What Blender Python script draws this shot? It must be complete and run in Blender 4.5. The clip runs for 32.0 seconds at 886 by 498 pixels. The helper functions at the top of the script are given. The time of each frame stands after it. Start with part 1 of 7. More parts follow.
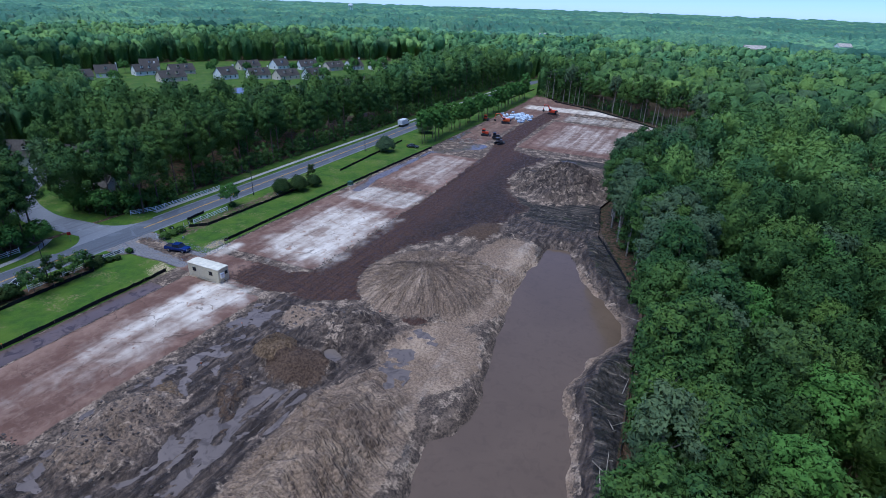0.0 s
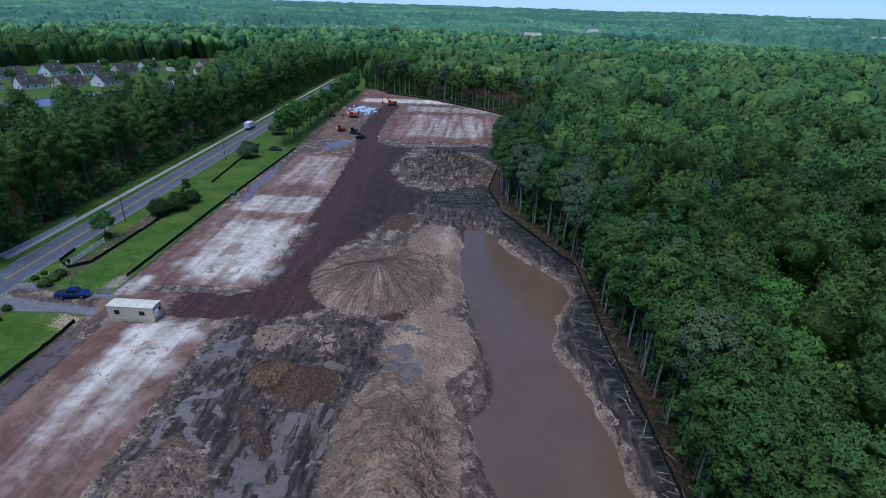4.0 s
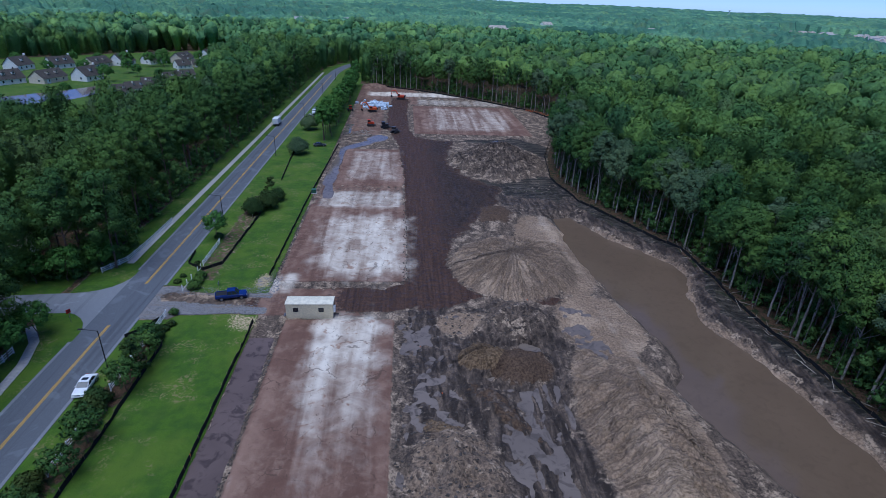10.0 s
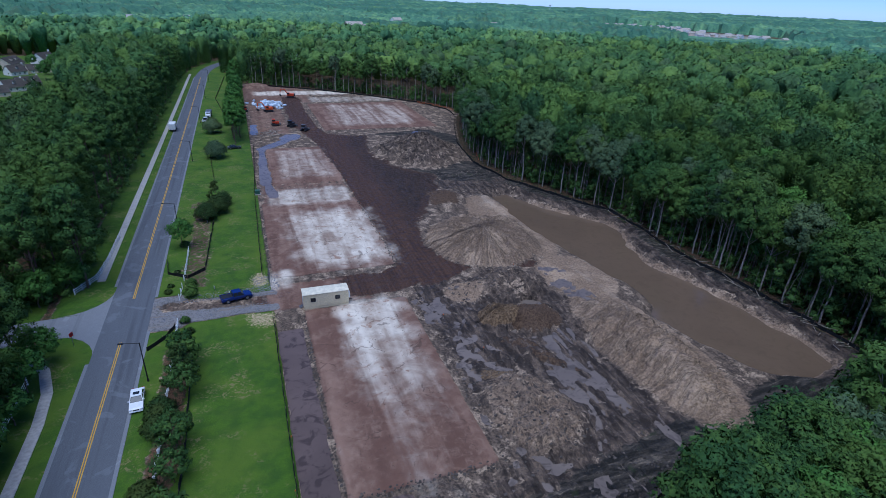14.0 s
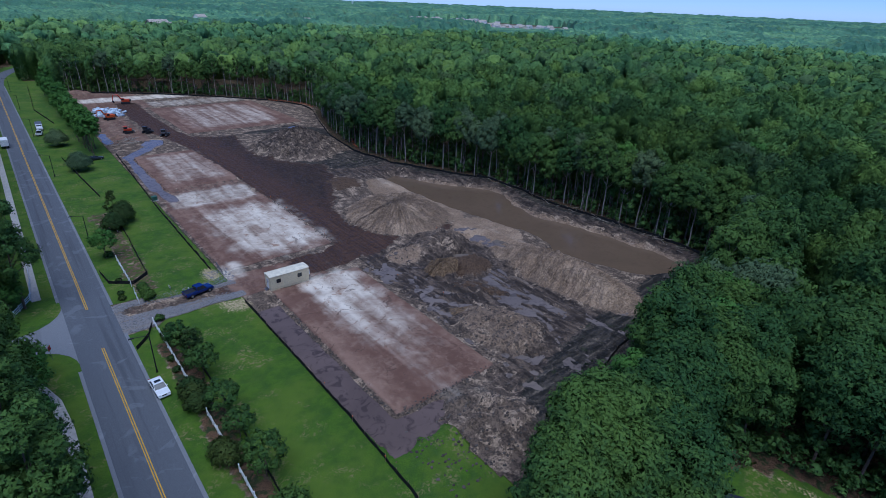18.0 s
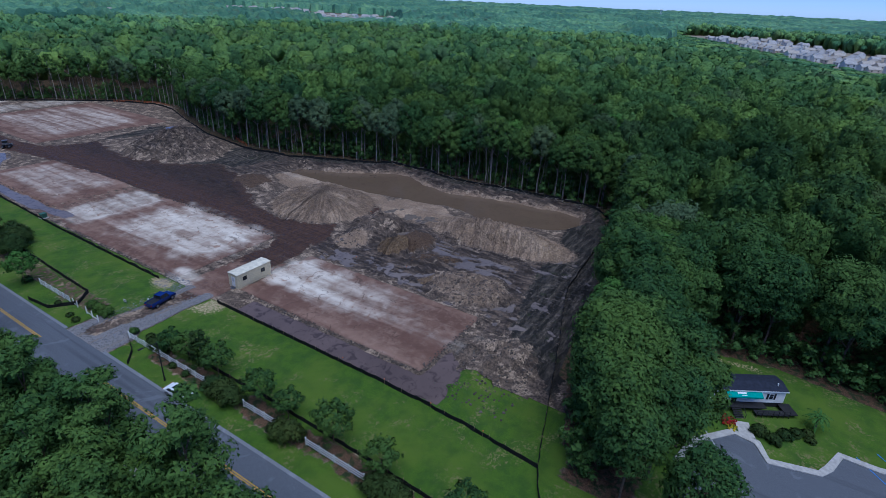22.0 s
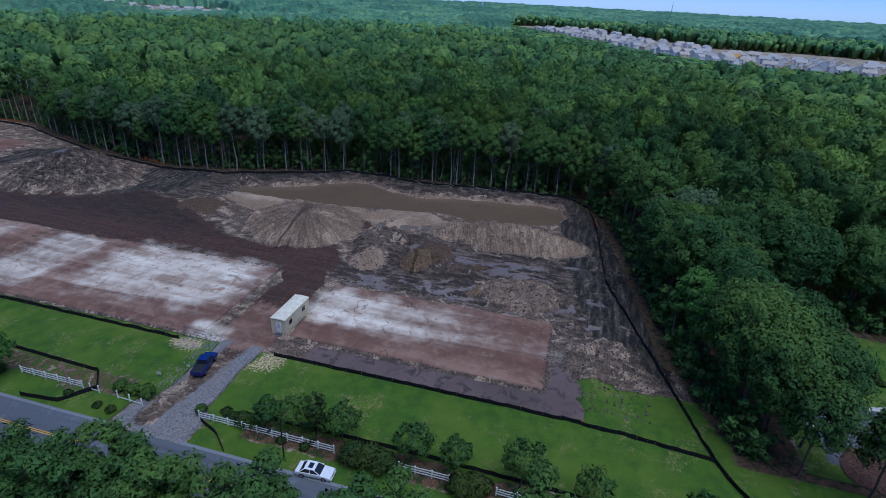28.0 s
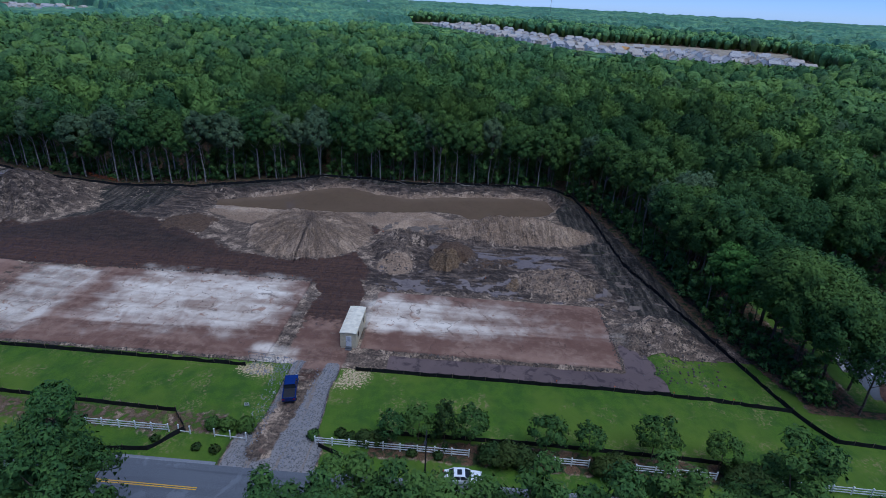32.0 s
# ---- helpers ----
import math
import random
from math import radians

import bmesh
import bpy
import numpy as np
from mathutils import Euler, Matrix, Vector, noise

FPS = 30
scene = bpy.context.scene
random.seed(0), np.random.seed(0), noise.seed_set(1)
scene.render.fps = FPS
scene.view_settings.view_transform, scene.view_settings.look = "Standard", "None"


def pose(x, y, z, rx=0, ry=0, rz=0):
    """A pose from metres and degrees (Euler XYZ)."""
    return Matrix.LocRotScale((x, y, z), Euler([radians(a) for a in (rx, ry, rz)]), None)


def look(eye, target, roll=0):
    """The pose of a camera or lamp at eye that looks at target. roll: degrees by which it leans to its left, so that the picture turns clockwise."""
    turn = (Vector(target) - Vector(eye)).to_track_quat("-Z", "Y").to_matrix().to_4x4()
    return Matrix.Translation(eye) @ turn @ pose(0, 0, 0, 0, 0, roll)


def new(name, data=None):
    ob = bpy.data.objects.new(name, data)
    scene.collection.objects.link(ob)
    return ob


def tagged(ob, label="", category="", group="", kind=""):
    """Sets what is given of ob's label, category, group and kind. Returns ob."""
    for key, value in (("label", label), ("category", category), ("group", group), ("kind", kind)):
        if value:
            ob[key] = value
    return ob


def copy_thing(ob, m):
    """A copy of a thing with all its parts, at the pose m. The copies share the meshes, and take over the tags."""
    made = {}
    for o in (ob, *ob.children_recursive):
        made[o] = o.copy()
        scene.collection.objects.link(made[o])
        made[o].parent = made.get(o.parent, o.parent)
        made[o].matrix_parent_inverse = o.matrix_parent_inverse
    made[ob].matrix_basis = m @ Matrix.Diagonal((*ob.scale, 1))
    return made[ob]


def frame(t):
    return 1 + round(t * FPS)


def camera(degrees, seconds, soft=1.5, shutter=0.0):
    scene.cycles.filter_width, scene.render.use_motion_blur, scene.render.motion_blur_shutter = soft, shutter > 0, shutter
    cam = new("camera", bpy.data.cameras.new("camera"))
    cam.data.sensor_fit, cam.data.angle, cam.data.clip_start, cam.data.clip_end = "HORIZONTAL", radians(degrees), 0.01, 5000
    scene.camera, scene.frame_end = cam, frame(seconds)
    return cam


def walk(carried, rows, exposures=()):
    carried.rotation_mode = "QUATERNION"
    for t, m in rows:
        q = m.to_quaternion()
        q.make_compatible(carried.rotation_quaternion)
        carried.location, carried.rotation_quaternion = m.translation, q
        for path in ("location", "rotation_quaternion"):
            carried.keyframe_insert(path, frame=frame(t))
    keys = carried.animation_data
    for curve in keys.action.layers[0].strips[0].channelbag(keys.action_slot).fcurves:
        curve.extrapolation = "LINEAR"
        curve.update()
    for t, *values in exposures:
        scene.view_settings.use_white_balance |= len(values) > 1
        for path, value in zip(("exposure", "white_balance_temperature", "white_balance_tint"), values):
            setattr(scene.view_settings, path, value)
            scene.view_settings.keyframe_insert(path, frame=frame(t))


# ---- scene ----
cam = camera(79.0, 32.0, 0.5)
METRES, EYE, TILT, LEAN, TURN = 225.4, 54.4, 0.35, 0.35, 24.0
ROWS = [
    (0.0, 0.0, 0.0, 0.0, 0.99, -25.01, -2.12),
    (0.5, -0.0154, -0.001, -0.0003, -2.6, -24.94, -2.05),
    (1.0, -0.0312, -0.0014, -0.0002, -6.45, -24.89, -1.98),
    (1.5, -0.0472, -0.0015, -0.0001, -10.34, -24.83, -1.94),
    (2.0, -0.0629, -0.0009, -0.0003, -14.11, -24.76, -1.87),
    (2.5, -0.079, 0.0004, -0.0005, -17.33, -24.75, -1.88),
    (3.0, -0.0949, 0.0024, -0.0007, -19.19, -24.8, -1.88),
    (3.5, -0.1108, 0.0047, -0.0009, -20.17, -24.86, -1.93),
    (5.5, -0.1719, 0.0199, 0.0003, -22.7, -25.17, -2.23),
    (6.0, -0.1869, 0.0248, 0.0008, -23.1, -25.23, -2.31),
    (6.5, -0.2018, 0.0298, 0.0011, -23.39, -25.3, -2.38),
    (7.0, -0.2167, 0.0345, 0.0009, -23.77, -25.32, -2.44),
    (7.5, -0.2318, 0.039, 0.0013, -24.29, -25.38, -2.49),
    (8.0, -0.2471, 0.0438, 0.0016, -24.97, -25.41, -2.55),
    (8.5, -0.2621, 0.0486, 0.0015, -25.61, -25.43, -2.64),
    (9.0, -0.2772, 0.0532, 0.0014, -26.26, -25.48, -2.65),
    (9.5, -0.2924, 0.058, 0.0011, -26.98, -25.48, -2.71),
    (10.0, -0.3076, 0.0625, 0.0008, -27.65, -25.52, -2.74),
    (10.5, -0.3229, 0.0667, 0.0004, -28.7, -25.5, -2.79),
    (11.0, -0.3379, 0.0708, 0.0004, -30.46, -25.48, -2.81),
    (11.5, -0.3531, 0.0747, 0.0003, -32.51, -25.43, -2.81),
    (12.0, -0.3686, 0.079, -0.0002, -34.84, -25.34, -2.84),
    (12.5, -0.3836, 0.0831, -0.0008, -37.19, -25.28, -2.84),
    (13.0, -0.3991, 0.0869, -0.0013, -39.46, -25.23, -2.81),
    (13.5, -0.4148, 0.0907, -0.0018, -41.76, -25.18, -2.84),
    (14.0, -0.4301, 0.0943, -0.0023, -43.82, -25.12, -2.82),
    (14.5, -0.4454, 0.0981, -0.0029, -45.93, -25.06, -2.8),
    (16.5, -0.5065, 0.1141, -0.0021, -56.07, -24.84, -2.69),
    (17.0, -0.522, 0.118, -0.0017, -58.54, -24.78, -2.65),
    (17.5, -0.5374, 0.1217, -0.0015, -61.16, -24.71, -2.63),
    (18.0, -0.5527, 0.1257, -0.0009, -63.29, -24.72, -2.6),
    (18.5, -0.5674, 0.1309, -0.0007, -65.14, -24.72, -2.61),
    (19.0, -0.5818, 0.1381, -0.0007, -66.96, -24.74, -2.63),
    (19.5, -0.5951, 0.1473, -0.0007, -68.03, -24.81, -2.67),
    (20.0, -0.6066, 0.1582, -0.0007, -69.41, -24.89, -2.71),
    (20.5, -0.6161, 0.1706, -0.0007, -71.48, -24.94, -2.76),
    (21.0, -0.6223, 0.1835, -0.0005, -74.36, -24.97, -2.77),
    (21.5, -0.627, 0.1973, -0.0006, -78.05, -24.92, -2.77),
    (22.0, -0.6294, 0.2117, -0.0007, -81.3, -24.91, -2.77),
    (22.5, -0.6305, 0.2266, -0.0007, -83.66, -24.9, -2.82),
    (23.0, -0.63, 0.2416, -0.0009, -84.94, -24.95, -2.87),
    (23.5, -0.6284, 0.2567, -0.0013, -85.22, -25.03, -2.95),
    (24.0, -0.6255, 0.271, -0.0014, -85.59, -25.1, -3.01),
    (24.5, -0.6222, 0.2851, -0.0012, -86.69, -25.1, -3.02),
    (25.0, -0.619, 0.2996, -0.0009, -88.47, -25.06, -3.01),
    (25.5, -0.6162, 0.3147, -0.001, -90.53, -25.01, -3.01),
    (27.5, -0.6051, 0.3755, -0.0019, -97.09, -24.86, -3.05),
    (28.0, -0.6019, 0.3905, -0.0024, -98.71, -24.83, -3.03),
    (28.5, -0.5988, 0.4059, -0.0028, -100.2, -24.8, -3.03),
    (29.0, -0.5956, 0.4209, -0.0031, -101.7, -24.77, -3.02),
    (29.5, -0.5924, 0.4362, -0.0035, -103.21, -24.73, -3.0),
    (30.0, -0.5891, 0.4518, -0.0042, -104.72, -24.68, -3.01),
    (30.5, -0.5854, 0.4671, -0.0045, -106.13, -24.66, -3.01),
    (31.0, -0.5815, 0.4825, -0.0049, -107.59, -24.63, -2.98),
    (31.5, -0.5773, 0.4978, -0.0051, -108.97, -24.61, -2.96),
    (32.0, -0.5729, 0.513, -0.0051, -110.33, -24.58, -2.97),
]
walk(cam, [(t, pose(0, 0, EYE, TILT, LEAN, TURN) @ pose(METRES * x, METRES * y, METRES * z, 90 + pitch, roll, yaw)) for t, x, y, z, yaw, pitch, roll in ROWS], exposures=[(0.0, 0.47, 4850, 11), (3.0, 0.29, 4850, 11), (6.0, 0.09, 4850, 11), (9.0, 0.15, 4850, 11), (13.0, 0.22, 4850, 11), (19.0, 0.02, 4850, 11), (25.0, 0.04, 4850, 11), (32.0, 0.0, 4850, 11)])

# ---- sky and light ----
SUN_EL, SUN_AZ = 72.0, 215.0
world = bpy.data.worlds.new("sky")
scene.world = world
world.use_nodes = True
wn = world.node_tree.nodes
sky = wn.new("ShaderNodeTexSky")
sky.sky_type, sky.sun_disc = "NISHITA", False
sky.sun_elevation, sky.sun_rotation = radians(SUN_EL), radians(SUN_AZ)
sky.altitude, sky.air_density, sky.dust_density, sky.ozone_density = 1500, 0.7, 0.4, 5.0
wn["Background"].inputs["Strength"].default_value = 0.108
veil = wn.new("ShaderNodeMix")
veil.data_type, veil.blend_type = "RGBA", "MULTIPLY"
veil.inputs[0].default_value, veil.inputs[7].default_value = 1.0, (0.82, 0.84, 1.0, 1.0)
world.node_tree.links.new(sky.outputs["Color"], veil.inputs[6])
world.node_tree.links.new(veil.outputs[2], wn["Background"].inputs["Color"])
sun_data = bpy.data.lights.new("sun", "SUN")
sun_data.energy, sun_data.angle, sun_data.color = 2.4, radians(55), (1.0, 0.955, 0.885)
sun = new("sun", sun_data)
az, el = radians(SUN_AZ), radians(SUN_EL)
sun.matrix_world = look((math.sin(az) * math.cos(el) * 400, math.cos(az) * math.cos(el) * 400, math.sin(el) * 400), (0, 0, 0))


# ---- materials ----
class Nodes:
    """A short way to write a node material."""

    def __init__(self, name, rough=0.8, metal=0.0, spec=0.3):
        self.mat = bpy.data.materials.new(name)
        self.mat.use_nodes = True
        self.t = self.mat.node_tree
        self.b = self.t.nodes["Principled BSDF"]
        self.b.inputs["Roughness"].default_value = rough
        self.b.inputs["Metallic"].default_value = metal
        self.b.inputs["Specular IOR Level"].default_value = spec
        self.pos = self.t.nodes.new("ShaderNodeTexCoord").outputs["Object"]

    def put(self, socket, v):
        if isinstance(v, bpy.types.NodeSocket):
            self.t.links.new(v, socket)
        else:
            socket.default_value = v

    def noise(self, scale, detail=4.0, stretch=None, rough=0.55, where=None, warp=0.0):
        n = self.t.nodes.new("ShaderNodeTexNoise")
        n.inputs["Scale"].default_value, n.inputs["Detail"].default_value, n.inputs["Roughness"].default_value = scale, detail, rough
        n.inputs["Distortion"].default_value = warp
        src = where or self.pos
        if stretch:
            m = self.t.nodes.new("ShaderNodeMapping")
            m.inputs["Scale"].default_value = stretch[:3]
            if len(stretch) > 3:
                m.inputs["Rotation"].default_value = (0, 0, radians(stretch[3]))
            self.t.links.new(src, m.inputs["Vector"])
            src = m.outputs["Vector"]
        self.t.links.new(src, n.inputs["Vector"])
        return n.outputs["Fac"]

    def cells(self, scale, feature="F1"):
        n = self.t.nodes.new("ShaderNodeTexVoronoi")
        n.feature = feature
        n.inputs["Scale"].default_value = scale
        self.t.links.new(self.pos, n.inputs["Vector"])
        return n.outputs["Distance"]

    def math(self, op, a, b=0.0, clamp=False):
        n = self.t.nodes.new("ShaderNodeMath")
        n.operation, n.use_clamp = op, clamp
        self.put(n.inputs[0], a)
        self.put(n.inputs[1], b)
        return n.outputs[0]

    def step(self, v, lo, hi, out0=0.0, out1=1.0):
        n = self.t.nodes.new("ShaderNodeMapRange")
        n.interpolation_type = "SMOOTHSTEP"
        for s, x in zip(n.inputs[1:5], (lo, hi, out0, out1)):
            s.default_value = x
        self.put(n.inputs[0], v)
        return n.outputs[0]

    def mix(self, fac, a, b, mode="MIX"):
        n = self.t.nodes.new("ShaderNodeMix")
        n.data_type, n.blend_type = "RGBA", mode
        self.put(n.inputs[0], fac)
        for s, v in ((n.inputs[6], a), (n.inputs[7], b)):
            self.put(s, v if isinstance(v, bpy.types.NodeSocket) else (*v[:3], 1.0))
        return n.outputs[2]

    def attr(self, name):
        n = self.t.nodes.new("ShaderNodeAttribute")
        n.attribute_name = name
        s = self.t.nodes.new("ShaderNodeSeparateColor")
        self.t.links.new(n.outputs["Color"], s.inputs[0])
        return (*s.outputs[:3], n.outputs["Alpha"])

    def island(self):
        return self.t.nodes.new("ShaderNodeNewGeometry").outputs["Random Per Island"]

    def object_random(self):
        return self.t.nodes.new("ShaderNodeObjectInfo").outputs["Random"]

    def done(self, color, rough=None, bump=None, strength=0.5, distance=0.05):
        self.put(self.b.inputs["Base Color"], color if isinstance(color, bpy.types.NodeSocket) else (*color[:3], 1.0))
        if rough is not None:
            self.put(self.b.inputs["Roughness"], rough)
        if bump is not None:
            n = self.t.nodes.new("ShaderNodeBump")
            n.inputs["Strength"].default_value, n.inputs["Distance"].default_value = strength, distance
            self.t.links.new(bump, n.inputs["Height"])
            self.t.links.new(n.outputs["Normal"], self.b.inputs["Normal"])
        return self.mat


def simple(name, color, rough=0.7, metal=0.0, spread=0.15, scale=3.0, spec=0.3):
    """One colour with grain and wear at two scales."""
    m = Nodes(name, rough, metal, spec)
    g = m.noise(scale, 5)
    w = m.noise(scale * 0.17, 3)
    dark = tuple(c * (1 - 1.6 * spread) for c in color)
    pale = tuple(min(1, c * (1 + spread)) for c in color)
    c = m.mix(m.step(g, 0.3, 0.7), dark, pale)
    c = m.mix(m.step(w, 0.45, 0.75, 0, 0.5), c, dark)
    return m.done(c, bump=g, strength=0.15, distance=0.01)


def ground_material():
    m = Nodes("earth", 0.9)
    pale, brown, dark, tan = m.attr("soil_a")
    grass, gravel, floor_, clay = m.attr("soil_b")
    strawy, rust, black, rubble = m.attr("soil_c")
    big, mid, fine = m.noise(0.12, 4), m.noise(0.9, 6, warp=0.6), m.noise(6.0, 6)
    streak = m.noise(1.0, 3, (0.34, 0.026, 1.0), 0.5, warp=0.5)
    ruts = m.noise(1.0, 4, (2.4, 0.07, 1.0), 0.6)

    def gate(mask, wild=0.55, lo=0.4, hi=0.6, by=None):
        n = m.math("MULTIPLY", m.math("SUBTRACT", by if by else mid, 0.5), wild * 2)
        return m.step(m.math("ADD", mask, n), lo, hi)

    trail = m.noise(1.0, 7, (0.95, 0.22, 1.0, 24), 0.58, warp=0.5)
    crumb = m.noise(2.6, 8, rough=0.7)
    col = m.mix(m.step(m.math("ADD", m.math("MULTIPLY", trail, 0.4), m.math("MULTIPLY", crumb, 0.6)), 0.40, 0.60), (0.055, 0.043, 0.036), (0.205, 0.158, 0.124))
    col = m.mix(m.math("MULTIPLY", m.step(m.noise(0.35, 7, warp=0.4, rough=0.65), 0.50, 0.60), m.step(crumb, 0.40, 0.56, 0.25, 1.0)), col, (0.46, 0.365, 0.28))
    tan_c = m.mix(m.step(m.noise(2.6, 8, warp=0.15, rough=0.68), 0.34, 0.66), (0.168, 0.122, 0.090), (0.350, 0.262, 0.190))
    tan_c = m.mix(m.math("MULTIPLY", m.step(big, 0.47, 0.66), m.step(crumb, 0.36, 0.56, 0.3, 0.8)), tan_c, (0.48, 0.372, 0.275))
    flow = m.t.nodes.new("ShaderNodeAttribute")
    flow.attribute_name = "downhill"
    rill = m.math("ABSOLUTE", m.math("SUBTRACT", m.noise(1.0, 5, (0.55, 0.12, 0.0), 0.6, where=flow.outputs["Vector"], warp=0.9), 0.5))
    cut = m.t.nodes.new("ShaderNodeSeparateXYZ")
    m.t.links.new(flow.outputs["Vector"], cut.inputs[0])
    tipped = cut.outputs[2]
    tan_c = m.mix(m.math("MULTIPLY", tipped, m.step(rill, 0.0, 0.035, 0.6, 0)), tan_c, (0.100, 0.075, 0.060))
    tan_c = m.mix(m.step(m.noise(0.5, 7, warp=0.4), 0.60, 0.70, 0, 0.6), tan_c, (0.130, 0.102, 0.083))
    col = m.mix(gate(tan, 0.65), col, tan_c)
    brown_c = m.mix(m.step(m.math("ADD", m.math("MULTIPLY", ruts, 0.6), m.math("MULTIPLY", mid, 0.4)), 0.3, 0.7), (0.038, 0.021, 0.015), (0.112, 0.064, 0.046))
    soot = m.math("ADD", m.math("MULTIPLY", black, 0.75), m.math("MULTIPLY", m.math("SUBTRACT", m.noise(0.3, 6, warp=1.0), 0.5), 0.9))
    brown_c = m.mix(m.step(soot, 0.1, 0.85, 0, 0.9), brown_c, m.mix(m.step(m.math("ADD", m.math("MULTIPLY", crumb, 0.5), m.math("MULTIPLY", trail, 0.5)), 0.38, 0.62), (0.017, 0.012, 0.010), (0.068, 0.047, 0.036)))
    col = m.mix(gate(brown, 0.35), col, brown_c)
    dark_c = m.mix(m.step(trail, 0.36, 0.64), (0.036, 0.028, 0.024), (0.118, 0.092, 0.078))
    dark_c = m.mix(m.math("MULTIPLY", m.step(trail, 0.53, 0.60), m.step(crumb, 0.42, 0.58)), dark_c, (0.185, 0.142, 0.110))
    col = m.mix(gate(dark, 0.6), col, dark_c)
    scrape = m.noise(1.0, 6, (0.15, 0.95, 1.0, -12), 0.68, warp=0.3)
    black_c = m.mix(m.step(scrape, 0.42, 0.58), (0.019, 0.018, 0.016), (0.074, 0.065, 0.057))
    black_c = m.mix(m.math("MULTIPLY", m.step(scrape, 0.57, 0.63), m.step(mid, 0.40, 0.55)), black_c, (0.19, 0.164, 0.138))
    black_c = m.mix(m.step(m.noise(0.4, 5), 0.58, 0.7, 0, 0.6), black_c, (0.034, 0.048, 0.018))
    col = m.mix(m.math("MULTIPLY", gate(black, 0.6), m.step(brown, 0.3, 0.6, 1.0, 0.0)), col, black_c)
    col = m.mix(gate(rust, 0.7), col, m.mix(m.step(crumb, 0.38, 0.62), (0.058, 0.037, 0.025), (0.140, 0.095, 0.064)))
    col = m.mix(gate(strawy, 0.3), col, m.mix(m.step(crumb, 0.38, 0.62), (0.105, 0.070, 0.040), (0.270, 0.190, 0.115)))
    clay_c = m.mix(m.step(m.math("ADD", m.math("MULTIPLY", streak, 0.6), m.math("MULTIPLY", m.noise(0.45, 6, warp=0.8), 0.4)), 0.36, 0.64), (0.128, 0.073, 0.056), (0.255, 0.166, 0.130))
    clay_c = m.mix(m.step(mid, 0.45, 0.80, 0, 0.5), clay_c, (0.33, 0.240, 0.194))
    clay_c = m.mix(m.step(m.noise(0.13, 5, warp=0.8), 0.46, 0.62, 0, 0.75), clay_c, (0.140, 0.078, 0.060))
    col = m.mix(gate(clay, 0.5), col, clay_c)
    blot = m.math("ADD", m.math("MULTIPLY", streak, 0.55), m.math("MULTIPLY", m.noise(0.33, 6, warp=0.7), 0.45))
    pale_c = m.mix(m.step(blot, 0.3, 0.62), (0.50, 0.43, 0.365), (0.74, 0.70, 0.64))
    pale_c = m.mix(m.step(m.noise(0.5, 5, warp=1.0), 0.56, 0.7), pale_c, (0.38, 0.27, 0.21))
    col = m.mix(gate(pale, 0.55, 0.12, 0.86, blot), col, pale_c)
    clods = m.step(m.noise(1.7, 3, warp=1.5), 0.66, 0.72)
    col = m.mix(m.math("MULTIPLY", clods, m.math("MULTIPLY", m.math("MAXIMUM", pale, clay), 0.75)), col, (0.085, 0.055, 0.042))
    split = m.t.nodes.new("ShaderNodeTexVoronoi")
    split.feature = "DISTANCE_TO_EDGE"
    split.inputs["Scale"].default_value = 0.16
    bent = m.t.nodes.new("ShaderNodeVectorMath")
    bent.operation = "MULTIPLY_ADD"
    wander = m.t.nodes.new("ShaderNodeTexNoise")
    wander.inputs["Scale"].default_value, wander.inputs["Detail"].default_value = 0.5, 5
    m.t.links.new(m.pos, wander.inputs["Vector"])
    m.t.links.new(wander.outputs["Color"], bent.inputs[0])
    bent.inputs[1].default_value = (3.5, 3.5, 0)
    m.t.links.new(m.pos, bent.inputs[2])
    m.t.links.new(bent.outputs[0], split.inputs["Vector"])
    crack = m.math("MULTIPLY", m.step(split.outputs["Distance"], 0.017, 0.006), m.step(m.noise(0.28, 3), 0.49, 0.6))
    col = m.mix(m.math("MULTIPLY", crack, m.math("MULTIPLY", m.math("MAXIMUM", pale, clay), 0.55)), col, (0.070, 0.046, 0.036))
    stone = m.cells(4.0)
    gravel_c = m.mix(m.step(stone, 0.1, 0.6), (0.075, 0.076, 0.082), (0.225, 0.225, 0.243))
    gravel_c = m.mix(m.step(m.noise(1.2, 5, (0.06, 0.8, 1.0)), 0.56, 0.66, 0, 0.7), gravel_c, (0.20, 0.165, 0.14))
    col = m.mix(gate(gravel, 0.35), col, gravel_c)
    straw = m.mix(m.step(fine, 0.3, 0.7), (0.060, 0.038, 0.024), (0.200, 0.122, 0.074))
    straw = m.mix(m.step(mid, 0.44, 0.62), straw, (0.030, 0.050, 0.016))
    col = m.mix(gate(floor_, 0.3), col, straw)
    blades = m.mix(m.step(m.noise(9.0, 5), 0.3, 0.7), (0.040, 0.096, 0.006), (0.086, 0.168, 0.010))
    blades = m.mix(m.step(m.noise(0.45, 7, rough=0.65), 0.36, 0.62, 0.7, 0), blades, (0.030, 0.078, 0.009))
    blades = m.mix(m.step(big, 0.40, 0.66, 0, 0.75), blades, (0.094, 0.156, 0.014))
    dry = m.math("MULTIPLY", m.step(m.noise(0.19, 5, warp=0.5), 0.50, 0.64), m.step(m.noise(1.6, 6, warp=1.2), 0.48, 0.64))
    blades = m.mix(m.math("MULTIPLY", dry, 0.8), blades, (0.20, 0.185, 0.085))
    col = m.mix(gate(grass, 0.4), col, blades)
    col = m.mix(gate(rubble, 0.9, 0.45, 0.62, crumb), col, m.mix(m.step(m.noise(3.0, 4), 0.35, 0.65), (0.27, 0.215, 0.12), (0.58, 0.49, 0.34)))
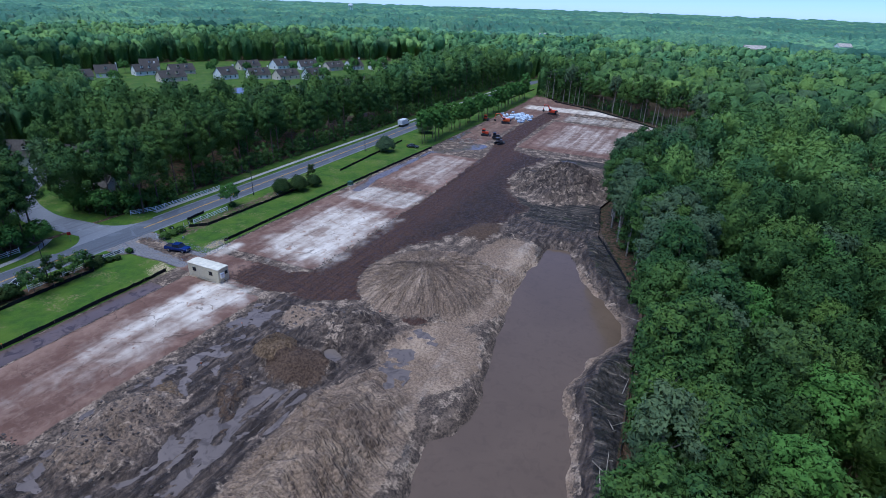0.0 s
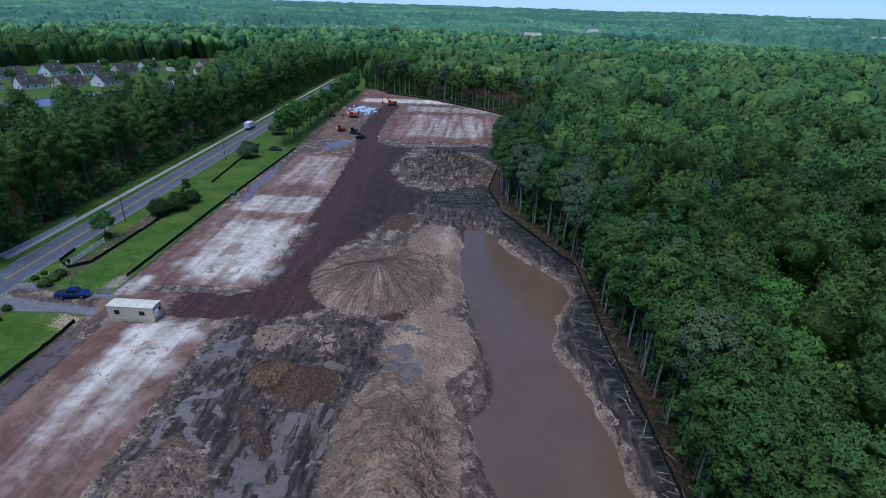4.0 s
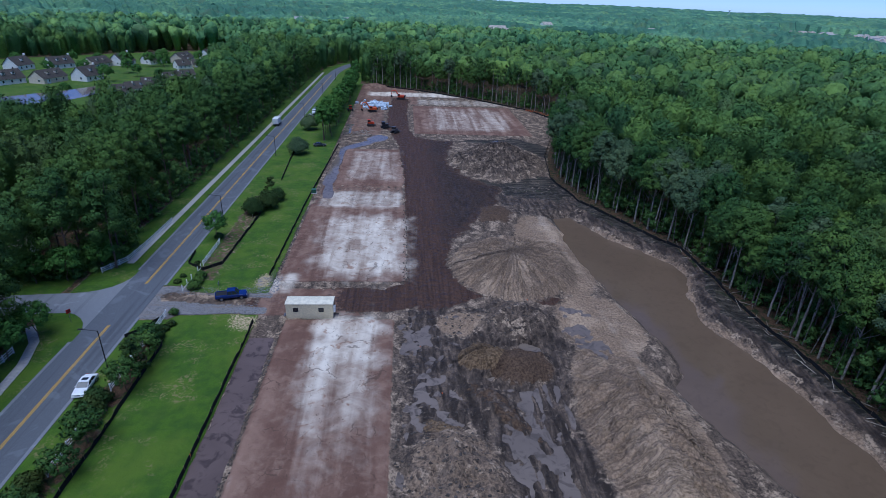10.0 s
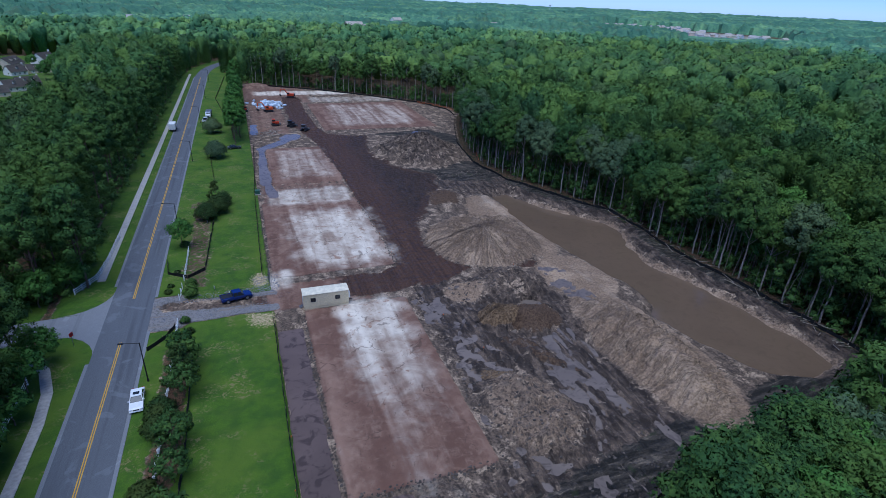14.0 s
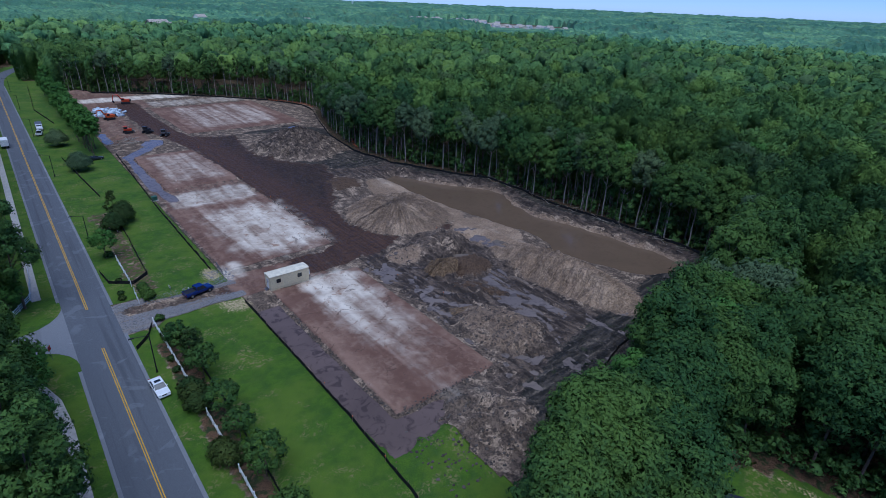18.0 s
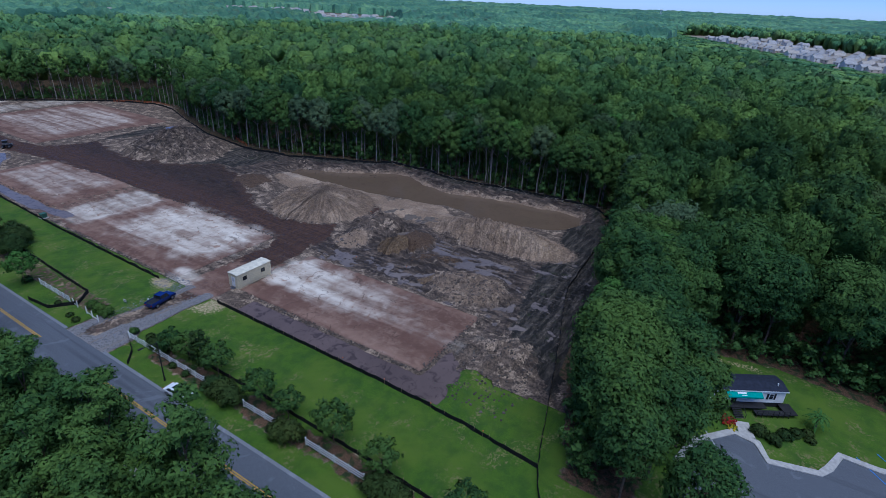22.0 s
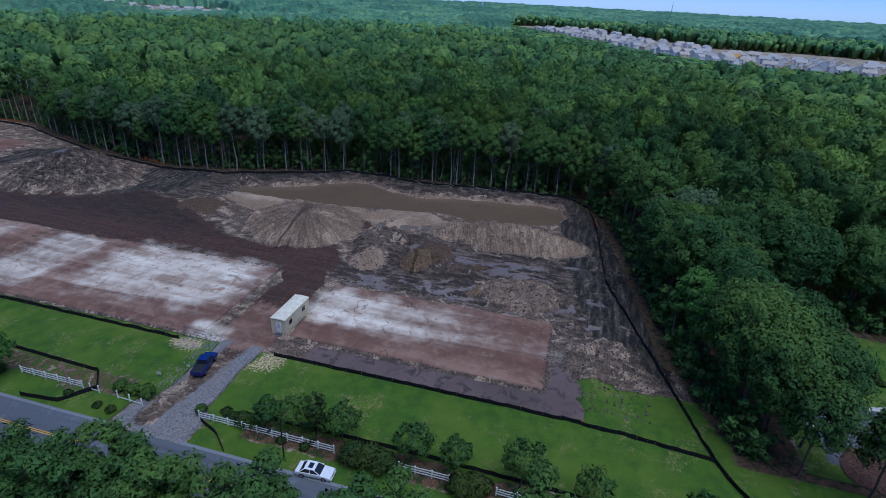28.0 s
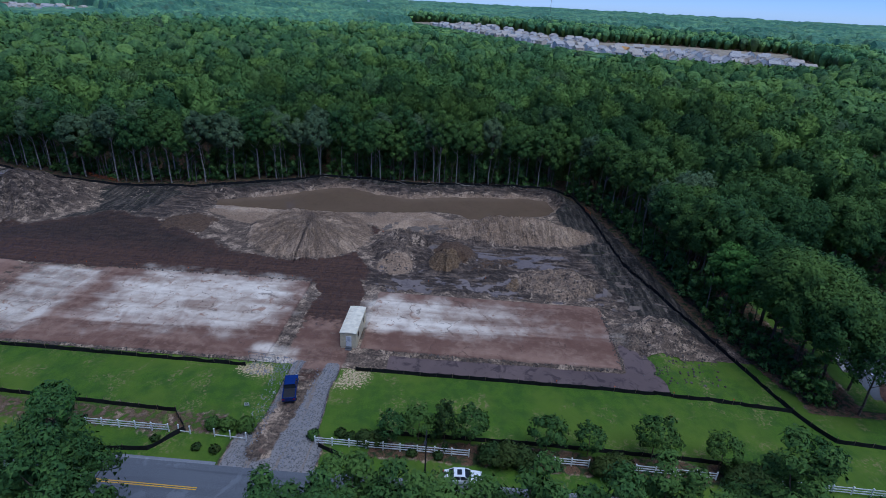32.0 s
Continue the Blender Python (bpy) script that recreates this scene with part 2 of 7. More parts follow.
    col = m.mix(1.0, col, (1.0, 0.925, 0.80), "MULTIPLY")
    wet = m.math("MULTIPLY", m.math("MAXIMUM", dark, brown), m.step(mid, 0.6, 0.35))
    rough = m.step(wet, 0.0, 0.8, 0.92, 0.5)
    lumps = m.math("ADD", m.math("MULTIPLY", m.step(rill, 0.0, 0.10), m.math("MULTIPLY", tipped, 0.7)), m.math("MULTIPLY", m.noise(0.9, 9, rough=0.6), m.step(tan, 0.2, 0.8, 2.2, 1.1)))
    lumps = m.math("SUBTRACT", lumps, m.math("MULTIPLY", m.cells(1.5), m.math("MULTIPLY", m.math("MAXIMUM", tan, dark), 0.9)))
    lumps = m.math("ADD", lumps, m.math("MULTIPLY", fine, 0.4))
    even = m.math("MAXIMUM", m.math("MAXIMUM", clay, pale), m.math("MAXIMUM", grass, gravel), True)
    lumps = m.math("MULTIPLY", lumps, m.step(even, 0.2, 0.9, 1.0, 0.22))
    return m.done(col, rough, lumps, 1.0, 0.42)


def foliage(name, dark, mid, pale, patch=0.06, grain=1.9, holes=3.3):
    """Leaves: each spray a little different, each tree too, with patches of other species and painted sun patches."""
    m = Nodes(name, 0.75, spec=0.12)
    geo = m.t.nodes.new("ShaderNodeNewGeometry").outputs["Position"]
    spray = m.noise(grain, 5, where=geo, rough=0.7)
    near_ = 0.4 if grain > 0.9 else 0.1
    # Fine dark grain stands in for the shaded gaps between leaves.
    c = m.mix(m.step(spray, 0.32, 0.64), tuple(v * (1 - near_) + w * near_ for v, w in zip(dark, mid)), mid)
    leafy = m.island()
    c = m.mix(m.step(leafy, 0.1, 0.6, 0.25, 0), c, dark)
    c = m.mix(m.step(leafy, 0.6, 1.0, 0, 0.35), c, pale)
    c = m.mix(m.step(m.object_random(), 0.1, 1.0, 0, 0.45), c, pale)
    tone = m.attr("species")
    c = m.mix(m.step(tone[0], 0.0, 1.0, 0, 0.75), c, pale)
    c = m.mix(m.step(tone[1], 0.0, 1.0, 0, 0.6), c, tuple(v * 0.85 for v in dark))
    c = m.mix(m.step(tone[2], 0.0, 1.0, 0, 0.6), c, (0.085, 0.115, 0.062))
    c = m.mix(m.math("MULTIPLY", m.step(m.noise(patch, 5, where=geo), 0.46, 0.70), m.step(spray, 0.40, 0.62, 0.25, 0.7)), c, pale)
    c = m.mix(m.step(m.noise(patch * 2.7, 3, where=geo), 0.56, 0.75, 0, 0.55), c, dark)
    # Broad yellow-green areas: sun through broken cloud, painted into the leaf colour.
    c = m.mix(m.math("MULTIPLY", m.step(m.noise(0.016, 4, where=geo), 0.52, 0.68, 0, 0.4), m.step(spray, 0.36, 0.6, 0.1, 1.0)), c, (pale[0] * 1.2, pale[1] * 1.08, pale[2] * 0.8))
    if holes:
        gaps = m.noise(holes, 2, where=geo, rough=0.6, warp=0.5)
        m.put(m.b.inputs["Alpha"], m.step(gaps, 0.46, 0.50))
    return m.done(c, bump=spray, strength=0.45 if grain > 0.9 else 0.8, distance=0.35 if grain > 0.9 else 2.0)


def water_material(name, color, rough=0.06, ripple=0.02, silt=0.25, spec=0.5):
    """Still water over mud: clouds of silt, slightly ruffled."""
    m = Nodes(name, rough, spec=spec)
    c = m.mix(m.step(m.noise(0.07, 4, warp=0.8), 0.3, 0.75), color, tuple(v * (1 + silt) for v in color))
    c = m.mix(m.step(m.noise(0.55, 6, warp=1.2), 0.48, 0.68, 0, silt * 1.6), c, tuple(v * 0.55 for v in color))
    return m.done(c, m.step(m.noise(0.3, 3), 0.4, 0.7, rough, rough * 2.2), bump=m.noise(2.5, 3), strength=0.12, distance=ripple)


EARTH = ground_material()
LEAF_WOOD = foliage("broadleaf_foliage", (0.018, 0.048, 0.018), (0.044, 0.098, 0.024), (0.112, 0.180, 0.030))
LEAF_PINE = foliage("pine_foliage", (0.024, 0.060, 0.020), (0.060, 0.122, 0.027), (0.112, 0.184, 0.032))
LEAF_BRIGHT = foliage("young_foliage", (0.034, 0.088, 0.017), (0.066, 0.152, 0.028), (0.100, 0.205, 0.036))
LEAF_GREY = foliage("greyish_foliage", (0.034, 0.064, 0.030), (0.080, 0.126, 0.056), (0.125, 0.172, 0.074))
LEAF_SHRUB = foliage("shrub_foliage", (0.016, 0.036, 0.010), (0.036, 0.070, 0.018), (0.075, 0.095, 0.020), 0.5)
# Lighter copy of the broadleaf tint: far sunlight and haze put into colour.
LEAF_FAR = foliage("far_lit_canopy", (0.038, 0.098, 0.044), (0.096, 0.204, 0.062), (0.205, 0.320, 0.066), 0.02, 0.75, 0)
# Haze of distance painted into these two tints, paler and bluer outward.
LEAF_HORIZON = foliage("hazed_canopy", (0.056, 0.142, 0.068), (0.145, 0.298, 0.102), (0.270, 0.420, 0.104), 0.008, 0.7, 0)
LEAF_PLAIN = foliage("hazed_plain_canopy", (0.062, 0.150, 0.098), (0.148, 0.300, 0.148), (0.240, 0.400, 0.158), 0.006, 0.2, 0)
# Leaf tint between near and far: extra light and haze put into the colour.
LEAF_MIDDLE = foliage("lightened_foliage", (0.031, 0.078, 0.032), (0.077, 0.162, 0.044), (0.160, 0.252, 0.044), 0.05, 1.2, 2.2)
BARK_PALE = simple("pale_bark", (0.37, 0.32, 0.25), 0.9, spread=0.3, scale=2)
BARK_MID = simple("grey_brown_bark", (0.20, 0.17, 0.135), 0.95, spread=0.35, scale=2)
BARK_DARK = simple("brown_bark", (0.16, 0.115, 0.085), 0.95, spread=0.3, scale=2)
POND = water_material("muddy_pond_water", (0.128, 0.088, 0.056), 0.09, silt=0.12)
PUDDLE = water_material("dark_puddle_water", (0.150, 0.118, 0.094), 0.06, silt=0.45, spec=0.4)
DITCH = water_material("dark_ditch_water", (0.105, 0.074, 0.060), 0.10, silt=0.5, spec=0.4)


def asphalt(name, a, b):
    m = Nodes(name, 0.9)
    c = m.mix(m.step(m.noise(14, 5), 0.3, 0.7), a, b)
    lane = m.noise(1.0, 4, (0.9, 0.02, 1.0))
    c = m.mix(m.step(lane, 0.5, 0.68, 0, 0.45), c, tuple(v * 0.62 for v in a))
    c = m.mix(m.step(m.noise(0.22, 5, warp=1.5), 0.58, 0.64, 0, 0.4), c, tuple(v * 1.35 for v in b))
    return m.done(c, bump=m.noise(30, 3), strength=0.2, distance=0.01)


ASPHALT = asphalt("worn_asphalt", (0.085, 0.09, 0.10), (0.135, 0.142, 0.155))
ASPHALT_PALE = asphalt("grey_asphalt", (0.16, 0.165, 0.175), (0.23, 0.235, 0.245))
CONCRETE = simple("concrete", (0.46, 0.43, 0.38), 0.9, spread=0.12, scale=2)
YELLOW = simple("yellow_road_paint", (0.62, 0.36, 0.03), 0.7, spread=0.15, scale=5)
WHITE_LINE = simple("white_road_paint", (0.50, 0.50, 0.50), 0.7, spread=0.1, scale=5)


# ---- building helpers ----
def part(name, bm, material, parent=None, label="", smooth=False):
    me = bpy.data.meshes.new(name)
    bmesh.ops.recalc_face_normals(bm, faces=bm.faces)
    bm.to_mesh(me)
    bm.free()
    me.materials.append(material)
    if smooth:
        me.shade_smooth()
    ob = new(name, me)
    ob.parent = parent
    return tagged(ob, label)


def thing(name, at, label, category, group="", turn=0.0):
    ob = new(name)
    ob.empty_display_size = 0.3
    ob.matrix_basis = pose(*at, 0, 0, turn)
    return tagged(ob, label, category, group)


def box(bm, size, at=(0, 0, 0), turn=0.0, bevel=0.0, tilt=0.0):
    made = bmesh.ops.create_cube(bm, size=1.0, matrix=pose(*at, tilt, 0, turn) @ Matrix.Diagonal((*size, 1)))
    if bevel:
        edges = list({e for v in made["verts"] for e in v.link_edges})
        bmesh.ops.bevel(bm, geom=edges, offset=bevel, segments=2, affect="EDGES", profile=0.6)
    return bm


def tube(bm, a, b, r0, r1=None, sides=8):
    a, b = Vector(a), Vector(b)
    turn = (b - a).to_track_quat("Z", "Y").to_matrix().to_4x4()
    bmesh.ops.create_cone(bm, cap_ends=True, segments=sides, radius1=r0, radius2=r0 if r1 is None else r1, depth=(b - a).length, matrix=Matrix.Translation((a + b) / 2) @ turn)
    return bm


def one(fn, *args, **kw):
    bm = bmesh.new()
    fn(bm, *args, **kw)
    return bm


def mesh_np(name, verts, faces, material, smooth=False, normals=None):
    """A mesh from arrays; every face has the same count of corners. normals: the soft shading of leaves, one for each corner point."""
    me = bpy.data.meshes.new(name)
    n, k = faces.shape
    me.vertices.add(len(verts))
    me.vertices.foreach_set("co", np.ascontiguousarray(verts, dtype=np.float32).ravel())
    me.loops.add(n * k)
    me.loops.foreach_set("vertex_index", np.ascontiguousarray(faces, dtype=np.int32).ravel())
    me.polygons.add(n)
    me.polygons.foreach_set("loop_start", np.arange(0, n * k, k, dtype=np.int32))
    me.polygons.foreach_set("use_smooth", np.full(n, smooth or normals is not None))
    me.update(calc_edges=True)
    if normals is not None:
        me.normals_split_custom_set_from_vertices(np.ascontiguousarray(normals, dtype=np.float32))
    me.materials.append(material)
    return me


def ramp(v, lo, hi):
    u = np.clip((v - lo) / (hi - lo), 0, 1)
    return u * u * (3 - 2 * u)


def lattice(ix, iy, seed):
    h = (ix.astype(np.int64) * 374761393 + iy.astype(np.int64) * 668265263 + seed * 974634777) & 0x7FFFFFFF
    h = (h ^ (h >> 13)) * 1274126177 & 0x7FFFFFFF
    return ((h ^ (h >> 16)) & 0xFFFFF) / 0xFFFFF


def vnoise(x, y, seed=0):
    ix, iy = np.floor(x), np.floor(y)
    u, v = x - ix, y - iy
    u, v = u * u * (3 - 2 * u), v * v * (3 - 2 * v)
    a, b = lattice(ix, iy, seed), lattice(ix + 1, iy, seed)
    c, d = lattice(ix, iy + 1, seed), lattice(ix + 1, iy + 1, seed)
    return (a + (b - a) * u) * (1 - v) + (c + (d - c) * u) * v


def fbm(x, y, seed=0, octaves=4):
    total, amp, norm = 0, 1.0, 0
    for k in range(octaves):
        total, norm = total + amp * vnoise(x * 2**k, y * 2**k, seed + k), norm + amp
        amp *= 0.5
    return total / norm


def patch_mask(x, y, x0, x1, y0, y1, soft=1.0):
    return ramp(x, x0 - soft, x0 + soft) * (1 - ramp(x, x1 - soft, x1 + soft)) * ramp(y, y0 - soft, y0 + soft) * (1 - ramp(y, y1 - soft, y1 + soft))


def inside(x, y, poly):
    hit = np.zeros(np.shape(x), bool)
    for (ax, ay), (bx, by) in zip(poly, poly[1:] + poly[:1]):
        cross = (ay > y) != (by > y)
        hit ^= cross & (x < (bx - ax) * (y - ay) / (by - ay + 1e-12) + ax)
    return hit


def line_distance(x, y, line):
    best = np.full(np.shape(x), 1e9)
    for (ax, ay), (bx, by) in zip(line, line[1:]):
        dx, dy = bx - ax, by - ay
        u = np.clip(((x - ax) * dx + (y - ay) * dy) / (dx * dx + dy * dy), 0, 1)
        best = np.minimum(best, np.hypot(x - ax - u * dx, y - ay - u * dy))
    return best


def shore(x, y, poly):
    """Distance from the outline, negative inside."""
    d = line_distance(x, y, poly + poly[:1])
    return np.where(inside(x, y, poly), -d, d)


# ---- the plan ----
LAKE = [(-26.3, 124), (-26.8, 104), (-25.3, 87), (-23.8, 76), (-22, 68), (-20.4, 58), (-24, 51.5), (-23.3, 44.5), (-21, 36), (-17, 29), (-12, 26.5), (-4, 29), (-2.7, 36), (-4.2, 43), (-5.2, 52), (-6.5, 61), (-10, 71), (-8, 80.5), (-3.9, 89), (-4.4, 96), (-9.5, 103), (-15, 110), (-21, 125)]
CLEARING = [(-98, -2), (-77, 5), (-43, 10), (-12, 16), (1.5, 24), (2, 45), (1, 69), (-0.5, 100), (-8, 122), (-15, 140), (-18, 158), (-12, 185), (-2, 215), (8, 240), (10, 256), (0, 278), (-25, 305), (-56, 332), (-95, 352), (-98, 352)]
ROAD_LINE = [(-120.6, -900), (-120.6, 385), (-117.5, 425), (-107, 465), (-88, 500), (-55, 535), (0, 570)]
STREET_LINE = [(-120.6, 76), (-134, 75.5), (-150, 75), (-170, 82), (-190, 100), (-215, 112)]
LOT = [(-93, -14), (-80.6, -15.2), (-75.6, -19.5), (-76, -22.8), (-79, -24.4), (-77.4, -30.2), (-75.5, -31.6), (-71.8, -33), (-72, -38), (-70, -60), (-93, -60)]
YARD = [(-84, -10), (-68, -8.5), (-61, -9), (-56, -14), (-54, -25), (-57, -42), (-60, -62), (-90, -62), (-96, -24), (-96, -12)]
ESTATE = [(-200, 470), (-225, 505), (-268, 506), (-314, 466), (-359, 418), (-425, 345), (-405, 245), (-398, 200), (-345, 190), (-300, 182), (-250, 162), (-215, 162), (-188, 184), (-167, 214), (-156, 262), (-190, 330), (-196, 400)]
ESTATE_POND = [(-275, 266), (-262, 283), (-252, 296), (-244, 313), (-231, 318), (-225, 308), (-232, 285), (-238, 262), (-258, 252)]
FRONT_E = [(1180, 215), (1060, 155), (986, 118), (805, 32), (676, -32), (575, -82), (525, -130), (508, -185), (500, -250), (490, -330)]
ESTATE_E = [(520, -440), (320, -235), (296, -174), (272, -103), (277, -42), (343, -6), (422, 40), (560, 130), (1000, 200), (1250, 270), (1330, 200), (1250, 40), (1150, -120), (960, -400), (700, -500)]
BLOCK_E = [(1175, 228), (1050, 166), (980, 130), (798, 44), (668, -20), (565, -72), (512, -126), (494, -184), (486, -250), (474, -335), (760, -430), (830, -280), (810, -150), (990, -50), (1160, 100), (1230, 180)]
ESTATE_N = [(600, 545), (430, 513), (532, 720), (530, 860), (900, 1500), (1010, 1500), (1120, 1000), (1040, 880)]


NORTH_DITCH = [(-91.2, 136), (-92.9, 154), (-92.2, 174), (-91.8, 190), (-84.5, 199), (-79, 206)]


def heap(x, y, cx, cy, rx, ry, h, turn=0.0, sharp=1.0, rills=0.0, seed=1):
    """A tipped heap with rain channels down its sides."""
    c, s = math.cos(radians(turn)), math.sin(radians(turn))
    u, v = ((x - cx) * c + (y - cy) * s) / rx, (-(x - cx) * s + (y - cy) * c) / ry
    wob = 0.35 * (fbm(x * 0.14, y * 0.14, seed, 4) - 0.5)
    d = np.hypot(u, v) * (1 + wob) + wob * 0.3
    body = np.clip(1 - d, 0, 1) ** sharp
    body = body * (2 - body) if sharp >= 1 else body
    ang = np.arctan2(v * ry, u * rx)
    around = np.hypot(rx, ry) * 0.7
    cut = np.abs(vnoise(ang * around * 0.55 + 3 * wob, np.hypot(u, v) * 2.5, seed + 9) - 0.5) * 2
    return h * body - rills * (1 - cut) ** 2 * np.clip(4 * body * (1.15 - body), 0, 1)


def ground_height(x, y):
    site = inside(x, y, CLEARING).astype(float)
    deep = ramp(x, -97, -95) * ramp(y, 2, 8) * (1 - ramp(y, 335, 350)) * site
    z = deep * (0.30 * (fbm(x * 0.22, y * 0.22, 3, 5) - 0.5))
    churn = patch_mask(x, y, -69, -30, 12, 74, 2.5) + patch_mask(x, y, -97, -66, 8, 23, 2.0) * 0.8
    churn = np.clip(churn + patch_mask(x, y, -42, -2, 108, 150, 4) * 0.6, 0, 1)
    lump = fbm(x * 0.45, y * 0.45, 11, 5)
    z += churn * (1.15 * (lump - 0.47) + 0.5 * (np.abs(vnoise(x * 0.9, y * 0.9, 5) - 0.5)))
    z += churn * 0.55 * (np.clip(np.abs(vnoise(x * 1.0 + lump * 2, y * 1.0, 6) - 0.5) * 2, 0, 1) ** 0.7 - 0.5) * ramp(lump, 0.42, 0.6)
    # long ruts of the diggers, full of water
    along = patch_mask(x, y, -57, -40, 13, 55, 3)
    fan = (x + 46) / (0.45 + np.clip(55 - y, 0, 45) / 40)
    wx = fan + 2.5 * (fbm(x * 0.09, y * 0.09, 31, 2) - 0.5)
    groove = 0.35 * vnoise(wx * 0.7, y * 0.05, 23) + 0.65 * np.abs(2 * vnoise(wx * 0.85, y * 0.045, 24) - 1)
    z = z * (1 - 0.85 * along) + along * (-0.40 + 0.90 * groove + 0.35 * (lump - 0.5))
    for line, half, depth in (([(-61.5, 49.5), (-57.5, 45.5), (-53, 41.5), (-49.5, 35), (-46.5, 28.5), (-45, 20)], 0.45, 0.45), ([(-59.5, 52), (-55, 47.5), (-50.5, 43), (-47, 36)], 0.35, 0.3), ([(-64.5, 47), (-62, 44), (-60.5, 42.5)], 0.9, 0.4), ([(-44.5, 49.5), (-43.5, 44), (-43, 38.5)], 1.0, 0.28), ([(-47.6, 61.2), (-46, 60)], 0.9, 2.2), ([(-54.8, 53.0), (-53.6, 53.6)], 0.8, 0.9), ([(-36.5, 64.5), (-35, 60), (-34.3, 57)], 2.6, 0.42), ([(-37.5, 73.8), (-33, 71.5)], 1.0, 0.3)):
        z -= depth * (1 - ramp(line_distance(x, y, line) + 0.9 * (lump - 0.5), half * 0.6, half * 1.5))
    strip = patch_mask(x, y, -70.5, -63, 27, 69, 1.6)
    z = z * (1 - 0.8 * strip) + strip * (-0.33 + 0.45 * fbm(x * 0.4, y * 0.3, 77, 4))
    # building pads
    edge = 0.5 * (fbm(x * 0.5, y * 0.5, 8, 3) - 0.5)
    for x0, x1, y0, y1, up in ((-90.4, -70.6, 25.2, 69.5, 0.36), (-95, -68, 84, 128, 0.30), (-91, -68.5, 146, 189, 0.42), (-64.5, -12.5, 216, 279, 0.45)):
        p = patch_mask(x + edge, y + edge * 2, x0, x1, y0, y1, 0.8)
        z = z * (1 - p) + p * (up + 0.10 * (fbm(x * 0.8, y * 0.06, 41, 3) - 0.5) + 0.07 * (fbm(x * 0.9, y * 0.9, 42, 3) - 0.5))
    # ditches along the silt fence
    d1 = patch_mask(x + edge * 1.2, y, -95.4, -91.4, 19, 64, 0.6) + patch_mask(x, y + edge * 1.5, -95, -80, 19.5, 24.3, 0.7) + patch_mask(x, y, -82, -78.5, 20, 26, 0.7) * 0
    twist = 1.6 * (fbm(x * 0.25, y * 0.25, 64, 3) - 0.5)
    for line, half in ((NORTH_DITCH, 1.25), (NORTH_DITCH[-3:], 1.9), ([(-80.5, 205.5), (-78.5, 209.5)], 3.2), ([(-92.6, 148), (-92.2, 160)], 1.7), ([(-93.6, 214), (-93.4, 232)], 1.2)):
        d1 += 1 - ramp(line_distance(x, y, line) + twist, half * 0.7, half * 1.35)
    z -= 0.62 * np.clip(d1, 0, 1)
    # haul road
    road = np.clip(patch_mask(x, y, -97, -62, 72.5, 80.5, 1.0) + patch_mask(x, y, -67.5, -55, 78, 200, 1.5) + patch_mask(x, y, -76, -66, 205, 295, 1.5), 0, 1)
    z = z * (1 - road) + road * (0.05 + 0.16 * (vnoise(x * 1.5, y * 0.1, 14) - 0.5) * (y > 82) + 0.16 * (vnoise(x * 0.1, y * 1.5, 15) - 0.5) * (y <= 82))
    # heaps
    z += np.clip(heap(x, y, -44.5, 92, 15.5, 16, 4.9, 20, 1.0, 0.95, 51), 0, 9)
    z += np.clip(heap(x, y, -35, 175, 18, 22, 9.2, 15, 0.95, 1.1, 61), 0, 9)
    z += np.clip(heap(x, y, -35.5, 41, 8.5, 21, 4.4, 4, 1.0, 1.15, 71), 0, 9)
    z += np.clip(heap(x, y, -56, 57.2, 4.2, 4.2, 2.8, 0, 1.0, 0.25, 81), 0, 9)
    z += np.clip(heap(x, y, -50, 55, 6.2, 5.2, 2.5, 30, 1.0, 0.2, 83), 0, 9)
    z += np.clip(heap(x, y, -62, 33, 7.2, 9.5, 2.0, 15, 1.0, 0.1, 85), 0, 9) * (0.55 + 1.0 * lump)
    z += np.clip(heap(x, y, -48.8, 67.6, 9, 7.5, 3.4, 15, 1.0, 0.3, 87), 0, 9) * (0.6 + 0.8 * lump)
    z += np.clip(heap(x, y, -55, 45.6, 3.2, 7.5, 1.1, 38, 1.0, 0.1, 88), 0, 9) * (0.6 + 0.8 * lump)
    z += np.clip(heap(x, y, -42, 121, 8, 9, 1.6, 0, 1.0, 0.2, 89), 0, 9)
    z += np.clip(heap(x, y, -79.5, 17, 6.5, 8.5, 1.7, 30, 1.0, 0.1, 90), 0, 9) * (0.4 + 1.2 * lump)
    z -= 1.3 * (1 - ramp(np.hypot((x + 34.5) / 3.2, (y - 176) / 3.0) + 0.6 * (lump - 0.5), 0.4, 1.1))
    z += np.clip(heap(x, y, -88, 222, 4, 4, 1.6, 0, 1.0, 0.1, 92), 0, 9) + np.clip(heap(x, y, -88, 338, 9, 7, 2.6, 0, 1.0, 0.2, 93), 0, 9)
    # bank and basin of the pond
    rough_ = np.clip(z, 0, 2.5) / 2.5 + 0.5 * churn
    z += np.clip(rough_, 0, 1) * site * (0.55 * (fbm(x * 0.5 + z * 0.3, y * 0.5, 101, 4) - 0.5) - 0.28 * (1 - np.abs(vnoise(x * 0.75 + 2 * lump, y * 0.75, 103) - 0.5) * 2) ** 3)
    near = (x > -60) & (x < 12) & (y > 8) & (y < 145)
    s = np.full(x.shape, 50.0)
    s[near] = shore(x[near], y[near], LAKE) + 2.4 * (fbm(x[near] * 0.22, y[near] * 0.22, 17, 4) - 0.5)
    east = ramp(x, -24, -14)
    z += east * (1.0 * np.exp(-((s - 4.0) / 2.2) ** 2) + 0.25 * (lump - 0.5) * (s < 8)) * (s > -2)
    basin = 1 - ramp(s, -2.5, 3.2)
    z = z * (1 - basin) + basin * -2.6
    z += 0.35 * basin * (lump - 0.5)
    return z


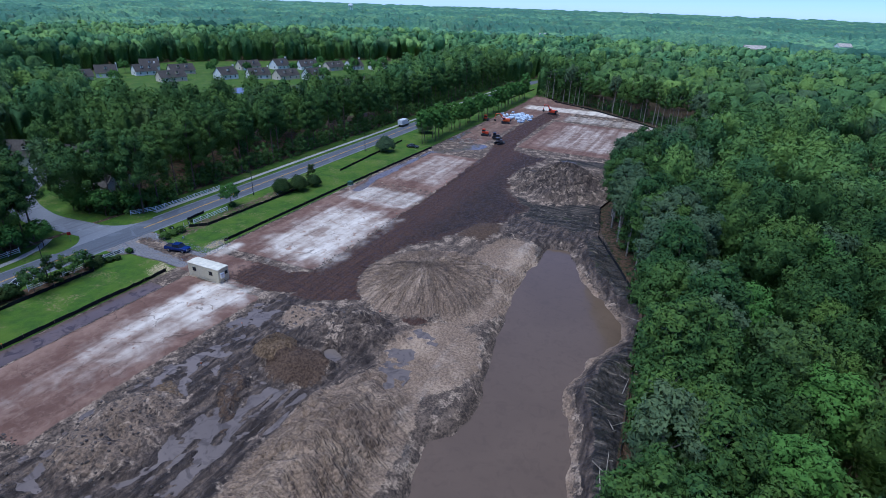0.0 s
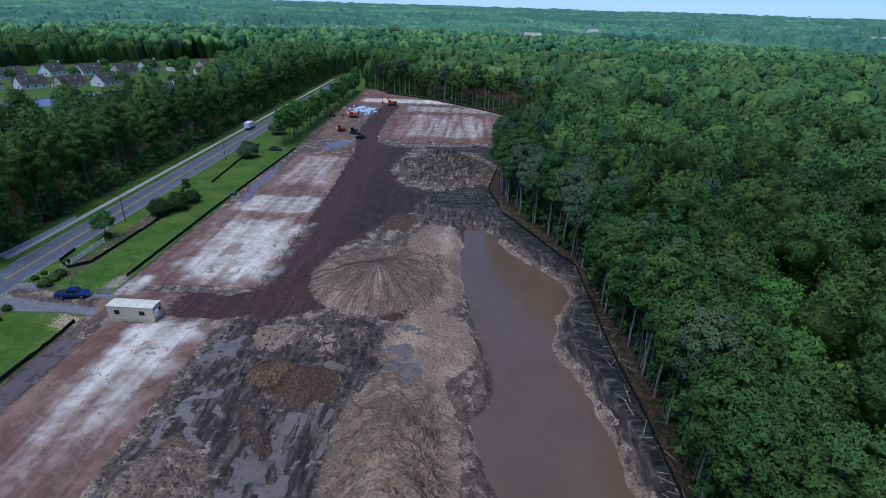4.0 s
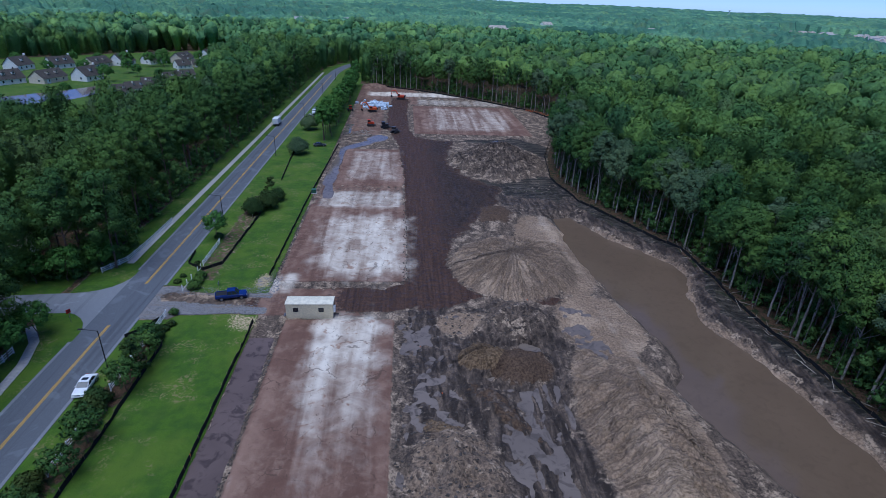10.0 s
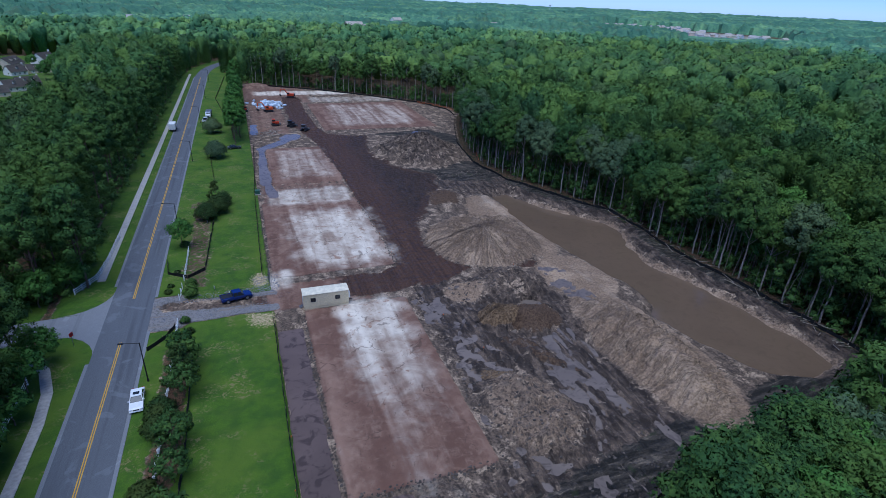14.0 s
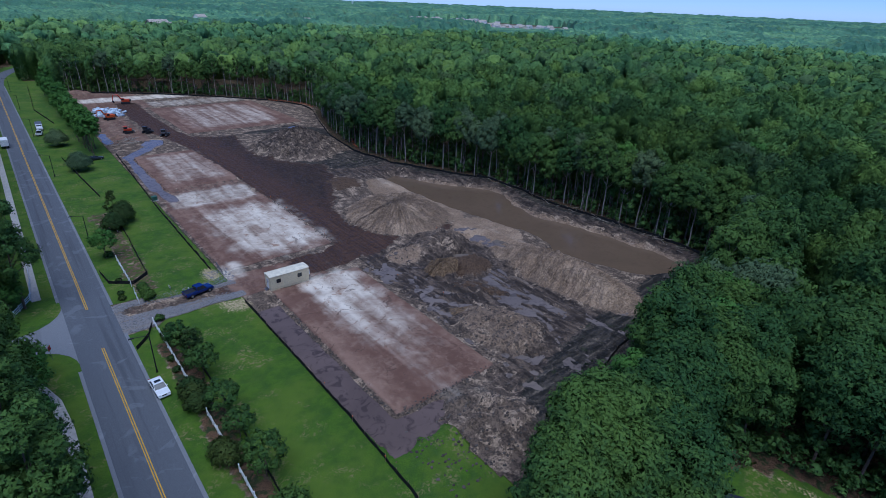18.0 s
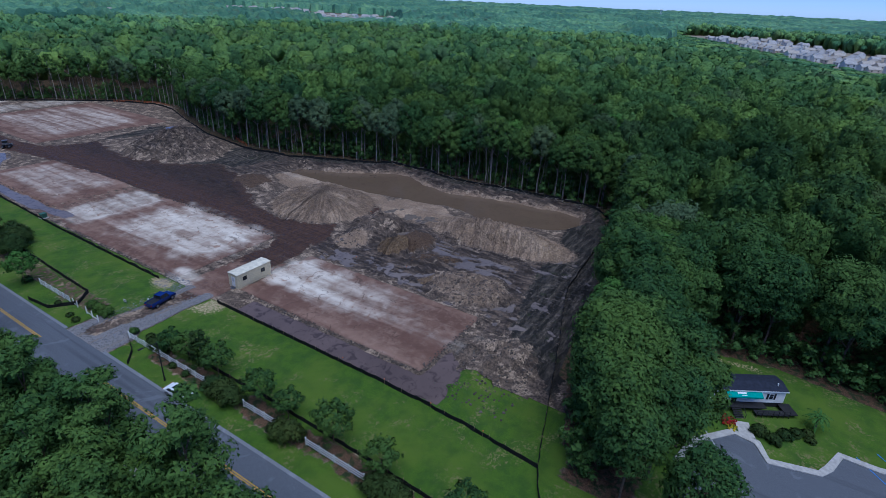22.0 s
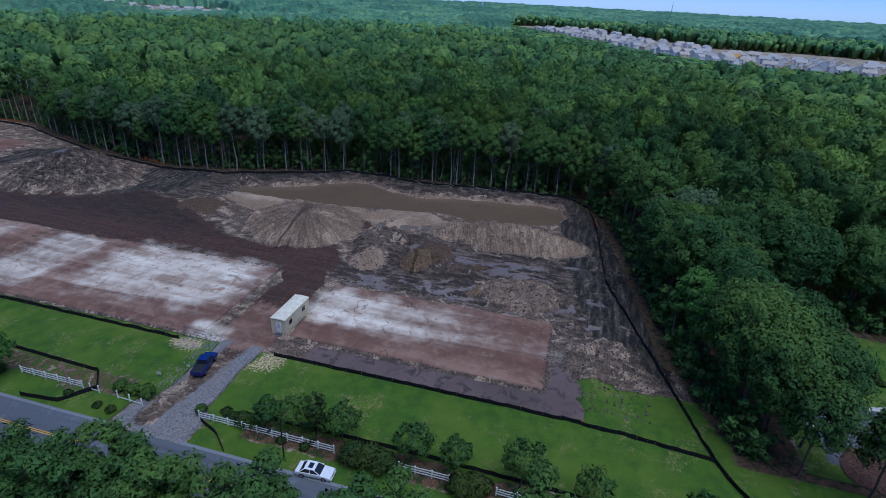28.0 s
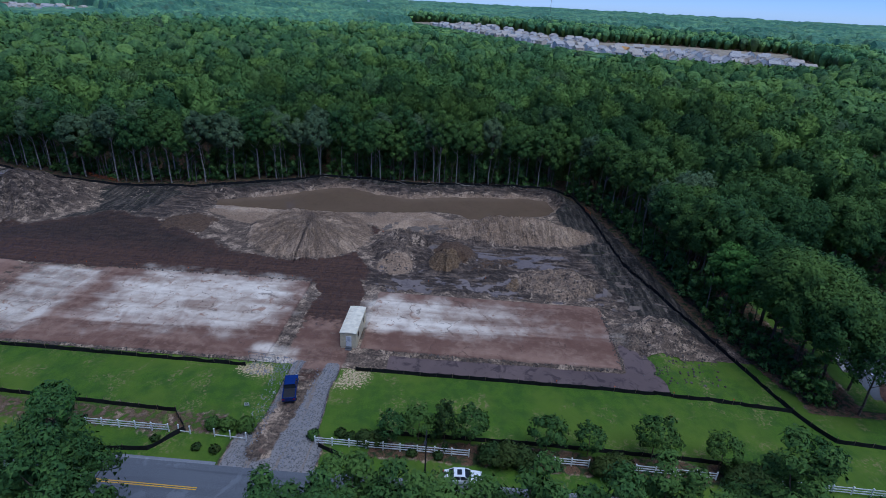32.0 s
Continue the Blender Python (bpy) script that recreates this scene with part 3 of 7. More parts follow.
def grid_lines(spans, out):
    pts = []
    for a, b, step_ in spans:
        pts += list(np.arange(a, b, step_))
    pts.append(spans[-1][1])
    lo, hi = pts[0], pts[-1]
    grow = [8 * 1.45**k for k in range(20)]
    left = [lo - sum(grow[: k + 1]) for k in range(20)]
    right = [hi + sum(grow[: k + 1]) for k in range(20)]
    left = [v for v in left if v > -out] + [-out]
    right = [v for v in right if v < out] + [out]
    return np.array(sorted(left) + pts + right)


gx = grid_lines([(-440, -140, 7.5), (-140, -98, 1.5), (-98, 6, 0.52), (6, 30, 6)], 6500)
gy = grid_lines([(-66, 0, 3), (0, 130, 0.52), (130, 214, 0.75), (214, 352, 1.2), (352, 530, 8)], 6500)
GX, GY = np.meshgrid(gx, gy)
X, Y = GX.ravel(), GY.ravel()
Z = ground_height(X, Y)
nx, ny = len(gx), len(gy)
i = np.arange(nx * ny).reshape(ny, nx)
quads = np.stack([i[:-1, :-1], i[:-1, 1:], i[1:, 1:], i[1:, :-1]], -1).reshape(-1, 4)
ground_mesh = mesh_np("ground", np.stack([X, Y, Z], 1), quads, EARTH, True)

ZG = Z.reshape(ny, nx)


def height_at(x, y):
    """The ground's height, from its grid."""
    j, k = min(max(int(np.searchsorted(gx, x)) - 1, 0), nx - 2), min(max(int(np.searchsorted(gy, y)) - 1, 0), ny - 2)
    u, v = (x - gx[j]) / (gx[j + 1] - gx[j]), (y - gy[k]) / (gy[k + 1] - gy[k])
    return float((ZG[k, j] * (1 - u) + ZG[k, j + 1] * u) * (1 - v) + (ZG[k + 1, j] * (1 - u) + ZG[k + 1, j + 1] * u) * v)


site = inside(X, Y, CLEARING)
wob = 1.6 * (fbm(X * 0.3, Y * 0.3, 19, 4) - 0.5)
corridor = (X > -134.5 + wob) & (X < -97.5) & (Y < 402)
street = line_distance(X, Y, STREET_LINE) < 13
bend = line_distance(X, Y, ROAD_LINE) < 12
lawn = inside(X, Y, ESTATE) | inside(X, Y, YARD)
corner = inside(X, Y, [(-98, 22), (-85, 20), (-82, 8), (-77, 5), (-98, -2)]) & (X < -86 + wob)
grass = np.where(corridor | street | bend | lawn | corner, 1.0, 0.0)
grass = np.maximum(grass, np.where(site & (X < -95.9), 1.0, 0.0))
drive = patch_mask(X, Y + 0.7 * wob, -119, -94.5, 71.6, 79.4, 0.6)
apron = np.clip(patch_mask(X, Y, -119, -111, 70.0, 82, 1.2), 0, 1)
gravel = np.clip(drive + apron, 0, 1)
grass = grass * (1 - np.clip(gravel * 1.4, 0, 1))
track = patch_mask(X, Y + 0.5 * wob + 0.12 * (X + 95), -116, -94, 73.8, 77.6, 0.8)
gravel = gravel * (1 - 0.75 * track)
beds = np.maximum(patch_mask(X + wob, Y, -113.4, -109.6, 8, 64, 0.6), patch_mask(X + wob, Y, -113, -107, 84, 136, 1.0) * 0.75)
grass = np.where(corridor, grass * (1 - 0.72 * beds), grass)
floor_w = np.where(~(site | corridor | street | bend | lawn), 1.0, 0.0)
floor_w = np.maximum(floor_w, np.where(corridor, 0.72 * beds * (1 - gravel), 0))
floor_w = np.maximum(floor_w, np.where(X < -133.2 + wob, 0.8, 0) * corridor)
grass = np.where(corridor & (X < -133.2 + wob), 0.1, grass)
edge_floor = 1 - ramp(np.where(site, line_distance(X, Y, CLEARING[1:-1]), 50), 0.5, 2.4)
edge_floor[X < -84] = 0
floor_w = np.maximum(floor_w, edge_floor)
pads = {"a": (-90.4, -70.6, 25.2, 69.5), "b": (-95, -68, 84, 130), "c": (-91, -68.5, 146, 189), "d": (-64.5, -12.5, 216, 279)}
clay = np.zeros_like(X)
for x0, x1, y0, y1 in pads.values():
    clay = np.maximum(clay, patch_mask(X, Y, x0, x1, y0, y1, 0.7))
clay = np.maximum(clay, np.maximum(patch_mask(X, Y, -97, -76, 70.8, 81.5, 1.0) * 0.7, track * 0.35))
clay = np.maximum(clay, patch_mask(X, Y, -99, -60, 283, 345, 3) * 0.6)
clay = np.maximum(clay, patch_mask(X, Y, -95, -68, 126, 150, 1.5) * 0.55)
clay = np.maximum(clay, patch_mask(X, Y, -95, -78, 212, 282, 2) * 0.55)
pale = patch_mask(X + wob * 3, Y, -85, -72.5, 20, 71, 3.5) * (0.20 + 0.52 * ramp(Y + 3 * wob, 28, 68))
pale += patch_mask(X + wob * 4, Y + wob * 3, -89, -67.5, 85, 121, 6) * 0.66 + patch_mask(X, Y + wob * 2, -93, -69, 126, 141, 2.5) * 0.5 + patch_mask(X, Y, -88, -70, 150, 186, 3) * 0.36
pale += patch_mask(X, Y, -58, -18, 222, 274, 5) * 0.38 + patch_mask(X, Y + wob, -90, -12, 308, 322, 3) * 0.75 + patch_mask(X, Y, -62, -5, 284, 300, 3) * 0.4
pale += patch_mask(X, Y, -98, -91, 79, 87, 1.5) * 0.55 + patch_mask(X + wob * 3, Y + wob * 3, -37, -27, 100, 124, 4) * 0.2 + patch_mask(X + wob * 3, Y, -31, -25, 30, 100, 2) * 0.16
pale = np.clip(pale, 0, 1)


def stain(poly, soft=2.0, wild=2.0):
    """A patch with a ragged outline."""
    return 1 - ramp(shore(X, Y, poly) + wild * wob, -soft, soft)


def band(line, half, soft=1.0, wild=1.2):
    return 1 - ramp(line_distance(X, Y, line) + wild * wob, half - soft, half + soft)


haul = np.maximum(band([(-63.5, 84), (-63.8, 150), (-66, 195), (-71.5, 225), (-72.5, 260), (-71, 298)], 4.8, 1.2), band([(-84, 77.2), (-72, 77), (-62, 80), (-57, 88)], 4.4, 1.2))
haul = haul * ramp(X + 2 * wob, -90, -79)
haul = np.maximum(haul, 0.56 * band([(-97, 76), (-78, 77.5)], 3.0, 1.5))
haul = np.maximum(haul, stain([(-66, 78), (-66, 70), (-63.5, 67.5), (-60, 74), (-54, 78), (-36, 74), (-36, 77.5), (-54, 83), (-58, 90), (-66, 90)], 1.2, 1.0))
mud_north = stain([(-69.5, 213), (-49, 204), (-54, 178), (-49, 158), (-38, 146), (-40, 136), (-46, 124), (-52, 115), (-58, 99), (-60, 92), (-66, 92), (-67, 150)], 4.0, 3.2)
haul = np.maximum(haul, mud_north)
black = np.maximum(mud_north * ramp(X + 3 * wob, -66, -52), 0.9 * stain([(-84, 5), (-70, 19), (-58, 22), (-34, 27), (-14, 27), (-8, 22), (-12, 15), (-43, 9), (-77, 4)], 2.0, 2.0))
black = np.maximum(black, 0.65 * stain([(-44, 140), (-22, 134), (-14, 140), (-16, 156), (-22, 160), (-36, 152), (-48, 158)], 2.0, 2.5))
black = np.maximum(black, 0.7 * stain([(-51, 206), (-20, 212), (-10, 200), (-14, 178), (-24, 200), (-40, 202)], 2.0, 2.0))
rust = np.maximum(0.9 * stain([(-49, 118), (-47, 129), (-41, 130), (-38, 122), (-42, 116)], 2.0, 2.0), 0.5 * band([(-58.5, 50.5), (-54, 45), (-51, 40)], 1.8, 1.2))
strawy = np.maximum(1 - ramp(np.hypot((X + 56) / 4.3, (Y - 57.2) / 4.3) + 0.12 * wob, 0.75, 1.0), 0.55 * band([(-65.5, 42.5), (-61, 42)], 1.4, 0.8))
rubble = np.maximum(0.6 * stain([(-100.5, 66.5), (-100, 72), (-95, 71), (-95, 67)], 2.4, 3.0), 0.75 * stain([(-101, 81.5), (-100, 88), (-96.5, 88), (-96, 81)], 2.4, 3.0))
rubble = np.maximum(rubble, 0.5 * band([(-58.4, -12), (-56.8, -16), (-56.6, -22)], 1.0, 0.8))
dark = np.clip(patch_mask(X, Y, -69, -38, 12, 74, 2) * 0.66 + patch_mask(X, Y, -97, -78, 8, 20, 2) * 0.3, 0, 1)
dark = np.maximum(dark, 0.56 * (1 - ramp(np.hypot((X + 35) / 18, (Y - 175) / 22), 0.7, 1.05)))
dark = np.maximum(dark, 0.75 * stain([(-42, 140), (-20, 146), (-12, 128), (-25, 126), (-40, 130)], 2, 2))
shore_d = np.full(X.shape, 50.0)
zone = (X > -60) & (X < 12) & (Y > 8) & (Y < 160)
shore_d[zone] = shore(X[zone], Y[zone], LAKE)
east = ramp(X, -24, -14)
dark = np.maximum(dark, east * ramp(shore_d + wob, 0.9, 2.2) * (1 - ramp(shore_d, 9, 11)) * 1.0)
dark = np.maximum(dark, patch_mask(X, Y, -40, -8, 112, 150, 4) * 0.6)
dark = np.maximum(dark, patch_mask(X, Y, -76, -2, 10, 25, 3) * 0.55)
tan = np.zeros_like(X)
for cx, cy, rx, ry, w in ((-44.5, 91, 15, 16, 1.0), (-35, 175, 15, 19, 0.14), (-34.5, 41, 9.5, 23, 1.0), (-32, 68, 9, 12, 0.8), (-33, 100, 9, 24, 0.95), (-80, 17, 7, 9, 0.22), (-62, 33, 7.5, 10, 0.5), (-49, 67.5, 9, 6, 0.36), (-58.6, 68, 4.5, 4.5, 0.8)):
    tan = np.maximum(tan, w * (1 - ramp(np.hypot((X - cx) / rx, (Y - cy) / ry), 0.75, 1.1)))
tan = np.maximum(tan, east * (1 - ramp(shore_d + wob, 0.6, 1.8)) * (shore_d < 40) * 0.62)
brown_heap = 0.72 * (1 - ramp(np.hypot((X + 50) / 6.0, (Y - 55) / 5.2) + 0.15 * wob, 0.65, 1.15))
rust = np.maximum(rust, 1.35 * brown_heap)
tan = tan * (1 - brown_heap)
dark = dark * (1 - 0.85 * np.maximum(tan, brown_heap))
haul = haul * (1 - np.clip(tan * 1.3, 0, 1))
black = np.maximum(black, east * ramp(shore_d + wob, 2.2, 4.0) * (1 - ramp(shore_d, 9, 11)) * 0.85)
black = black * (1 - np.clip(tan * 1.2, 0, 1))
clay = clay * (1 - 0.9 * np.clip(haul * 1.2, 0, 1) * ramp(X, -86, -76))
for name, cols in (("soil_a", (pale, haul, dark, tan)), ("soil_b", (grass, gravel, floor_w, clay)), ("soil_c", (strawy, rust, black, rubble))):
    a = ground_mesh.color_attributes.new(name, "FLOAT_COLOR", "POINT")
    a.data.foreach_set("color", np.stack(cols, 1).astype(np.float32).ravel())
down = np.stack([X, Y, 0 * X], 1)
for cx, cy, rx, ry in ((-44.5, 91, 17, 18), (-35, 175, 19, 23), (-56, 57.2, 5, 5)):
    d = np.hypot((X - cx) / rx, (Y - cy) / ry)
    m_ = d < 1.1
    down[m_] = np.stack([np.arctan2(Y - cy, X - cx) * (rx + ry) * 0.42, np.hypot(X - cx, Y - cy), 1 - ramp(d, 0.75, 1.0)], 1)[m_]
d = np.hypot((X + 35) / 10.5, (Y - 41) / 23)
m_ = d < 1.1
down[m_] = np.stack([Y + 0.25 * np.abs(X + 35), X, 1 - ramp(d, 0.7, 1.0)], 1)[m_]
a = ground_mesh.attributes.new("downhill", "FLOAT_VECTOR", "POINT")
a.data.foreach_set("vector", down.astype(np.float32).ravel())
tagged(new("ground", ground_mesh), "churned muddy building site with grass verges and woodland floor", "ground", kind="structure")


def sheet(name, poly, z, material, label, category, kind="structure"):
    bm = bmesh.new()
    bm.faces.new([bm.verts.new((px, py, z)) for px, py in poly])
    ob = part(name, bm, material)
    return tagged(ob, label, category, kind=kind)


def rect(x0, x1, y0, y1):
    return [(x0, y0), (x1, y0), (x1, y1), (x0, y1)]


sheet("water_pond", [(-30, 20), (0, 20), (-1, 60), (-1, 104), (-10, 122), (-20, 128), (-29, 126), (-30.5, 104)], -1.5, POND, "still brown muddy water of the dug retention pond", "pond")
sheet("water_ruts", rect(-71, -32.5, 9, 75), -0.16, PUDDLE, "dark rain puddles lying in the churned mud ruts", "puddle")
sheet("water_ditch", rect(-96, -78, 18.2, 66), -0.17, DITCH, "murky water standing in the ditch by the silt fence", "ditch water")
sheet("water_ditch_north", rect(-96.2, -74, 134, 234), -0.12, PUDDLE, "blue-grey rain water standing in the flooded ditch", "ditch water")
top = height_at(-34.5, 176)
sheet("water_heap", [(-34.5 + 2.9 * math.cos(k * 0.7) * (1 + 0.25 * math.sin(3 * k)), 176 + 2.4 * math.sin(k * 0.7)) for k in range(9)], top + 0.3, PUDDLE, "small pool of rain water on the grey heap", "puddle")
sheet("water_estate", ESTATE_POND, 0.05, PUDDLE, "small garden pond behind the distant houses", "pond")


# ---- road ----
def ribbon(name, line, half, z0, z1, material, label, category, parent=None):
    """A slab that follows a line, with its own thickness."""
    bm = bmesh.new()
    rows_ = []
    for k, (px, py) in enumerate(line):
        ax, ay = line[max(k - 1, 0)]
        bx, by = line[min(k + 1, len(line) - 1)]
        n = Vector((ay - by, bx - ax, 0)).normalized()
        rows_.append([bm.verts.new((px + s * half * n.x, py + s * half * n.y, zz)) for s, zz in ((1, z0), (1, z1), (-1, z1), (-1, z0))])
    for a, b in zip(rows_, rows_[1:]):
        for k in range(3):
            bm.faces.new((a[k], a[k + 1], b[k + 1], b[k]))
    for r in (rows_[0], rows_[-1]):
        bm.faces.new(r)
    ob = part(name, bm, material, parent)
    return tagged(ob, label, category, kind="" if parent else "structure")


def smooth_line(line, n=6):
    pts = [Vector(p) for p in line]
    out = []
    for k in range(len(pts) - 1):
        p0, p1, p2, p3 = pts[max(k - 1, 0)], pts[k], pts[k + 1], pts[min(k + 2, len(pts) - 1)]
        for s in range(n):
            u = s / n
            out.append(0.5 * (2 * p1 + (p2 - p0) * u + (2 * p0 - 5 * p1 + 4 * p2 - p3) * u * u + (3 * p1 - p0 - 3 * p2 + p3) * u**3))
    return [tuple(p) for p in out] + [line[-1]]


MAIN = [(-120.6, -300), (-120.6, 0), (-120.6, 385)] + smooth_line(ROAD_LINE[1:])[1:]
road = ribbon("road", MAIN, 3.7, -0.2, 0.05, ASPHALT, "two-lane grey asphalt road with a double yellow line", "road")


def paint(name, x, y0, y1, width, material, label=""):
    bm = one(box, (width, y1 - y0, 0.006), (x, (y0 + y1) / 2, 0.055))
    return part(name, bm, material, road, label)


for dx in (-0.14, 0.14):
    paint("centre_line", -120.6 + dx, -200, 68, 0.13, YELLOW, "double yellow painted line")
    paint("centre_line", -120.6 + dx, 83, 385, 0.13, YELLOW)
for side, runs in ((1, ((-200, 70.5), (82.5, 385))), (-1, ((-200, 63), (89, 385)))):
    for a, b in runs:
        x = -120.6 + side * 3.95
        part("gutter", one(box, (0.5, b - a, 0.25), (x, (a + b) / 2, -0.065), 0, 0.02), ASPHALT_PALE, road, "pale worn gutter strip")
ribbon("side_street", smooth_line([(-123.8, 76)] + STREET_LINE[1:]), 3.6, -0.2, 0.038, ASPHALT_PALE, "pale grey asphalt side street into the houses", "street")
for s in (1, -1):
    bm = bmesh.new()
    arc = [(-124.0, 76 + s * 3.4)] + [(-124.2 - 8 + 8 * math.cos(radians(a)), 76 + s * (11.4 - 8 * math.sin(radians(a)))) for a in range(0, 91, 15)]
    bm.faces.new([bm.verts.new((px, py, 0.042)) for px, py in arc])
    tagged(part("road_corner", bm, ASPHALT_PALE), "flared asphalt corner of the side street", "street", kind="structure")
ribbon("pavement", [(-127.6, 92), (-127.6, 200), (-127.9, 398)], 0.75, -0.1, 0.09, CONCRETE, "narrow pale concrete pavement beside the road", "pavement")
ribbon("pavement_south", [(-127.8, -60), (-127.8, 50), (-128.4, 57), (-130.2, 63), (-133.5, 67.5)], 0.75, -0.1, 0.09, CONCRETE, "narrow pale concrete pavement beside the road", "pavement")


# ---- trees ----
def ico():
    """The twenty-faced ball that clumps are shaped from."""
    g = (1 + 5**0.5) / 2
    v = np.array([(-1, g, 0), (1, g, 0), (-1, -g, 0), (1, -g, 0), (0, -1, g), (0, 1, g), (0, -1, -g), (0, 1, -g), (g, 0, -1), (g, 0, 1), (-g, 0, -1), (-g, 0, 1)]) / math.hypot(1, g)
    f = np.array([(0, 11, 5), (0, 5, 1), (0, 1, 7), (0, 7, 10), (0, 10, 11), (1, 5, 9), (5, 11, 4), (11, 10, 2), (10, 7, 6), (7, 1, 8), (3, 9, 4), (3, 4, 2), (3, 2, 6), (3, 6, 8), (3, 8, 9), (4, 9, 5), (2, 4, 11), (6, 2, 10), (8, 6, 7), (9, 8, 1)])
    return v, f


ICO_V, ICO_F = ico()


OCT_V = np.array([(1, 0, 0), (-1, 0, 0), (0, 1, 0), (0, -1, 0), (0, 0, 1), (0, 0, -1)], float)
OCT_F = np.array([(0, 2, 4), (2, 1, 4), (1, 3, 4), (3, 0, 4), (2, 0, 5), (1, 2, 5), (3, 1, 5), (0, 3, 5)])


def unit(v):
    return v / (np.linalg.norm(v, axis=-1, keepdims=True) + 1e-9)


def sprays(rng, p, n, size):
    """Small three-cornered leaf sprays at p that face along n."""
    k = len(p)
    n = unit(n + rng.normal(size=(k, 3)) * 0.5)
    a = unit(np.cross(n, rng.normal(size=(k, 3))))
    b = np.cross(n, a)
    s = size * rng.uniform(0.6, 1.4, (k, 1))
    w = rng.uniform(0.7, 1.2, (k, 3, 1))
    q = np.stack([p + a * s * w[:, 0], p + (-0.5 * a + 0.8 * b) * s * w[:, 1] - n * s * 0.25, p + (-0.5 * a - 0.8 * b) * s * w[:, 2] - n * s * 0.25], 1)
    return q.reshape(-1, 3), np.arange(3 * k).reshape(k, 3)


def leaf_cloud(rng, centres, radii, leaves, size, core=0.8, plain=False, hub=None):
    """Clumps of leaves: a rough inner body for each, and loose leaf sprays on its skin, shaded softly clump by clump."""
    vs, fs, ns, base = [], [], [], 0
    body_v, body_f = (OCT_V, OCT_F) if plain else (ICO_V, ICO_F)
    for c, r in zip(centres, radii):
        out = unit(np.asarray(c) - np.array((0, 0, hub))) if hub is not None else np.array((0, 0, 0.3))
        spin = rng.uniform(0, 6.28)
        turn = np.array([(math.cos(spin), math.sin(spin), 0), (-math.sin(spin), math.cos(spin), 0), (0, 0, 1)])
        d = body_v @ turn
        vs.append(d * (r * core * (1.12 if plain else 1.0) * rng.uniform(0.62, 1.25, (len(d), 1))) * (1, 1, 0.85) + c)
        ns.append(unit(d + 0.6 * out))
        fs.append(body_f + base)
        base += len(d)
        d = rng.normal(size=(leaves, 3)) + 0.55 * out
        d[:, 2] += 0.2
        d = unit(d)
        p = c + d * (1, 1, 0.85) * r * rng.uniform(0.80, 1.16, (leaves, 1))
        soft = unit(d + 0.5 * out + rng.normal(size=d.shape) * 0.15)
        q, f = sprays(rng, p, d + 0.5 * out, size)
        vs.append(q)
        ns.append(np.repeat(soft, 3, 0))
        fs.append(f + base)
        base += len(q)
    return np.concatenate(vs), np.concatenate(fs), np.concatenate(ns)


def crown_dome(rng, r, top, base, lobes, rings, around, leaves, size, lump=0.34, skirt=False):
    """One closed crown: a lobed body and leaf sprays over it. top and base: heights of its upper and lower end."""
    mid_, half = base + 0.42 * (top - base), 0.58 * (top - base)
    k = np.arange(lobes)
    cz = 1 - 1.25 * (k + 0.5) / lobes
    ang = k * 2.39996 + rng.uniform(-0.4, 0.4, lobes)
    L = unit(np.stack([np.sqrt(np.clip(1 - cz * cz, 0, 1)) * np.cos(ang), np.sqrt(np.clip(1 - cz * cz, 0, 1)) * np.sin(ang), cz], 1) + rng.normal(size=(lobes, 3)) * 0.10)
    tall, wide = rng.uniform(0.75, 1.12, lobes), 1.9 / math.sqrt(lobes)

    def skin(d):
        gap = np.linalg.norm(d[:, None, :] - L[None], axis=2) / wide
        bump = np.sqrt(np.clip(1 - gap * gap, 0, 1)) * tall
        j = np.argmax(bump, 1)
        rad = 1 - lump + lump * bump[np.arange(len(d)), j]
        return rad, L[j]

    th = np.linspace(0.0, 2.5, rings + 1)[1:]
    d = [(0, 0, 1.0)]
    for i_, t_ in enumerate(th):
        for j in range(around):
            a = (j + 0.5 * (i_ % 2)) / around * 2 * math.pi
            d.append((math.sin(t_) * math.cos(a), math.sin(t_) * math.sin(a), math.cos(t_)))
    d = np.array(d)
    rad, near_ = skin(d)
    shape = np.array((r, r, half))
    v = d * (rad * rng.uniform(0.9, 1.04, len(d)))[:, None] * shape * 0.94
    v[:, 2] = half * np.sign(v[:, 2]) * np.abs(v[:, 2] / half) ** 0.85 + mid_
    if skirt:
        v[d[:, 2] < -0.3, 2] = 0.4
    n = unit(0.8 * d + 1.0 * (d - near_) / wide)
    f = [(0, 1 + j, 1 + (j + 1) % around) for j in range(around)]
    for i_ in range(rings - 1):
        for j in range(around):
            a, b = 1 + i_ * around + j, 1 + i_ * around + (j + 1) % around
            c, e = a + around, b + around
            f += [(a, c, b), (b, c, e)] if i_ % 2 == 0 else [(a, c, e), (a, e, b)]
    p = rng.normal(size=(leaves, 3))
    p[:, 2] = np.where(p[:, 2] < -0.7, -p[:, 2], p[:, 2]) + 0.25
    p = unit(p)
    rad, near_ = skin(p)
    soft = unit(0.8 * p + 1.0 * (p - near_) / wide + rng.normal(size=p.shape) * 0.14)
    at = p * (rad * rng.uniform(0.9, 1.1, leaves))[:, None] * shape
    at[:, 2] = half * np.sign(at[:, 2]) * np.abs(at[:, 2] / half) ** 0.85 + mid_
    q, g = sprays(rng, at, soft, size)
    return np.concatenate([v, q]), np.concatenate([np.array(f), g + len(v)]), np.concatenate([n, np.repeat(soft, 3, 0)])


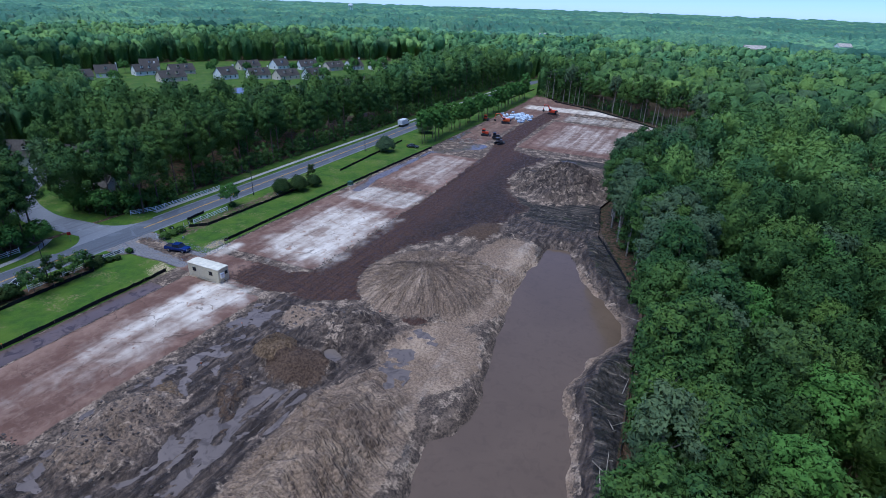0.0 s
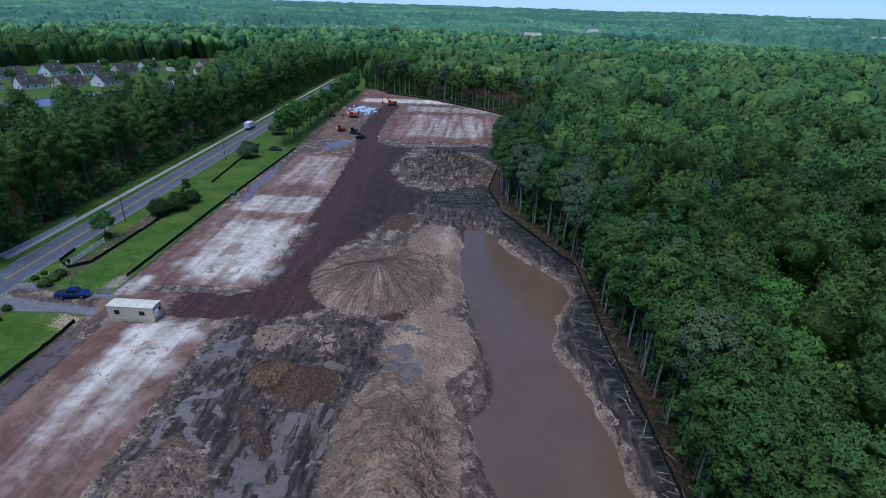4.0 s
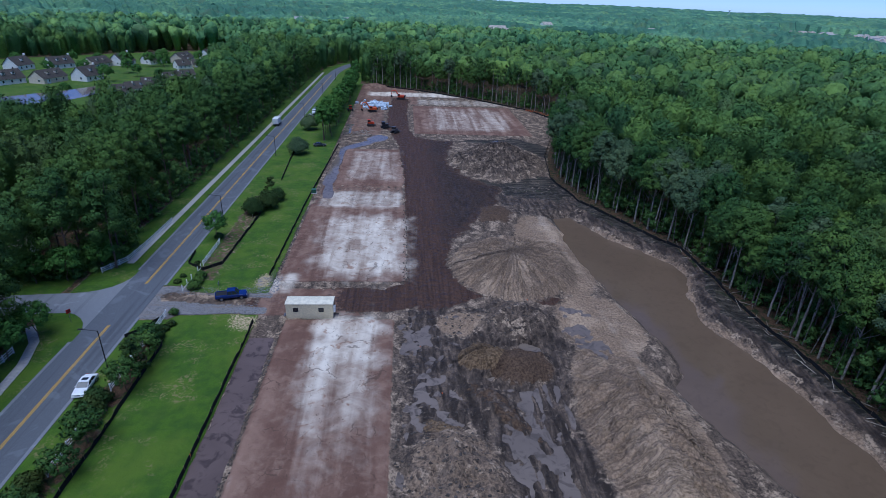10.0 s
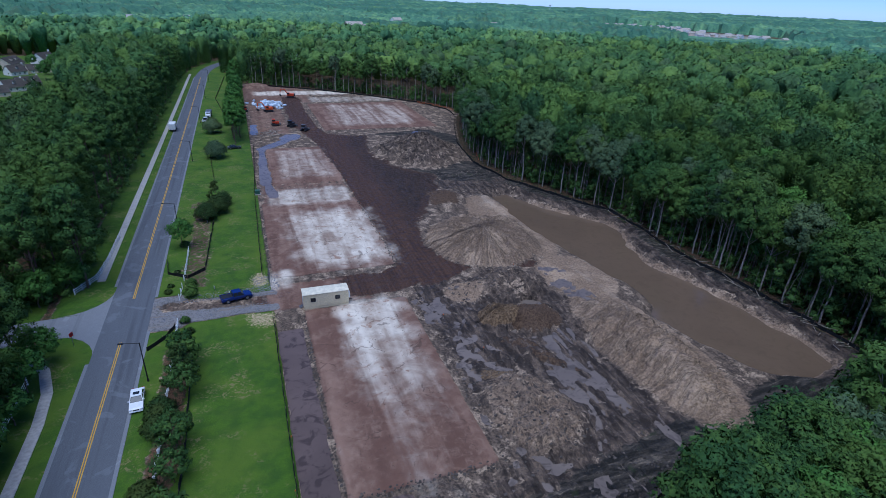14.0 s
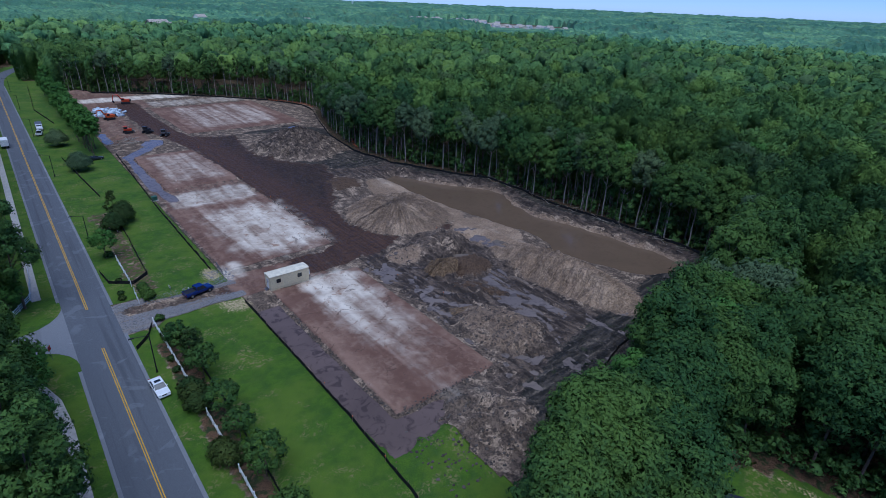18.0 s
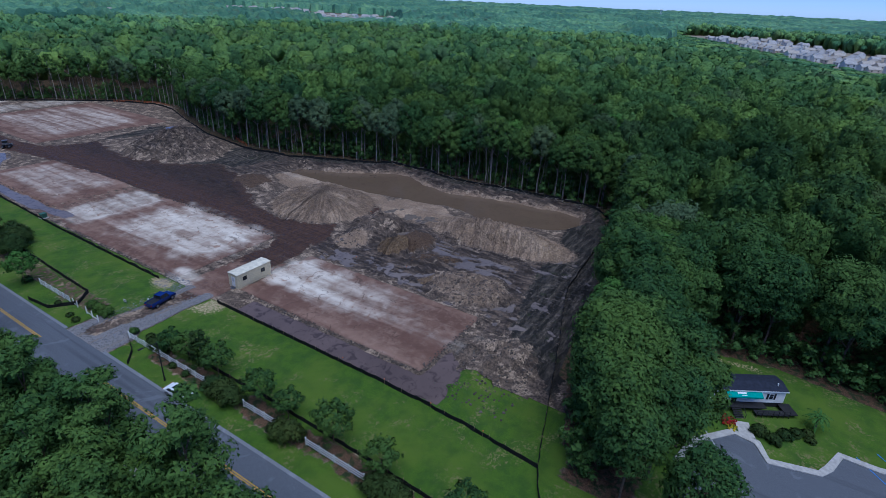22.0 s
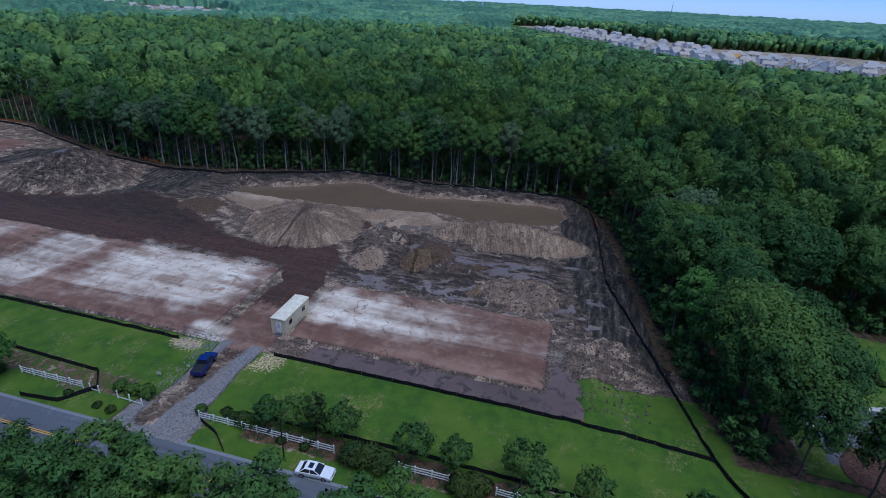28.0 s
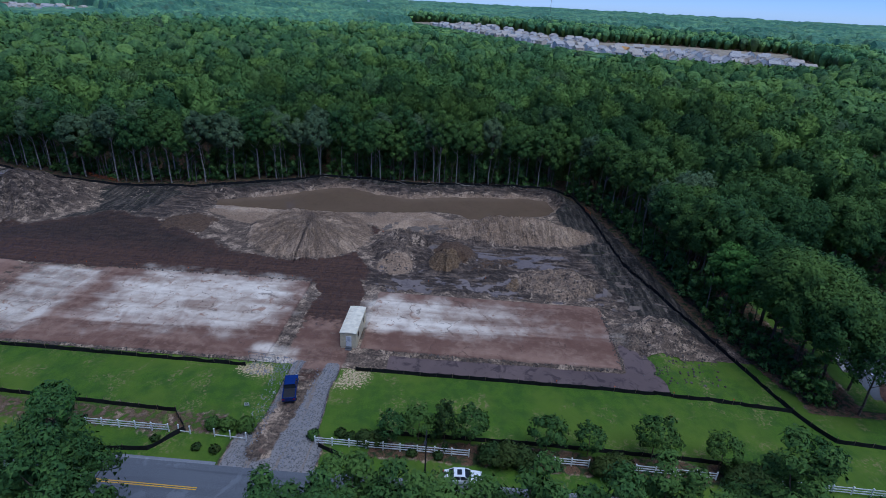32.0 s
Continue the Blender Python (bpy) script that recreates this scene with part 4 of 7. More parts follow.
def crown_plan(rng, kind, h, r, base, lobes):
    """Where the clumps of a crown sit."""
    k = np.arange(lobes)
    if kind == "pine":
        u = rng.uniform(0, 1, lobes)
        zc = base + (h - base) * (0.08 + 0.9 * u)
        rad = r * (1.0 - 0.65 * u) * np.sqrt(rng.uniform(0.12, 1, lobes))
        ang = k * 2.4 + rng.uniform(0, 0.8, lobes)
        size = r * 0.33 * (1.1 - 0.45 * u)
    else:
        u = (k + 0.5) / lobes
        cosv = 1 - 1.45 * u
        ang = k * 2.39996 + rng.uniform(0, 0.7, lobes)
        fill = rng.uniform(0.58, 0.88, lobes)
        zc = (base + h) / 2 + (h - base) / 2 * cosv * fill
        rad = r * np.sqrt(1 - np.clip(cosv, -1, 1) ** 2) * fill + r * 0.08
        size = r * rng.uniform(0.27, 0.42, lobes)
    return np.stack([rad * np.cos(ang), rad * np.sin(ang), zc], 1), size


def trunk_bmesh(rng, centres, h, base, r0, limbs, lean=0.5):
    bm = bmesh.new()
    pts = [Vector((0, 0, -0.3))]
    dx, dy = rng.normal(0, lean, 2)
    n = 5
    for k in range(1, n + 1):
        u = k / n
        pts.append(Vector((dx * u * u + rng.normal(0, 0.10), dy * u * u + rng.normal(0, 0.10), u * (base + (h - base) * 0.6))))
    for k in range(n):
        tube(bm, pts[k], pts[k + 1], r0 * (1 - 0.72 * k / n), r0 * (1 - 0.72 * (k + 1) / n), 6)
    order = rng.permutation(len(centres))[:limbs]
    for j in order:
        c = Vector(centres[j])
        u = min(max((c.z - 0.28 * (h - base)) / pts[-1].z, 0.45), 0.98)
        k = min(int(u * n), n - 1)
        start = pts[k].lerp(pts[k + 1], u * n - k)
        mid_ = start.lerp(c, 0.55) + Vector((0, 0, -0.25))
        tube(bm, start, mid_, r0 * 0.34, r0 * 0.22, 5)
        tube(bm, mid_, c, r0 * 0.22, r0 * 0.07, 4)
    return bm


def tree_kind(name, seed, kind, h, r, base, lobes, leaves, size, leaf, bark, label, category="tree", core=0.8, r0=None, limbs=7, group=""):
    rng = np.random.default_rng(seed)
    centres, radii = crown_plan(rng, kind, h, r, base, lobes)
    v, f, n = leaf_cloud(rng, centres, radii, leaves, size, core, hub=base + 0.3 * (h - base))
    ob = thing(name, (0, 0, 0), label, category, group)
    part("trunk", trunk_bmesh(rng, centres, h, base, r0 or 0.011 * h, limbs), bark, ob)
    crown = new("crown", mesh_np("crown", v, f, leaf, normals=n))
    crown.parent = ob
    return ob


WOODS = "broadleaf trees at the edge of the woods"
PINES = "pine trees west of the road"
edge_kinds = []
for s, (h, r, base, leaf, bark, text) in enumerate([
        (22, 3.9, 7.5, LEAF_WOOD, BARK_PALE, "tall green broadleaf tree with a bare pale trunk"),
        (20, 4.3, 6.0, LEAF_WOOD, BARK_PALE, "rounded green broadleaf tree with a pale trunk"),
        (22, 3.5, 8.5, LEAF_GREY, BARK_PALE, "slender grey-green tree with a long pale trunk"),
        (17, 3.8, 4.0, LEAF_WOOD, BARK_DARK, "dense dark green broadleaf tree with brown trunk"),
        (20, 4.6, 6.5, LEAF_GREY, BARK_PALE, "spreading grey-green oak with pale forked limbs"),
        (16, 3.4, 4.0, LEAF_BRIGHT, BARK_DARK, "fresh bright green young tree in the woods")]):
    edge_kinds.append(tree_kind("broadleaf_tree", 100 + s, "round", h, r, base, 40, 46, 0.40, leaf, bark, text, group=WOODS, limbs=9))
low_kinds = [tree_kind("broadleaf_tree", 130 + s, "round", h, r, base, 48, 72, 0.33, leaf, BARK_DARK, text, group="broadleaf trees round the office clearing", limbs=6) for s, (h, r, base, leaf, text) in enumerate([
    (21, 4.6, 3.5, LEAF_WOOD, "big dark green broadleaf tree leafy to the ground"), (19, 4.0, 3.0, LEAF_WOOD, "full green broadleaf tree with dense foliage"), (17, 3.6, 2.5, LEAF_BRIGHT, "bright green leafy tree of the woodland edge")])]
pine_kinds = [tree_kind("pine_tree", 160 + s, "pine", h, r, base, 46, 66, 0.29, LEAF_PINE, BARK_DARK, text, group=PINES, limbs=12) for s, (h, r, base, text) in enumerate([
    (22, 4.9, 8.0, "tall pine with a bare brown trunk and tufted crown"), (20, 4.7, 6.0, "dark green pine with a broad tufted crown"), (24, 4.2, 12.0, "very tall pine with a high tufted crown")])]
far_pine = tree_kind("pine_tree", 170, "pine", 22, 3.0, 12.5, 20, 40, 0.48, LEAF_PINE, BARK_PALE, "tall slim pine with a long bare trunk", group="pines at the north edge of the site", limbs=6)
young = [tree_kind("young_tree", 180 + s, "round", h, r, b, 22, 44, 0.34, LEAF_BRIGHT, BARK_DARK, "slim bright green young tree in the roadside row", group="young trees between road and site", limbs=4) for s, (h, r, b) in enumerate([(9, 1.9, 2.0), (11, 2.2, 3.0), (7.5, 1.8, 1.2)])]

rng = np.random.default_rng(7)
used = set()


def plant(kind, x, y, scale=1.0, z=0.0):
    """The first use of a kind takes the tree itself, later ones a copy."""
    m = pose(x, y, z, 0, 0, rng.uniform(0, 360))
    if kind.name not in used:
        used.add(kind.name)
        kind.matrix_basis = m @ Matrix.Diagonal((scale, scale, scale, 1))
        return kind
    ob = copy_thing(kind, m)
    ob.scale = (scale, scale, scale * rng.uniform(0.94, 1.06))
    return ob


def open_ground(x, y):
    """True where no wild tree grows."""
    o = inside(x, y, CLEARING) | ((x > -133) & (x < -97) & (y < 400)) | inside(x, y, YARD) | inside(x, y, ESTATE) | inside(x, y, ESTATE_E)
    o |= (line_distance(x, y, ROAD_LINE) < 12.5) | (line_distance(x, y, STREET_LINE) < 6)
    o |= np.hypot(x + 158, y - 97) < 9
    o |= np.hypot(x + 205, y - 104) < 11
    o |= np.hypot(x + 182, y - 112) < 10
    return o


# the trees that border the site, one by one
single = []


def walk_edge(line, step_, rows_, inset, spread):
    for (ax, ay), (bx, by) in zip(line, line[1:]):
        length = math.hypot(bx - ax, by - ay)
        nx_, ny_ = (by - ay) / length, -(bx - ax) / length
        for k in range(int(length / step_)):
            u = (k + rng.uniform(0.1, 0.9)) * step_ / length
            for r_ in range(rows_):
                d = inset + r_ * spread + rng.uniform(-1.0, 1.0)
                yield ax + (bx - ax) * u + nx_ * d, ay + (by - ay) * u + ny_ * d


east_edge = [p for p in CLEARING[4:13]]
for x, y in walk_edge(east_edge, 4.6, 2, 1.8, 4.6):
    single.append((x, y, 4.3))
    plant(edge_kinds[rng.choice(6, p=[0.28, 0.2, 0.2, 0.14, 0.13, 0.05])], x, y, rng.uniform(0.86, 1.06))
for x, y in walk_edge(CLEARING[12:19], 4.0, 1, 1.5, 4.0):
    single.append((x, y, 3.5))
    plant(far_pine if rng.uniform() < 0.6 else edge_kinds[rng.integers(4)], x, y, rng.uniform(0.85, 1.08))
for x, y in walk_edge([(-97, -3)] + CLEARING[1:5], 5.6, 2, 4.4, 5.4):
    if x < -70 and y < -6:
        continue
    single.append((x, y, 4.6))
    plant(edge_kinds[rng.integers(5)] if x > -45 else low_kinds[rng.choice(3, p=[0.5, 0.38, 0.12])], x, y, rng.uniform(0.95, 1.16))
for x, y, s, k in ((-92, -5, 0.95, 0), (-86, -7, 1.05, 1), (-97, -9, 0.9, 1), (-91, -11, 0.9, 0), (-84, -2, 1.1, 0), (-80, -9.5, 1.05, 0), (-83, -13, 0.95, 1), (-77.5, -5, 1.1, 1), (-98, -17, 0.85, 1), (-104, -24, 0.8, 2), (-60, -5, 1.0, 1), (-67, -3, 1.05, 0), (-75, -4, 1.0, 2)):
    single.append((x, y, 5.0))
    plant(low_kinds[k], x, y, s)
for x, y, s, k in ((5, 21, 1.0, 1), (9, 27, 1.05, 0), (3, 15.5, 1.0, 3), (8, 34, 1.0, 1), (-3, 17, 0.95, 3), (12, 81, 1.25, 5), (16, 50, 1.2, 5), (21, 64, 1.15, 5), (-44, 2, 1.2, 5), (30, 22, 1.2, 5), (44, 90, 1.2, 5), (-48, -16, 1.25, 5), (-49, -31, 1.25, 5), (20, 8, 1.2, 5), (55, 40, 1.2, 5), (24, 108, 1.2, 5)):
    single.append((x, y, 4))
    plant(edge_kinds[k], x, y, s)
for x, y in walk_edge([(-59, -58), (-54.5, -42), (-52, -25), (-54, -13), (-62, -6.5)], 5.4, 2, 2.0, 5.0):
    single.append((x, y, 4.6))
    plant(low_kinds[rng.choice(3, p=[0.5, 0.38, 0.12])], x, y, rng.uniform(0.9, 1.1))
for x, y in walk_edge([(-133, 400), (-133, 92)], 7.0, 1, 1.8, 5):
    single.append((x, y, 4.5))
    plant(pine_kinds[rng.integers(3)], x, y, rng.uniform(0.82, 1.05))
for x, y in walk_edge([(-131.5, 63), (-131.5, -20)], 7.0, 2, 5.0, 6.0):
    single.append((x, y, 5))
    plant(pine_kinds[rng.choice(3, p=[0.35, 0.5, 0.15])], x, y, rng.uniform(0.84, 1.0))
for x, y, s in ((-129.5, 90, 1.08), (-136, 86, 1.0), (-138, 93, 1.0), (-132, 97, 1.0), (-133, 61, 1.03), (-134, 54, 1.0), (-131.5, 39, 1.0), (-135, 31, 1.0), (-133.5, 46, 1.0), (-136, 66, 1.0), (-134.5, 57.5, 1.0), (-132.6, 50, 0.98), (-131.6, 34.5, 0.96), (-145, 88, 0.8), (-149, 86.5, 0.75), (-142, 93, 0.85), (-147, 98, 0.85), (-152, 104, 0.85), (-166, 92, 0.8), (-172, 98, 0.85), (-141, 99, 0.9), (-140, 66, 0.9), (-147, 66, 0.9), (-156, 68, 0.9), (-130, 24, 1.04), (-131, 15, 1.0)):
    single.append((x, y, 5))
    plant(pine_kinds[rng.integers(2)], x - (0.6 if y < 70 else 0), y, s * (0.98 if y < 70 else 1.0))
for y in np.arange(200, 346, 2.9):
    x = -100.0 + rng.uniform(-2.2, 1.6)
    single.append((x, y, 2.0))
    plant(young[rng.integers(3)], x, y, rng.uniform(1.05, 1.6))


# ---- the woods behind ----
def templates(seed, count, h, r, base, lobes, rings, around, leaves, size, lump=0.34, skirt=False):
    r_ = np.random.default_rng(seed)
    return [crown_dome(r_, r * r_.uniform(0.82, 1.2), h * r_.uniform(0.84, 1.1), base * r_.uniform(0.8, 1.2), int(lobes * r_.uniform(0.75, 1.3)), rings, around, leaves, size, lump, skirt) for k in range(count)]


def woods(name, pts, temps, material, label, scale=(0.74, 1.22), flat=None):
    vs, fs, ns, base, tones = [], [], [], 0, []
    for k, (x, y) in enumerate(pts):
        v, f, n = temps[rng.integers(len(temps))]
        a, s = rng.uniform(0, 2 * math.pi), rng.uniform(*scale)
        c, d = math.cos(a), math.sin(a)
        vs.append(np.stack([(v[:, 0] * c - v[:, 1] * d) * s + x, (v[:, 0] * d + v[:, 1] * c) * s + y, v[:, 2] * s * rng.uniform(0.94, 1.06) * (1 if flat is None else flat[k])], 1))
        ns.append(np.stack([n[:, 0] * c - n[:, 1] * d, n[:, 0] * d + n[:, 1] * c, n[:, 2]], 1))
        fs.append(f + base)
        base += len(v)
        u, w = rng.uniform(0, 1, 2)
        tone = (w, 0, 0, 1) if u < 0.3 else (0, w, 0, 1) if u < 0.62 else (0, 0, w, 1) if u < 0.76 else (0, 0, 0, 1)
        tones.append(np.tile(tone, (len(v), 1)))
    me = mesh_np(name, np.concatenate(vs), np.concatenate(fs), material, normals=np.concatenate(ns))
    me.color_attributes.new("species", "FLOAT_COLOR", "POINT").data.foreach_set("color", np.concatenate(tones).astype(np.float32).ravel())
    ob = new(name, me)
    return tagged(ob, label, "woodland", kind="stuff")


def scatter(x0, x1, y0, y1, step_):
    a, b = np.meshgrid(np.arange(x0, x1, step_), np.arange(y0, y1, step_))
    a, b = a.ravel() + rng.uniform(-0.42, 0.42, a.size) * step_, b.ravel() + rng.uniform(-0.42, 0.42, b.size) * step_
    return a, b


sx, sy = (np.array([p[k] for p in single]) for k in (0, 1))


def free(x, y, gap):
    ok = ~open_ground(x, y)
    for k in np.nonzero(ok)[0]:
        ok[k] = np.min((sx - x[k]) ** 2 + (sy - y[k]) ** 2) > gap * gap
    return ok


x, y = scatter(-60, 425, -340, 485, 7.2)
ok = free(x, y, 4.6) & ~((x < -46) & (y < -60))
x, y = x[ok], y[ok]
near = (x < 62) & (y > -45) & (y < 135)
middle = ~near & (np.hypot(x - 0, y - 70) < 190)
woods("near_woods", list(zip(x[near], y[near])), templates(21, 9, 20.5, 4.9, 9, 24, 8, 12, 1200, 0.42, 0.42), LEAF_WOOD, "dense green broadleaf crowns of the wood beside the site")
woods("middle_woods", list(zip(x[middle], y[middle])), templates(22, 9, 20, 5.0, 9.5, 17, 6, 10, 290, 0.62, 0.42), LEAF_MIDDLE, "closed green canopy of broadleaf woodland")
x, y = scatter(-60, 66, -48, 138, 7.0)
ok = ~open_ground(x, y) & (line_distance(x, y, CLEARING + CLEARING[:1]) > 13) & (line_distance(x, y, YARD + YARD[:1]) > 12)
woods("lower_woods", list(zip(x[ok], y[ok])), templates(29, 6, 12.5, 4.6, 3, 12, 5, 9, 60, 0.6, 0.4, True), LEAF_MIDDLE, "lower leafy growth that fills the wood", (0.7, 1.1))
x, y = scatter(-60, 425, -340, 485, 9.6)
far = free(x, y, 4.6) & (np.hypot(x - 0, y - 70) >= 188) & ~((x < -20) & (y < -60))
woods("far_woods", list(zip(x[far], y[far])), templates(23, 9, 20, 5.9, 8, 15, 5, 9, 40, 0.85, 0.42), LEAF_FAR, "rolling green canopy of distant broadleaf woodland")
x, y = scatter(-760, 640, -520, 750, 9.8)
ring = np.hypot(x + 80, y - 30)
bearing = np.degrees(np.arctan2(y - 30, x + 80))
ok = (ring < 705) & (bearing > -42) & (bearing < 166) & ~((x > -60) & (x < 425) & (y > -340) & (y < 485)) & ~((x > -430) & (x < -60) & (y > 20) & (y < 485))
x, y = x[ok], y[ok]
ok = ~(open_ground(x, y) | inside(x, y, ESTATE_N))
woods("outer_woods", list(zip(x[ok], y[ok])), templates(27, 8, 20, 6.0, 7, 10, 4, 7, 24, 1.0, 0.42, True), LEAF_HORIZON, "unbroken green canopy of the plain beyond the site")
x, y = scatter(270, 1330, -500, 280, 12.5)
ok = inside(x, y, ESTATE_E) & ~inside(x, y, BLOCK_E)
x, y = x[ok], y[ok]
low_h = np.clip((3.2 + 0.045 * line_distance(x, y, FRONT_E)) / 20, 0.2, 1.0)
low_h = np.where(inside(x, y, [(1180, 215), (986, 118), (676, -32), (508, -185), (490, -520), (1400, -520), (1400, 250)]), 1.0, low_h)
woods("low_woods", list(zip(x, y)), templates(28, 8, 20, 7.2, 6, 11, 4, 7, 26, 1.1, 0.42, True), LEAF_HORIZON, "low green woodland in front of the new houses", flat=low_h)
x, y = scatter(-430, -60, 20, 485, 7.4)
west = free(x, y, 5.0) & ((x < -133) | (y > 340))
near = west & (x > -215) & (y < 250)
woods("pine_woods", list(zip(x[near], y[near])), templates(24, 7, 20, 4.7, 2.5, 24, 7, 10, 420, 0.6, 0.42), LEAF_PINE, "dark green pine woodland beside the road")
rest = west & ~near & ((x + y) > -330)
# Far pines use the lightened tint: their brightness is put into the colour.
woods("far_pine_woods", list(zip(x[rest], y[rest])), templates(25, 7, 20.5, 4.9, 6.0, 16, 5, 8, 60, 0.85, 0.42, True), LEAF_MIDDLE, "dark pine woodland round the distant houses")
x, y = scatter(-205, -139, -60, 62, 7.0)
ok = free(x, y, 5.5)
woods("pine_woods_south", list(zip(x[ok], y[ok])), templates(26, 6, 19, 4.6, 4, 26, 8, 11, 760, 0.48, 0.42), LEAF_PINE, "dark green pine crowns south of the side street", (0.75, 1.0))


def far_canopy():
    """The wooded plain out to the horizon: one rolling sheet of crowns."""
    ang = np.radians(np.linspace(-48, 172, 760))
    r, rs = 300.0, []
    while r < 5600:
        rs.append(r)
        r += 2.9 * (r / 400) ** 1.42
    A, R_ = np.meshgrid(ang, np.array(rs))
    x, y = (-80 + R_ * np.cos(A)).ravel(), (30 + R_ * np.sin(A)).ravel()
    u, v = x / 9.5, y / 9.5
    iu, iv = np.floor(u), np.floor(v)
    best, tall, kind_ = np.full(x.shape, 9.0), np.zeros(x.shape), np.zeros(x.shape)
    for du in (-1, 0, 1):
        for dv in (-1, 0, 1):
            a, b = iu + du, iv + dv
            d = np.hypot(a + 0.15 + 0.7 * lattice(a, b, 5) - u, b + 0.15 + 0.7 * lattice(a, b, 6) - v)
            tall, kind_ = np.where(d < best, lattice(a, b, 9), tall), np.where(d < best, lattice(a, b, 12), kind_)
            best = np.minimum(best, d)
    h = 5.0 + 11.0 * np.sqrt(np.clip(1 - 1.7 * best * best, 0, 1)) + 6.0 * tall + 6 * (fbm(x / 170, y / 170, 33, 3) - 0.5) + 1.8 * (vnoise(x / 2.5, y / 2.5, 4) - 0.5)
    stand = fbm(x / 140, y / 90, 71, 3)
    h += 7.0 * ramp(stand, 0.56, 0.62)
    h *= 1 - 0.35 * ramp(fbm(x / 420, y / 420, 37, 2), 0.55, 0.75)
    species = np.stack([np.where(kind_ < 0.3, kind_ / 0.3, 0) * (stand < 0.56), np.where(kind_ > 0.66, (kind_ - 0.66) / 0.34, 0) + 0.9 * ramp(stand, 0.55, 0.62), np.where((kind_ > 0.5) & (kind_ < 0.62), 0.8, 0), 1 + 0 * x], 1)
    core = (x > -415) & (x < 412) & (y > -330) & (y < 472)
    bearing = np.degrees(A.ravel())
    core |= (R_.ravel() < 690) & (bearing > -42) & (bearing < 166) & ~inside(x, y, ESTATE_E) & ~inside(x, y, ESTATE_N)
    clear = inside(x, y, ESTATE) | inside(x, y, ESTATE_E) | inside(x, y, ESTATE_N) | (line_distance(x, y, ROAD_LINE) < 14)
    h = np.where(core | clear, -4.0, h)
    low = inside(x, y, ESTATE_N) & (y < 870 - 0.1 * (x - 850))
    h = np.where(low & ~core, np.minimum(14, 0.03 * np.hypot(x - 860, y - 930)) + 6.0 * (1 - np.clip(best, 0, 1) ** 2) - 3.5, h)
    n, k = A.shape
    i = np.arange(n * k).reshape(n, k)
    f = np.stack([i[:-1, :-1], i[:-1, 1:], i[1:, 1:], i[1:, :-1]], -1).reshape(-1, 4)
    f = f[np.max(h[f], 1) > 0]
    keep, idx = np.unique(f, return_inverse=True)
    # The sheet's leaf colour carries the blue haze of the horizon.
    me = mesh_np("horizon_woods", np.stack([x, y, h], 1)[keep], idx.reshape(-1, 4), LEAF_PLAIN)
    me.color_attributes.new("species", "FLOAT_COLOR", "POINT").data.foreach_set("color", species[keep].astype(np.float32).ravel())
    ob = new("horizon_woods", me)
    tagged(ob, "endless green treetops reaching to the flat horizon", "woodland", kind="stuff")


far_canopy()


